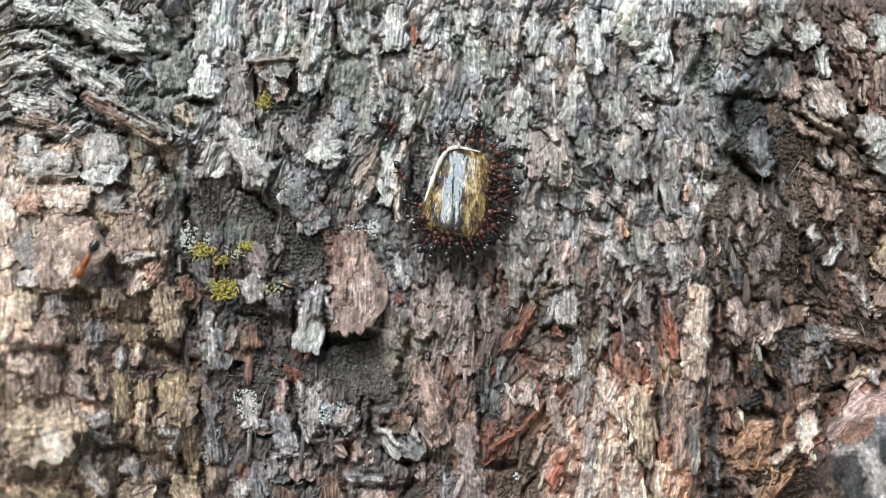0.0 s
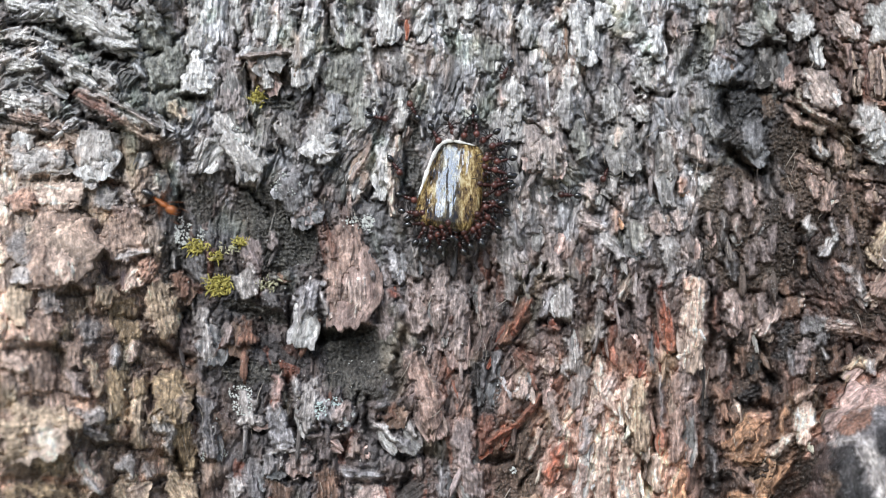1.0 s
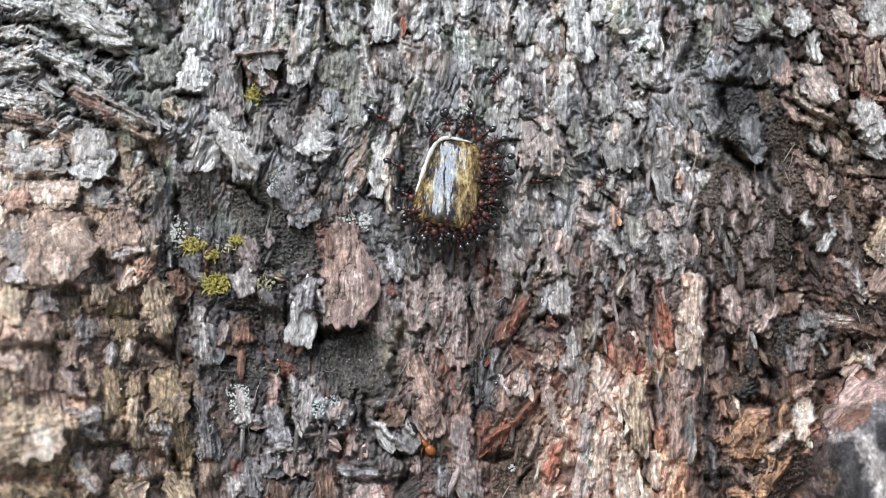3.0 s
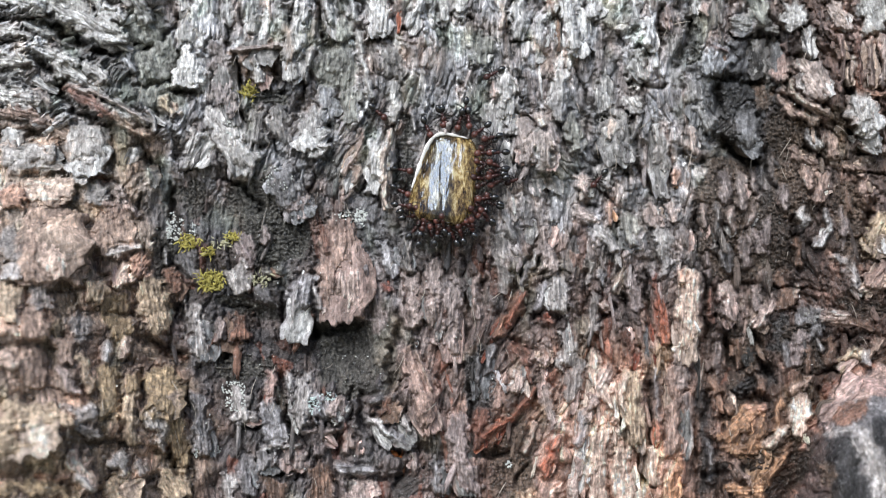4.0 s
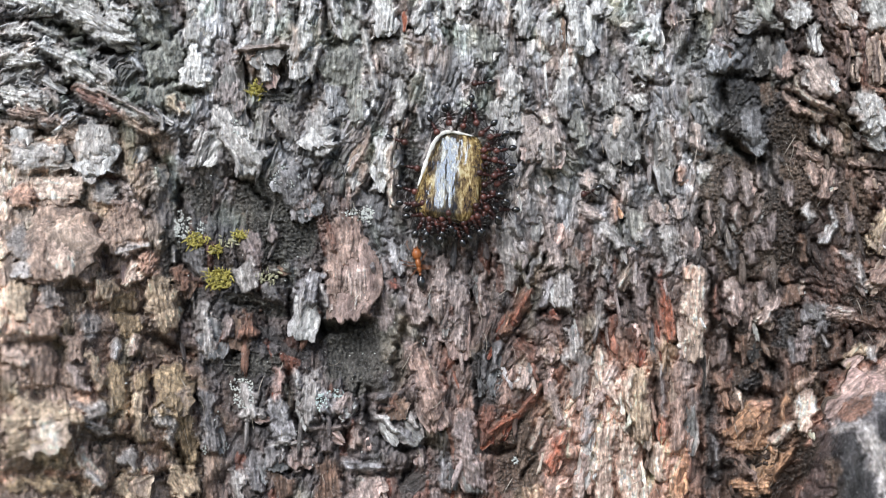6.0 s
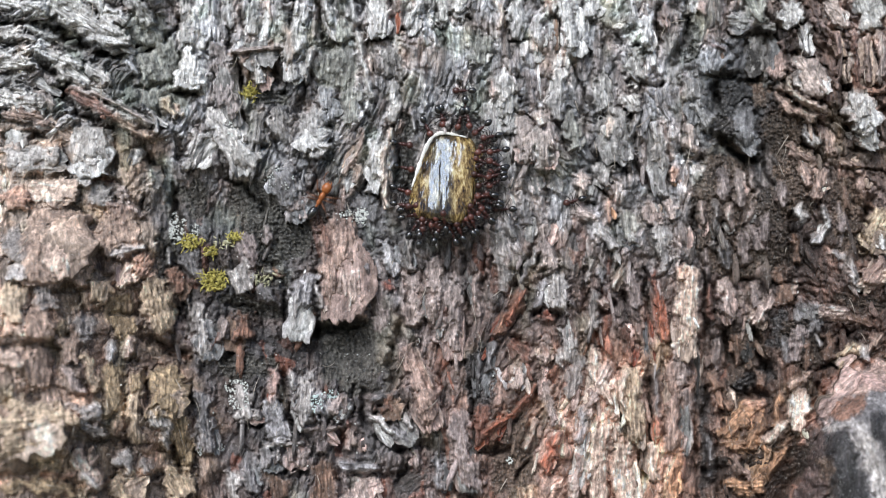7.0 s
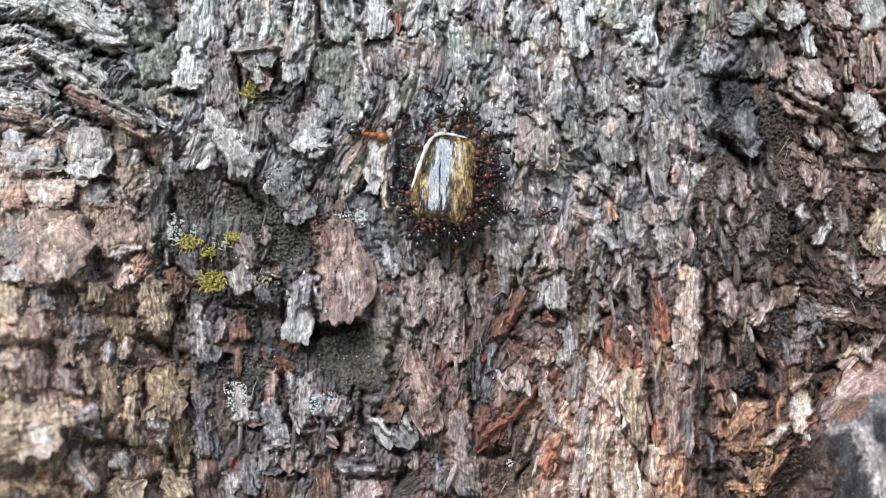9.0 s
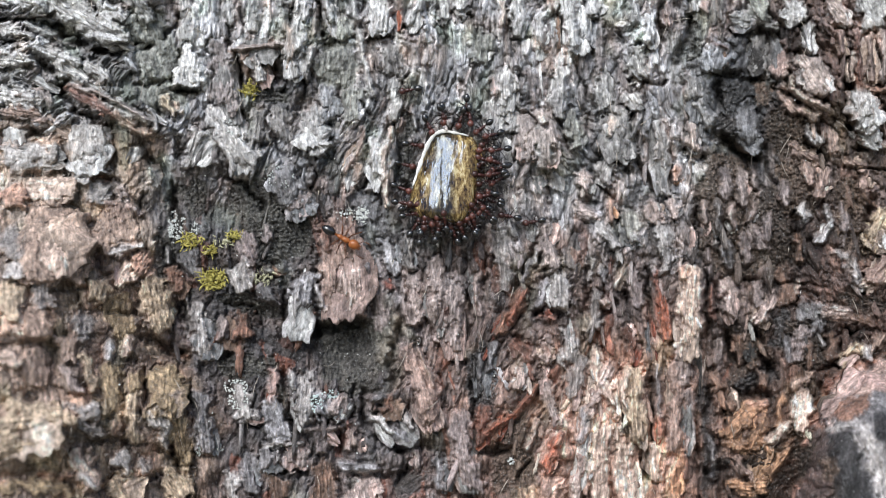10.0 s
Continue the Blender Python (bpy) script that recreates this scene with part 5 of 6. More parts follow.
def bark_scale(u0, v0, u1, v1, width, tone, lift=0.45):
    """A scale from its rooted end (u0, v0) to its free end (u1, v1)."""
    plate_count[0] += 1
    a, b = spot(u0, v0), spot(u1, v1)
    d = b - a
    rest = sorted(spot(u0 + (u1 - u0) * q, v0 + (v1 - v0) * q).y for q in (0.0, 0.25, 0.5, 0.75, 1.0))[2]
    a.y = 0.5 * rest + 0.5 * a.y
    d.y = max(-0.12, min(0.12, 0.3 * d.y / d.length)) * d.length
    length = d.length
    bm = scale_mesh(length * 1.05, width * 1.02e-4, lift * 0.7e-3, 1000 + plate_count[0], TONES[tone], (u0, v0))
    down = d.normalized()
    out = Vector((0, -1, 0))
    out = (out - down * out.dot(down)).normalized()
    side = down.cross(out)
    m = Matrix((side, -out, -down)).transposed().to_4x4()
    m.translation = a + Vector((0, 0.0003, 0))
    ob = part("bark_scale", bm, BARK, trunk)
    ob.matrix_basis = m
    return ob


bark_scale(150, 130, 190, 147, 28, "pale")
bark_scale(215, 108, 240, 132, 20, "grey")
bark_scale(5, 165, 70, 200, 45, "pale")
bark_scale(335, 95, 330, 160, 55, "pale", 1.4)
bark_scale(385, 85, 405, 225, 42, "grey")
bark_scale(302, 178, 305, 212, 26, "tan")
bark_scale(265, 203, 272, 230, 12, "pale")
bark_scale(325, 0, 330, 92, 22, "grey")
bark_scale(450, 58, 455, 125, 68, "grey", 1.2)
bark_scale(455, 115, 470, 165, 28, "pink")
bark_scale(532, 0, 518, 146, 40, "pale", 1.1)
bark_scale(575, 0, 590, 72, 30, "pale")
bark_scale(665, -10, 668, 70, 40, "white", 1)
bark_scale(735, 0, 728, 66, 26, "pale", 1)
bark_scale(775, 15, 780, 52, 24, "grey")
bark_scale(704, -5, 702, 62, 10, "rust")
bark_scale(580, 165, 580, 215, 45, "slate")
bark_scale(815, -5, 812, 38, 35, "grey")
bark_scale(915, -5, 918, 70, 30, "pale")
bark_scale(955, 40, 958, 86, 22, "pale")
bark_scale(875, 0, 892, 50, 12, "tan")
bark_scale(980, 20, 984, 92, 12, "brown")
bark_scale(1010, -5, 1022, 102, 44, "white", 0.9)
bark_scale(1052, -5, 1057, 32, 30, "pale")
bark_scale(1140, 15, 1145, 92, 30, "pale", 0.9)
bark_scale(1122, 95, 1132, 146, 34, "grey")
bark_scale(847, 70, 850, 116, 40, "pale")
bark_scale(955, 84, 948, 114, 25, "pale")
bark_scale(886, 110, 892, 205, 40, "pale")
bark_scale(1065, 100, 1070, 200, 34, "grey")
bark_scale(980, 130, 985, 212, 30, "pale")
bark_scale(803, 105, 832, 162, 7, "white")
bark_scale(872, 138, 870, 176, 11, "pink")
bark_scale(1175, 15, 1180, 55, 22, "pink")
bark_scale(1225, 0, 1225, 28, 15, "pale")
bark_scale(1300, 20, 1312, 62, 45, "slate")
bark_scale(1320, 70, 1342, 132, 48, "dark")
bark_scale(1245, 92, 1250, 134, 28, "slate")
bark_scale(1278, 90, 1270, 128, 24, "brown")
bark_scale(1400, 18, 1395, 50, 34, "pale")
bark_scale(1470, 10, 1490, 52, 35, "pale")
bark_scale(1430, 50, 1432, 102, 25, "pale")
bark_scale(1368, 60, 1382, 142, 24, "slate")
bark_scale(1425, 110, 1452, 172, 50, "pale", 1.2)
bark_scale(1525, 60, 1537, 150, 45, "tan")
bark_scale(1500, 108, 1500, 150, 15, "cream")
bark_scale(1525, 165, 1532, 228, 60, "pale", 1.2)
bark_scale(1480, 58, 1490, 104, 20, "tan")
bark_scale(1232, 140, 1225, 222, 38, "slate")
bark_scale(1340, 145, 1352, 182, 40, "brown")
bark_scale(10, 222, 20, 266, 45, "pale")
bark_scale(5, 290, 112, 284, 48, "grey")
bark_scale(150, 232, 158, 316, 68, "pale", 0.9)
bark_scale(237, 258, 225, 296, 30, "grey")
bark_scale(258, 300, 276, 336, 30, "grey")
bark_scale(90, 318, 92, 372, 70, "tan")
bark_scale(388, 225, 345, 292, 46, "pale")
bark_scale(405, 205, 428, 312, 50, "pale", 0.9)
bark_scale(88, 395, 92, 506, 130, "tan", 1.3)
bark_scale(495, 298, 490, 346, 50, "slate")
bark_scale(520, 352, 540, 392, 50, "slate")
bark_scale(545, 222, 552, 272, 60, "pale", 1.3)
bark_scale(630, 288, 614, 342, 24, "pale", 0.9)
bark_scale(661, 252, 660, 345, 30, "white", 0.9)
bark_scale(688, 210, 680, 368, 20, "cream", 0.9)
bark_scale(600, 402, 616, 560, 88, "pink", 1.2)
bark_scale(930, 228, 925, 292, 40, "pink")
bark_scale(965, 222, 966, 302, 44, "pink")
bark_scale(890, 238, 896, 298, 25, "pale")
bark_scale(1090, 205, 1090, 292, 60, "grey", 1)
bark_scale(1150, 215, 1168, 345, 38, "grey")
bark_scale(1015, 222, 1020, 272, 35, "grey")
bark_scale(1030, 308, 1040, 348, 28, "pale")
bark_scale(1065, 302, 1070, 338, 32, "grey")
bark_scale(1080, 364, 1086, 392, 11, "orange")
bark_scale(945, 308, 950, 347, 30, "grey")
bark_scale(975, 303, 985, 344, 28, "grey")
bark_scale(940, 368, 935, 432, 24, "grey")
bark_scale(860, 408, 862, 456, 13, "pink")
bark_scale(1110, 388, 1115, 442, 40, "slate")
bark_scale(985, 388, 968, 444, 30, "pink")
bark_scale(1160, 358, 1165, 402, 25, "tan")
bark_scale(1215, 220, 1226, 278, 25, "grey")
bark_scale(1315, 222, 1322, 278, 36, "slate", 2)
bark_scale(1200, 304, 1195, 332, 17, "orange")
bark_scale(1190, 353, 1190, 392, 28, "grey")
bark_scale(1245, 368, 1245, 422, 14, "pink")
bark_scale(1263, 366, 1262, 424, 15, "grey")
bark_scale(1310, 318, 1315, 352, 30, "pink")
bark_scale(1337, 350, 1330, 397, 20, "grey")
bark_scale(1290, 393, 1290, 418, 18, "pale")
bark_scale(1396, 262, 1432, 298, 40, "tan")
bark_scale(1452, 308, 1445, 348, 38, "cream")
bark_scale(1462, 398, 1440, 432, 17, "white")
bark_scale(1528, 230, 1542, 268, 35, "pale")
bark_scale(1555, 400, 1548, 450, 46, "tan")
bark_scale(1508, 278, 1515, 302, 25, "tan")
bark_scale(1530, 316, 1535, 338, 22, "tan")
bark_scale(1216, 398, 1220, 442, 20, "pink")
bark_scale(312, 488, 322, 534, 30, "brown")
bark_scale(365, 556, 366, 638, 50, "slate", 1.4)
bark_scale(412, 552, 408, 624, 44, "brown", 1.6)
bark_scale(430, 558, 422, 616, 22, "brown")
bark_scale(542, 498, 522, 602, 52, "pale", 1.6)
bark_scale(540, 555, 530, 606, 20, "brown")
bark_scale(590, 524, 594, 572, 22, "dark")
bark_scale(466, 486, 502, 488, 18, "brown")
bark_scale(750, 498, 756, 562, 35, "grey")
bark_scale(722, 616, 762, 762, 50, "pink", 0.9)
bark_scale(735, 599, 737, 616, 7, "white")
bark_scale(537, 478, 537, 492, 7, "white")
bark_scale(796, 516, 790, 636, 36, "pink")
bark_scale(932, 518, 868, 604, 28, "red")
bark_scale(965, 498, 976, 548, 35, "pale")
bark_scale(966, 606, 960, 648, 34, "tan")
bark_scale(965, 548, 968, 572, 12, "red")
bark_scale(872, 618, 864, 704, 30, "slate")
bark_scale(846, 640, 842, 706, 22, "slate")
bark_scale(1102, 478, 1090, 518, 13, "tan")
bark_scale(1158, 488, 1172, 606, 20, "rust")
bark_scale(1108, 572, 1112, 602, 25, "pink")
bark_scale(1126, 606, 1120, 652, 18, "red")
bark_scale(1058, 538, 1074, 550, 16, "pink")
bark_scale(1216, 478, 1210, 634, 44, "tan")
bark_scale(1205, 478, 1208, 502, 14, "orange")
bark_scale(1278, 498, 1292, 574, 38, "pink")
bark_scale(1358, 528, 1344, 584, 36, "tan")
bark_scale(1405, 513, 1408, 528, 13, "white")
bark_scale(1418, 538, 1442, 562, 40, "grey")
bark_scale(1455, 562, 1508, 570, 24, "pink")
bark_scale(1486, 458, 1516, 518, 28, "pale", 1)
bark_scale(1558, 455, 1528, 520, 38, "tan", 1)
bark_scale(1325, 598, 1320, 644, 30, "dark")
bark_scale(1520, 625, 1486, 655, 26, "pink")
bark_scale(40, 735, 64, 806, 96, "cream")
bark_scale(302, 686, 294, 746, 54, "tan")
bark_scale(215, 855, 225, 890, 60, "tan")
bark_scale(358, 716, 382, 806, 22, "slate")
bark_scale(475, 668, 478, 724, 20, "red")
bark_scale(418, 738, 464, 750, 28, "pink")
bark_scale(524, 678, 532, 764, 30, "pale")
bark_scale(618, 712, 590, 748, 28, "pale")
bark_scale(545, 758, 596, 786, 26, "pink")
bark_scale(518, 778, 522, 834, 48, "pink")
bark_scale(482, 806, 474, 840, 40, "slate")
bark_scale(440, 816, 446, 874, 30, "slate")
bark_scale(633, 776, 640, 804, 25, "pink")
bark_scale(682, 706, 694, 744, 52, "brown", 1.4)
bark_scale(655, 742, 690, 792, 24, "pale")
bark_scale(690, 744, 726, 788, 44, "grey", 1.6)
bark_scale(640, 855, 646, 890, 60, "pink")
bark_scale(728, 806, 736, 834, 22, "pink")
bark_scale(780, 816, 786, 874, 38, "slate")
bark_scale(804, 716, 832, 870, 48, "grey", 0.9)
bark_scale(948, 686, 900, 744, 16, "rust")
bark_scale(902, 742, 842, 798, 16, "rust")
bark_scale(920, 664, 914, 694, 30, "pale")
bark_scale(988, 770, 968, 838, 24, "rust")
bark_scale(1036, 706, 1028, 794, 28, "pale")
bark_scale(1022, 812, 1008, 886, 20, "pale")
bark_scale(1104, 686, 1132, 794, 32, "cream")
bark_scale(1148, 796, 1156, 854, 24, "tan")
bark_scale(1160, 748, 1160, 790, 14, "rust")
bark_scale(1204, 816, 1188, 890, 26, "orange")
bark_scale(1210, 696, 1212, 806, 30, "grey")
bark_scale(1288, 686, 1304, 746, 24, "tan")
bark_scale(1336, 726, 1298, 794, 54, "amber")
bark_scale(1422, 694, 1414, 774, 34, "tan")
bark_scale(1364, 786, 1338, 866, 38, "amber")
bark_scale(1540, 684, 1456, 744, 56, "pink")
bark_scale(1050, 640, 1040, 760, 22, "cream")
bark_scale(1076, 650, 1086, 782, 26, "cream")
bark_scale(1042, 758, 1014, 884, 24, "pale")
bark_scale(1066, 770, 1058, 890, 26, "cream")
bark_scale(1092, 790, 1100, 890, 24, "pale")
bark_scale(1120, 806, 1126, 890, 22, "cream")
bark_scale(1030, 640, 1012, 730, 18, "pink")
bark_scale(60, 90, 152, 150, 20, "pale")
bark_scale(100, 125, 202, 182, 18, "pale")
bark_scale(180, 168, 292, 226, 16, "white")
bark_scale(0, 60, 120, 112, 22, "grey")
bark_scale(65, 0, 180, 62, 28, "pale")
bark_scale(118, 44, 232, 94, 30, "white", 0.9)
bark_scale(0, 0, 80, 30, 34, "white")
bark_scale(10, 120, 100, 168, 22, "pale")
bark_scale(0, 190, 60, 214, 26, "tan")
bark_scale(60, 205, 130, 250, 28, "tan")
bark_scale(850, 735, 842, 794, 12, "red")
bark_scale(867, 728, 860, 790, 12, "red")
bark_scale(884, 730, 874, 784, 11, "rust")
bark_scale(900, 742, 880, 784, 10, "red")
bark_scale(1168, 500, 1178, 590, 10, "rust")
bark_scale(1150, 560, 1158, 640, 9, "red")
bark_scale(880, 590, 852, 640, 10, "red")
bark_scale(1182, 640, 1180, 720, 16, "tan")
bark_scale(1236, 610, 1232, 700, 12, "dark")
bark_scale(700, 430, 706, 470, 22, "slate")
bark_scale(730, 440, 726, 480, 18, "slate")
bark_scale(680, 490, 684, 520, 14, "red")
bark_scale(640, 230, 606, 300, 18, "tan")
bark_scale(620, 240, 596, 316, 14, "grey")
bark_scale(1040, 720, 1030, 800, 12, "slate")
bark_scale(965, 640, 955, 700, 20, "pink")
bark_scale(930, 640, 920, 680, 16, "grey")
bark_scale(1000, 560, 1006, 620, 18, "grey")
bark_scale(1140, 560, 1144, 640, 12, "slate")
bark_scale(770, 500, 776, 600, 22, "grey")
bark_scale(830, 470, 834, 540, 18, "grey")
bark_scale(815, 560, 812, 640, 16, "pink")
bark_scale(866, 192, 874, 238, 36, "white")
bark_scale(905, 196, 902, 226, 26, "pale")


def loose_flakes(count):
    """Small flakes between the large scales, in one mesh."""
    rs = np.random.RandomState(7)
    verts, faces, tints = [], [], []
    for k in range(count):
        u, v = rs.uniform(-60, 1630), rs.uniform(-60, 940)
        if 320 < u < 720 and 330 < v < 700 and rs.rand() < 0.75:
            continue                     # the worn, smooth hollow
        left, slant, right, corner, centre = [float(q) for q in masks(np.array(u), np.array(v))]
        ang = rs.normal(0, 14)
        if slant > 0.5:
            ang += 62
        if corner > 0.5:
            ang -= 45
        if left > 0.5:
            continue                     # the lobe is worn smooth
        ln, wd = rs.uniform(16, 70) * 1e-4, rs.uniform(5, 14) * 1e-4
        p = spot(u, v)
        ca, sa = math.cos(radians(ang)), math.sin(radians(ang))
        lift = rs.uniform(0.1, 0.5) * 1e-3
        nl, nw = 7, 5
        s, c = np.meshgrid(np.linspace(0, 1, nl), np.linspace(-1, 1, nw), indexing="ij")
        wob = rs.normal(0, 0.16, (nl, nw))
        x = c * wd * 0.5 * (0.55 + 0.55 * np.sin(math.pi * (0.12 + 0.75 * s))) * (1 + wob)
        z = -ln * (s + 0.10 * rs.normal(0, 1, (1, nw)) * s)
        y = -(lift * s ** 1.5 + wd * 0.12 * (1 - c * c) + 0.00012 * rs.normal(0, 1, (nl, nw))) + 0.0009 * (1 - s) ** 3
        y[:, 0] += 0.0007
        y[:, -1] += 0.0007
        tail = np.array(y[-1]) + 0.0011 + lift
        x = np.vstack((x, x[-1] * 0.9))
        z = np.vstack((z, z[-1] * 0.86))
        y = np.vstack((y, tail))
        base = len(verts)
        for i in range(nl + 1):
            for j in range(nw):
                verts.append((p.x + ca * x[i, j] - sa * z[i, j] * -1, p.y + y[i, j], p.z + sa * x[i, j] * -1 + ca * z[i, j]))
        for i in range(nl):
            for j in range(nw - 1):
                q = base + i * nw + j
                faces.append((q, q + nw, q + nw + 1, q + 1))
        shade = TINT[int((v - V0) / STEP), int((u - U0) / STEP)] * math.exp(rs.normal(0.1, 0.35))
        tints.extend([np.clip(shade, 0.015, 0.75)] * ((nl + 1) * nw))
    me = bpy.data.meshes.new("bark_flakes")
    me.from_pydata(verts, [], faces)
    at = me.color_attributes.new("tint", "FLOAT_COLOR", "POINT")
    rgba = np.concatenate((np.array(tints).reshape(-1, 3), np.ones((len(verts), 1))), 1)
    at.data.foreach_set("color", rgba.astype(np.float32).ravel())
    me.materials.append(BARK)
    me.polygons.foreach_set("use_smooth", [True] * len(me.polygons))
    ob = new("bark_flakes", me)
    ob.parent = trunk
    tagged(ob, "small loose bark flakes", kind="stuff")
    return ob


loose_flakes(380)

# ---- the honey ----


def honey_drop():
    """A sagging drop: narrow above, wide and thick below, with a steep rim."""
    n, rings = 140, 64
    c0 = spot(788, 322)
    axis = radians(-11.0)          # lean of the drop
    floor = (sum(bark_height(u, v) for u in (750, 790, 830) for v in (260, 320, 380)) / 9) * 1e-3
    bm = bmesh.new()
    rows = []
    for r in range(rings + 1):
        f = math.sin(0.5 * math.pi * r / rings)
        row = []
        for k in range(n):
            a = 2 * math.pi * k / n
            ex = 4.2
            ca, sa = math.cos(a), math.sin(a)
            rad = (abs(ca) ** ex + abs(sa) ** ex) ** (-1 / ex)
            rad *= 1 + 0.015 * math.sin(3 * a + 0.6) + 0.008 * math.sin(5 * a)
            px, pz = rad * ca * f, rad * sa * f
            ramp_up = 0.5 - 0.5 * pz
            bulge = (1 - f ** (11.0 if pz < 0 else 9.0)) ** 0.5
            cross = 1 - 0.38 * (px - 0.10) ** 2
            thick = (0.0006 + 0.0044 * ramp_up) * bulge * cross + (0.0006 + 0.00045 * px) * bulge
            px, pz = px * 5.4e-3 * (1.02 - 0.20 * pz), pz * 8.3e-3
            x = px * math.cos(axis) - pz * math.sin(axis)
            z = px * math.sin(axis) + pz * math.cos(axis)
            row.append(bm.verts.new((x, -thick, z)))
            if r == 0:
                break
        rows.append(row)
    rows.append([bm.verts.new((q.co.x * 0.97, 0.0022, q.co.z * 0.97)) for q in rows[-1]])
    for k in range(n):
        bm.faces.new((rows[0][0], rows[1][(k + 1) % n], rows[1][k]))
    for r in range(1, len(rows) - 1):
        for k in range(n):
            bm.faces.new((rows[r][k], rows[r][(k + 1) % n], rows[r + 1][(k + 1) % n], rows[r + 1][k]))
    bm.faces.new(rows[-1])
    bmesh.ops.recalc_face_normals(bm, faces=bm.faces[:])
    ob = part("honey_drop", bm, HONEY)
    ob.location = (c0.x, -floor - 0.0004, c0.z)
    # pale strip added along the upper rim as its painted highlight
    bm = bmesh.new()
    rows = []
    for k in range(61):
        a = radians(62 + 138 * k / 60)
        ca, sa = math.cos(a), math.sin(a)
        rad = 0.955 * (abs(ca) ** 4.2 + abs(sa) ** 4.2) ** (-1 / 4.2)
        px, pz = rad * ca, rad * sa
        deep = 0.0010 + 0.0042 * (0.5 - 0.5 * pz)
        side = Vector((ca * math.cos(axis) - sa * math.sin(axis), 0, ca * math.sin(axis) + sa * math.cos(axis)))
        px, pz = px * 5.4e-3 * (1.02 - 0.20 * pz), pz * 8.3e-3
        p = Vector((px * math.cos(axis) - pz * math.sin(axis), -deep, px * math.sin(axis) + pz * math.cos(axis)))
        w = math.sin(math.pi * (k + 1) / 62) ** 0.4 * (1 + 0.22 * math.sin(k * 0.55) + 0.14 * math.sin(k * 1.37))
        rows.append([bm.verts.new(p + side * (0.00024 * w * (1 + 0.7 * k / 60) * math.cos(q)) - Vector((0, 0.00013 * w * math.sin(q), 0))) for q in [2 * math.pi * j / 14 for j in range(14)]])
    for r0, r1 in zip(rows, rows[1:]):
        for j in range(14):
            bm.faces.new((r0[j], r0[(j + 1) % 14], r1[(j + 1) % 14], r1[j]))
    bm.faces.new(rows[0][::-1])
    bm.faces.new(rows[-1])
    bmesh.ops.recalc_face_normals(bm, faces=bm.faces[:])
    part("lip", bm, HONEY_GLINT, ob, "pale painted highlight along the rim")
    # thin smears that have run out of the rim
    for u, v, ru, rv in ((797, 404, 44, 12), (846, 300, 11, 44), (738, 380, 14, 12)):
        bm = bmesh.new()
        rows = []
        for r in range(9):
            f = r / 8
            rows.append([])
            for k in range(40):
                a = 2 * math.pi * k / 40
                w = 1 + 0.16 * math.sin(3 * a + u) + 0.10 * math.sin(5 * a + v)
                p = spot(u + ru * f * w * math.cos(a), v + rv * f * w * math.sin(a), 1.25 * (1 - f ** 2) - 0.5) - ob.location
                rows[-1].append(bm.verts.new(p))
                if r == 0:
                    break
        for k in range(40):
            bm.faces.new((rows[0][0], rows[1][(k + 1) % 40], rows[1][k]))
        for r in range(1, 8):
            for k in range(40):
                bm.faces.new((rows[r][k], rows[r][(k + 1) % 40], rows[r + 1][(k + 1) % 40], rows[r + 1][k]))
        bmesh.ops.recalc_face_normals(bm, faces=bm.faces[:])
        part("smear", bm, HONEY, ob, "thin sticky smear of honey")
    return tagged(ob, "glossy amber drop of thick honey stuck to the bark", "honey drop")


honey = honey_drop()
HONEY_Y = honey.location.y

# ---- ants ----


def blob(bm, centre, radii, seg=14, ring=9):
    r = bmesh.ops.create_uvsphere(bm, u_segments=seg, v_segments=ring, radius=1)
    bmesh.ops.transform(bm, matrix=Matrix.Translation(centre) @ Matrix.Diagonal((*radii, 1)) @ Matrix.Rotation(radians(90), 4, "Y"), verts=r["verts"])
    return r["verts"]


def tube(bm, pts, radii, seg=6):
    rows = []
    for k, p in enumerate(pts):
        p = Vector(p)
        d = (Vector(pts[min(k + 1, len(pts) - 1)]) - Vector(pts[max(k - 1, 0)])).normalized()
        a = d.orthogonal().normalized()
        b = d.cross(a)
        rows.append([bm.verts.new(p + (a * math.cos(2 * math.pi * j / seg) + b * math.sin(2 * math.pi * j / seg)) * radii[k]) for j in range(seg)])
    for r0, r1 in zip(rows, rows[1:]):
        for j in range(seg):
            bm.faces.new((r0[j], r0[(j + 1) % seg], r1[(j + 1) % seg], r1[j]))
    bm.faces.new(rows[0][::-1])
    bm.faces.new(rows[-1])


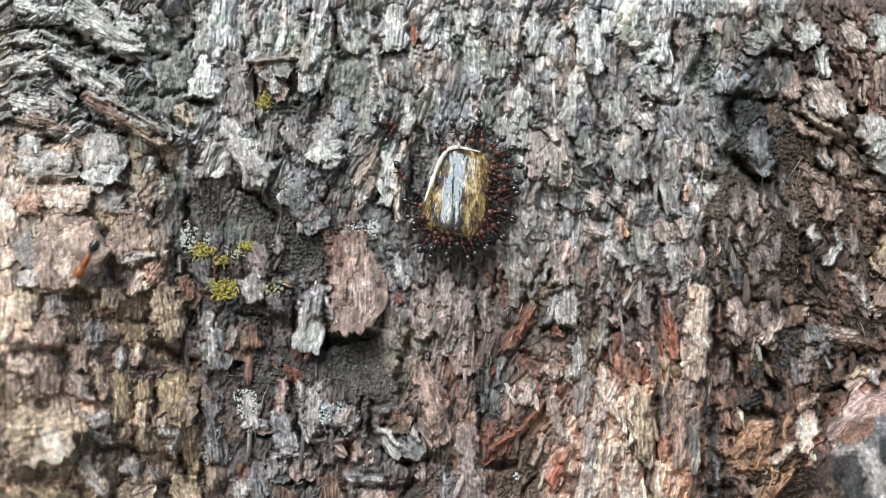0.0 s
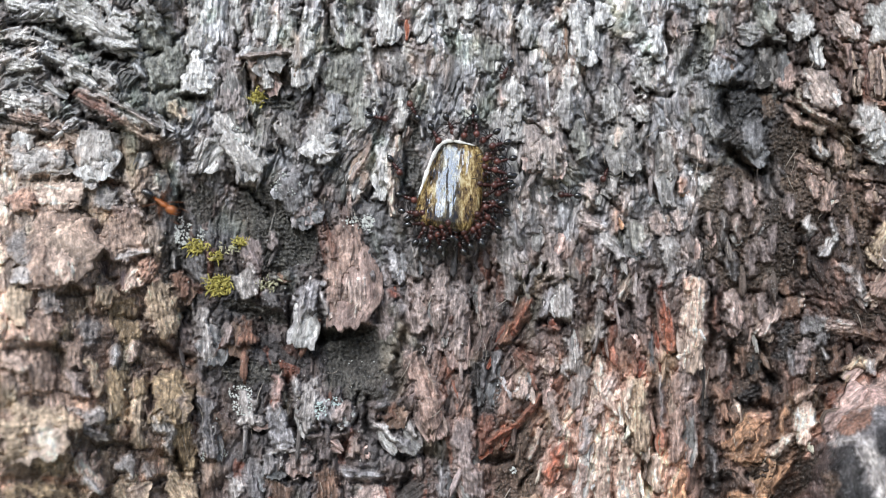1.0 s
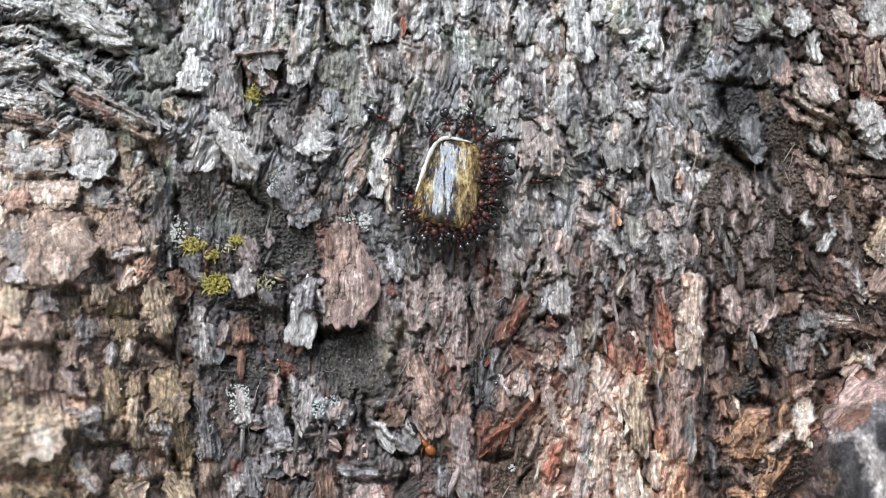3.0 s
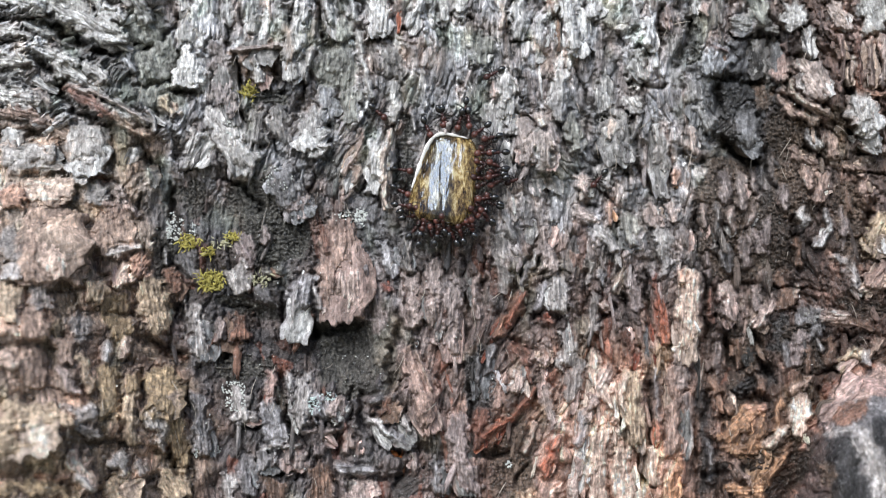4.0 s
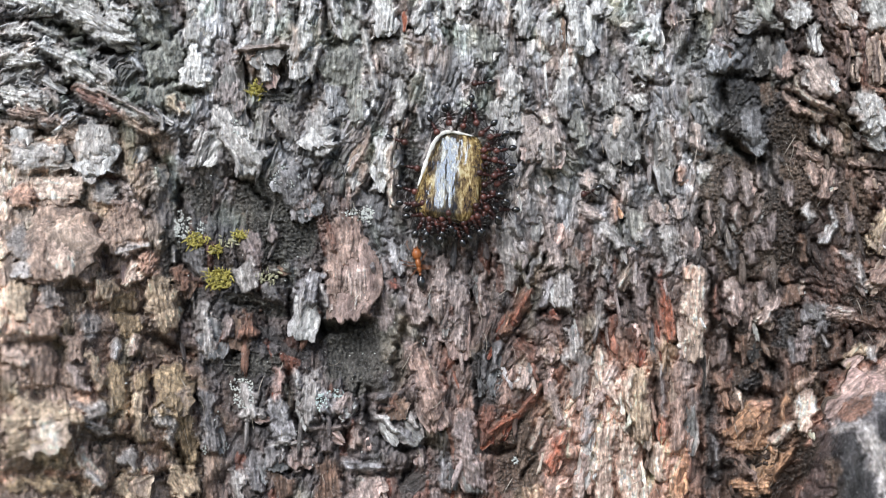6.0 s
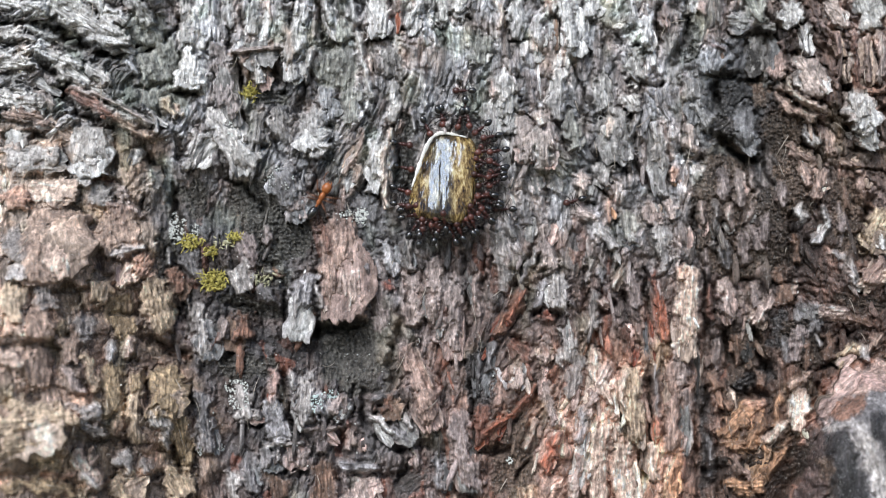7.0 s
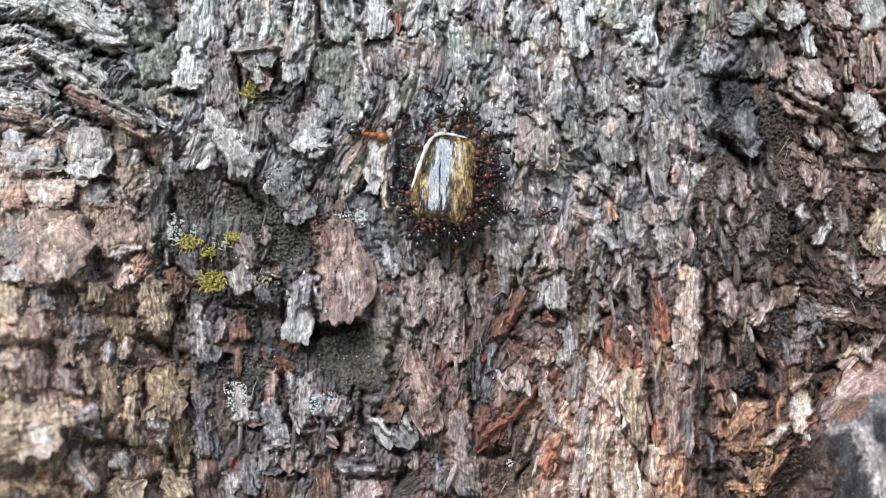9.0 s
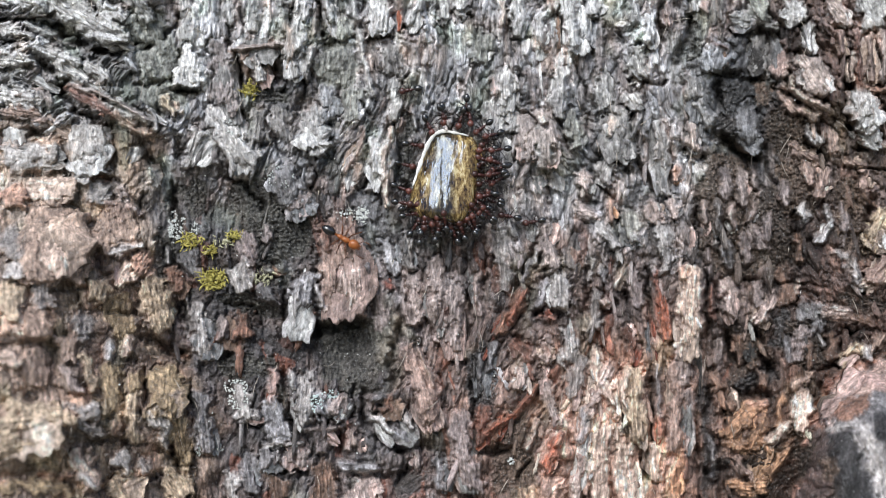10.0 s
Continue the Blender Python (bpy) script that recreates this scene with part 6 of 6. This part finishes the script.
def make_ant(size, front, middle, rear, legs, label, group, slim=1.0):
    """An ant that faces +x with its back towards +z; size is its length in millimetres."""
    k = size * 1e-3 / 5.0
    ant = new("ant")
    tagged(ant, label, "ant", group)
    bm = bmesh.new()
    blob(bm, (1.85 * k, 0, 0.05 * k), (0.70 * k, 0.70 * k * slim, 0.52 * k))
    for s in (-1, 1):
        tube(bm, [(2.3 * k, s * 0.22 * k, 0), (2.62 * k, s * 0.2 * k, -0.05 * k), (2.75 * k, s * 0.04 * k, -0.08 * k)], [0.11 * k, 0.09 * k, 0.03 * k])
    head = part("head", bm, front, ant)
    for s in (-1, 1):
        bm = bmesh.new()
        blob(bm, (1.95 * k, s * 0.5 * k * slim, 0.2 * k), (0.13 * k, 0.08 * k, 0.12 * k), 8, 6)
        part("eye", bm, ANT_BLACK, head, "small black eye")
        bm = bmesh.new()
        tube(bm, [(2.2 * k, s * 0.3 * k, 0.15 * k), (2.65 * k, s * 0.85 * k, 0.45 * k), (3.3 * k, s * 0.95 * k, 0.1 * k), (3.7 * k, s * 0.8 * k, -0.1 * k)],
             [0.06 * k, 0.05 * k, 0.06 * k, 0.05 * k])
        part("antenna", bm, legs, head)
    bm = bmesh.new()
    blob(bm, (0.75 * k, 0, 0.1 * k), (0.62 * k, 0.42 * k * slim, 0.40 * k))
    blob(bm, (0.05 * k, 0, 0.05 * k), (0.50 * k, 0.33 * k * slim, 0.33 * k))
    part("thorax", bm, middle, ant)
    bm = bmesh.new()
    blob(bm, (-0.58 * k, 0, 0.05 * k), (0.18 * k, 0.17 * k, 0.24 * k), 8, 6)
    part("petiole", bm, middle, ant)
    bm = bmesh.new()
    vs = blob(bm, (-1.55 * k, 0, 0.18 * k), (0.92 * k, 0.68 * k * slim, 0.60 * k))
    for vert in vs:
        t = (vert.co.x / k + 1.55) / 0.95
        if t < 0:
            vert.co.y *= 1 - 0.45 * t * t
    part("gaster", bm, rear, ant, "shiny dark abdomen")
    for s in (-1, 1):
        for j, (x0, dx) in enumerate(((0.85, 1.0), (0.45, 0.05), (0.1, -1.15))):
            bm = bmesh.new()
            reach = (1.5, 1.7, 1.9)[j]
            tube(bm, [(x0 * k, s * 0.25 * k, -0.1 * k), ((x0 + 0.35 * dx) * k, s * 0.62 * reach * k, 0.55 * k),
                      ((x0 + 0.8 * dx) * k, s * 1.0 * reach * k, -0.35 * k), ((x0 + 1.1 * dx) * k, s * 1.22 * reach * k, -0.75 * k)],
                 [0.11 * k, 0.10 * k, 0.07 * k, 0.05 * k])
            part("leg", bm, legs, ant)
    return ant


def ant_pose(u, v, heading, lift=0.75, pitch=0.0):
    """heading: degrees in the bark's face, 0 to the right, 90 up."""
    p = spot(u, v, lift)
    a = radians(heading)
    x = Vector((math.cos(a), 0, math.sin(a)))
    z = Vector((0, -1, 0))
    y = z.cross(x)
    m = Matrix((x, y, z)).transposed().to_4x4() @ pose(0, 0, 0, 0, pitch, 0)
    m.translation = p
    return m


small_ant = make_ant(4.3, ANT_RED, ANT_BROWN, ANT_BLACK, ANT_LEG, "small ant with red head and black abdomen feeding at honey", "ants at the honey")
ant_stock = [small_ant]
ant_jitter = random.Random(4)
feeding = []


def feeder(u, v, heading, lift=1.0, pitch=0.0):
    """An ant whose head is at (u, v)."""
    heading += ant_jitter.uniform(-24, 24)
    u += ant_jitter.uniform(-3, 3)
    v += ant_jitter.uniform(-3, 3)
    pitch += ant_jitter.uniform(-8, 14)
    if v > 366:
        lift, pitch, v = lift + 2.0, pitch - 16, v - 6
    elif u > 826:
        lift, pitch, u = lift + 1.0, pitch - 10, u - 5
    a = radians(heading)
    m = ant_pose(u - 16 * math.cos(a), v + 16 * math.sin(a), heading, lift, pitch)
    if ant_stock:
        ant = ant_stock.pop()
        ant.matrix_basis = m
    else:
        ant = copy_thing(small_ant, m)
    feeding.append(ant)
    return ant


# round the rim, from the upper end clockwise
feeder(763, 243, -52)
feeder(808, 228, -86)
feeder(835, 227, -99)
feeder(846, 243, -128, 1.2)
feeder(851, 263, -165)
feeder(846, 284, 168, 1.3)
feeder(849, 300, 188)
feeder(842, 316, 172, 1.4)
feeder(846, 333, 184)
feeder(839, 347, 163, 1.3)
feeder(841, 361, 152)
feeder(831, 374, 150, 1.4)
feeder(824, 386, 130)
feeder(812, 390, 122, 1.5)
feeder(803, 399, 108)
feeder(791, 397, 97, 1.4)
feeder(780, 402, 90)
feeder(769, 399, 80, 1.5)
feeder(757, 402, 66)
feeder(746, 397, 55, 1.3)
feeder(738, 387, 34)
feeder(733, 374, 20, 1.2)
feeder(722, 346, -12)
# the second rank
feeder(862, 318, 196, 1.7)
feeder(866, 345, 168, 1.7)
feeder(852, 378, 146, 1.6)
feeder(834, 398, 122, 1.6)
feeder(811, 411, 102, 1.6)
feeder(772, 413, 84, 1.5)
feeder(748, 413, 58, 1.4)
feeder(868, 293, 172, 1.6)
feeder(868, 272, 200, 1.3)
feeder(822, 212, -70, 1.2)

# late comers behind the others
feeder(857, 252, -150, 1.2)
feeder(872, 306, 178, 1.2)
feeder(870, 330, 190, 1.4)
feeder(862, 360, 160, 1.4)
feeder(846, 356, 170, 1.8)
feeder(842, 388, 135, 1.4)
feeder(822, 402, 112, 1.4)
feeder(796, 412, 95, 1.4)
feeder(784, 388, 92, 1.9)
feeder(760, 412, 74, 1.3)
feeder(738, 402, 48, 1.2)
feeder(726, 372, 5, 1.0)
feeder(790, 222, -80, 1.0)
feeder(848, 272, 172, 1.6)

comer_top, comer_right, comer_far, wanderer, comer_left, comer_late = [
    tagged(copy_thing(small_ant, pose(0, 0, 0)), "small ant with red head and black abdomen walking on the bark") for _ in range(6)]

runner = make_ant(7.5, ANT_ORANGE, ANT_ORANGE, ANT_BLACK, ANT_AMBER_LEG, "larger orange ant with a shiny black abdomen running over the bark", "running ant", slim=0.85)

# ---- lichen, moss and loose fibres ----


def lichen(u, v, ru, rv, count, mat, label, seed):
    """A crust of small rounded lobes."""
    rs = np.random.RandomState(seed)
    c = spot(u, v)
    bm = bmesh.new()
    for _ in range(round(count * 3.0)):
        a, r = rs.uniform(0, 2 * math.pi), math.sqrt(rs.uniform(0, 1))
        du, dv = 1.25 * ru * r * math.cos(a), 1.25 * rv * r * math.sin(a)
        p = spot(u + du, v + dv, 0.25) - c
        made = bmesh.ops.create_icosphere(bm, subdivisions=1, radius=1)
        size = rs.uniform(0.7, 2.3) * 1e-4
        for q in made["verts"]:
            q.co *= 1 + 0.35 * noise.noise(q.co * 1.7 + Vector((seed, len(bm.verts), 0)))
        m = Matrix.Translation(p) @ Matrix.Rotation(rs.uniform(0, 6.28), 4, "Y") @ Matrix.Diagonal((size * 1.3, rs.uniform(0.8, 1.6) * 1e-4, size * 0.9, 1))
        bmesh.ops.transform(bm, matrix=m, verts=made["verts"])
    ob = part("lichen_patch", bm, mat)
    ob.location = c
    return tagged(ob, label, "lichen", "lichen on the bark")


def moss(u, v, ru, rv, count, mat, label, seed):
    """A tuft of short, bent shoots."""
    rs = np.random.RandomState(seed)
    c = spot(u, v)
    bm = bmesh.new()
    for _ in range(count):
        a, r = rs.uniform(0, 2 * math.pi), math.sqrt(rs.uniform(0, 1))
        p = spot(u + ru * r * math.cos(a), v + rv * r * math.sin(a), -0.2) - c
        d = Vector((rs.normal(0, 0.6), -1, rs.normal(0.1, 0.6))).normalized()
        e = Vector((rs.normal(0, 0.8), -0.4, rs.normal(0, 0.8))).normalized()
        ln = rs.uniform(0.5, 1.3) * 1e-3
        w = rs.uniform(0.6, 1.5) * 1e-4
        tube(bm, [p, p + d * ln * 0.6, p + d * ln * 0.8 + e * ln * 0.4, p + d * ln * 0.8 + e * ln * 0.8], [w, w * 1.5, w * 1.2, w * 0.3], 5)
    ob = part("moss_tuft", bm, mat)
    ob.location = c
    return tagged(ob, label, "moss", "moss on the bark")


GREY_CRUST = "grey-white crusty lichen growing on the bark"
lichen(322, 412, 22, 16, 46, LICHEN_WHITE, GREY_CRUST, 1)
lichen(306, 408, 8, 24, 16, LICHEN_WHITE, GREY_CRUST, 2)
lichen(620, 386, 28, 9, 34, LICHEN_WHITE, GREY_CRUST, 3)
lichen(638, 388, 9, 14, 20, LICHEN_WHITE, GREY_CRUST, 4)
lichen(415, 690, 18, 10, 34, LICHEN_WHITE, GREY_CRUST, 5)
lichen(420, 714, 16, 14, 26, LICHEN_WHITE, GREY_CRUST, 6)
lichen(490, 320, 22, 18, 22, LICHEN_WHITE, GREY_CRUST, 7)
lichen(582, 704, 12, 6, 20, LICHEN_TEAL, "pale blue-green crusty lichen growing on the bark", 8)
lichen(558, 720, 9, 14, 26, LICHEN_TEAL, "pale blue-green crusty lichen growing on the bark", 9)
lichen(352, 804, 5, 9, 8, LICHEN_WHITE, GREY_CRUST, 10)
lichen(388, 798, 5, 5, 6, LICHEN_WHITE, GREY_CRUST, 11)
lichen(410, 232, 12, 14, 12, LICHEN_WHITE, GREY_CRUST, 12)
lichen(900, 820, 5, 6, 6, LICHEN_WHITE, GREY_CRUST, 13)
GREEN_TUFT = "small yellow-green moss tuft in a bark crack"
moss(442, 168, 12, 11, 70, MOSS, GREEN_TUFT, 1)
moss(338, 434, 15, 13, 90, MOSS, GREEN_TUFT, 2)
moss(376, 502, 22, 18, 190, MOSS, GREEN_TUFT, 3)
moss(412, 426, 12, 8, 45, MOSS, GREEN_TUFT, 4)
moss(372, 450, 12, 6, 40, MOSS, GREEN_TUFT, 5)
moss(462, 498, 20, 10, 40, MOSS_OLD, "dry straw-coloured moss strands on the bark", 6)
moss(394, 436, 16, 6, 24, MOSS_OLD, "dry straw-coloured moss strands on the bark", 7)


def fibre_strands(count):
    """Loose hair-fine bark fibres, in one mesh."""
    rs = np.random.RandomState(21)
    bm = bmesh.new()
    for _ in range(count):
        u, v = rs.uniform(20, 1550), rs.uniform(10, 870)
        a = rs.normal(-90, 30)
        ln = rs.uniform(12, 45)
        pts, bend = [], rs.normal(0, 40)
        p = Vector((u, v))
        for j in range(5):
            pts.append(spot(p.x, p.y, 0.5 + 0.5 * math.sin(j * 0.8)))
            ang = radians(a + bend * j / 4)
            p = p + Vector((math.cos(ang), -math.sin(ang))) * ln / 4
        w = rs.uniform(0.4, 1.0) * 1e-4
        tube(bm, pts, [w * 0.5, w, w, w * 0.8, w * 0.3], 4)
    ob = part("bark_fibres", bm, FIBRE, trunk, "loose pale bark fibres")
    ob["kind"] = "stuff"
    return ob


FIBRE = plain("bark_fibre", (0.40, 0.35, 0.30), 0.8, 0.3)
fibre_strands(120)


def lichen_specks(count):
    """Scattered pin-head lichen, in one mesh."""
    rs = np.random.RandomState(31)
    bm = bmesh.new()
    for _ in range(count):
        u, v = (rs.normal(540, 130), rs.normal(590, 110)) if rs.rand() < 0.6 else (rs.uniform(20, 1550), rs.uniform(10, 870))
        made = bmesh.ops.create_icosphere(bm, subdivisions=1, radius=1)
        k = rs.uniform(0.5, 1.5) * 1e-4
        m = Matrix.Translation(spot(u, v, 0.5)) @ Matrix.Diagonal((k * rs.uniform(0.8, 1.6), k * 2.5, k * rs.uniform(0.8, 1.6), 1))
        bmesh.ops.transform(bm, matrix=m, verts=made["verts"])
    ob = part("lichen_specks", bm, LICHEN_WHITE)
    return tagged(ob, "tiny white lichen specks scattered over the bark", "lichen", kind="stuff")


lichen_specks(110)


def motions():
    # the orange ant that runs over the bark: seconds, place, heading, height
    run = [
        (0, 130, 448, 240, 3.8),
        (0.1, 108, 495, 245, 3.8),
        (0.2, 96, 518, 200, 3.8),
        (0.25, 95, 515, 130, 3.8),
        (0.3, 103, 492, 85, 3.8),
        (0.4, 122, 454, 72, 3.8),
        (0.6, 155, 379, 65, 3.8),
        (0.8, 222, 303, 40, 1.5),
        (0.9, 247, 322, -30, 1.5),
        (1, 267, 353, -35, 1.5),
        (1.1, 345, 356, -5, 1.5),
        (1.2, 435, 351, 0, 1.5),
        (1.4, 526, 331, 8, 1.5),
        (1.5, 592, 327, 0, 1.5),
        (1.6, 650, 336, -40, 1.5),
        (1.7, 637, 398, -100, 1.5),
        (1.8, 608, 461, -105, 1.5),
        (2, 634, 584, -80, 1.5),
        (2.2, 636, 647, -85, 1.5),
        (2.4, 670, 728, -60, 1.5),
        (2.5, 689, 743, -40, 1.5),
        (2.6, 708, 747, -15, 1.5),
        (2.7, 722, 750, -15, 1.5),
        (3, 738, 769, -50, 0),
        (3.3, 738, 795, -110, -2.2),
        (3.7, 734, 813, -170, -2.6),
        (4.1, 712, 816, 150, -2.4),
        (4.2, 699, 812, 140, -1),
        (4.3, 683, 806, 130, 1.5),
        (4.4, 649, 752, 130, 1.5),
        (4.5, 629, 732, 130, 1.5),
        (4.6, 620, 722, 115, 1.5),
        (4.7, 635, 694, 85, 1.5),
        (4.8, 632, 678, 75, 1.5),
        (4.9, 642, 675, 62, 1.5),
        (5, 653, 672, 55, 1.5),
        (5.1, 659, 667, 50, 1.5),
        (5.2, 668, 659, 50, 1.5),
        (5.3, 679, 649, 48, 1.5),
        (5.5, 699, 587, 75, 1.5),
        (5.7, 715, 544, 70, 1.5),
        (6, 730, 484, 100, 1.5),
        (6.3, 681, 437, 150, 1.5),
        (6.55, 598, 420, 165, 1.5),
        (6.7, 554, 407, 120, 1.5),
        (6.8, 541, 390, 95, 1.5),
        (7, 562, 362, 60, 1.5),
        (7.2, 567, 326, 95, 1.5),
        (7.4, 550, 305, 135, 1.5),
        (7.5, 532, 300, 135, 1.5),
        (7.6, 533, 298, 110, 1.5),
        (7.7, 554, 288, 60, 1.5),
        (7.8, 584, 269, 60, 1.5),
        (8, 644, 242, 25, 1.5),
        (8.2, 692, 247, 0, 1.5),
        (8.4, 685, 249, -5, 1.5),
        (8.6, 669, 235, 5, 1.5),
        (8.8, 669, 229, 10, 1.5),
        (9, 648, 241, -10, 1.5),
        (9.2, 622, 290, -45, 1.5),
        (9.35, 589, 319, -80, 1.5),
        (9.5, 559, 347, -92, 1.5),
        (9.65, 564, 375, -65, 1.5),
        (9.8, 577, 406, -45, 1.5),
        (10, 599, 426, -30, 1.5),
    ]
    rows = [(t, ant_pose(u, v, heading, lift)) for t, u, v, heading, lift in run]
    walk(runner, rows)
    for k, leg in enumerate(o for o in runner.children if o.name.startswith("leg")):
        hip = Vector(((0.85, 0.45, 0.1)[k % 3] * 1.5e-3, (-1 if k < 3 else 1) * 0.37e-3, 0))
        swing = []
        for j in range(101):
            a = 16 * math.sin(2 * math.pi * (j * 0.37 + 0.5 * (k % 2)) + (0 if k < 3 else math.pi))
            swing.append((j * 0.1, Matrix.Translation(hip) @ pose(0, 0, 0, 0, 0, a) @ Matrix.Translation(-hip)))
        walk(leg, swing)
    # small ants on their way to the honey
    for ant, way in (
            (comer_top, ((0, 672, 205, 60), (0.6, 696, 190, 30), (1.0, 708, 174, 120), (1.5, 695, 161, 60), (2.0, 738, 175, -15), (2.5, 780, 210, -60), (3.2, 782, 226, -85), (10, 781, 227, -85))),
            (comer_right, ((0, 990, 352, 190), (2.0, 958, 318, 170), (3.2, 925, 316, 185), (4.0, 894, 326, 200), (4.5, 868, 380, 180), (5.5, 868, 378, 178), (7.0, 875, 375, 180), (8.6, 878, 377, 184), (10, 881, 387, 170))),
            (comer_far, ((0, 1052, 300, 250), (4, 1046, 330, 230), (6.4, 1010, 356, 200), (7.5, 990, 372, 190), (8.0, 980, 378, 185), (9.0, 950, 385, 200), (10, 924, 402, 190))),
            (wanderer, ((0, 878, 118, 250), (3, 860, 140, 220), (5.5, 838, 148, 190), (7.0, 803, 165, 180), (7.5, 800, 165, 185), (8.0, 764, 185, 200), (8.6, 752, 172, 120), (9.0, 749, 158, 150), (10, 706, 170, 190))),
            (comer_left, ((0, 692, 300, -60), (2.7, 700, 292, -30), (3.8, 724, 306, -8), (5.0, 728, 306, -10), (10, 729, 303, -14))),
            (comer_late, ((0, 668, 200, 0), (4.5, 684, 216, -50), (5.2, 697, 244, -60), (5.5, 702, 254, -30), (7.0, 725, 262, -10), (7.6, 741, 262, -5), (10, 744, 266, -8)))):
        walk(ant, [(t, ant_pose(u - 18 * math.cos(radians(h)), v + 18 * math.sin(radians(h)), h, 0.95)) for t, u, v, h in way])

    # the feeding ants shift a little on the spot
    sway = random.Random(9)
    for ant in feeding:
        home = ant.matrix_basis.copy()
        steps, t = [], 0.0
        while t < 10.0:
            steps.append((t, home @ pose(sway.uniform(-2e-4, 2.5e-4), sway.uniform(-1.5e-4, 1.5e-4), 0, 0, 0, sway.uniform(-6, 6))))
            t += sway.uniform(0.5, 1.6)
        steps.append((10.0, home))
        walk(ant, steps)


motions()
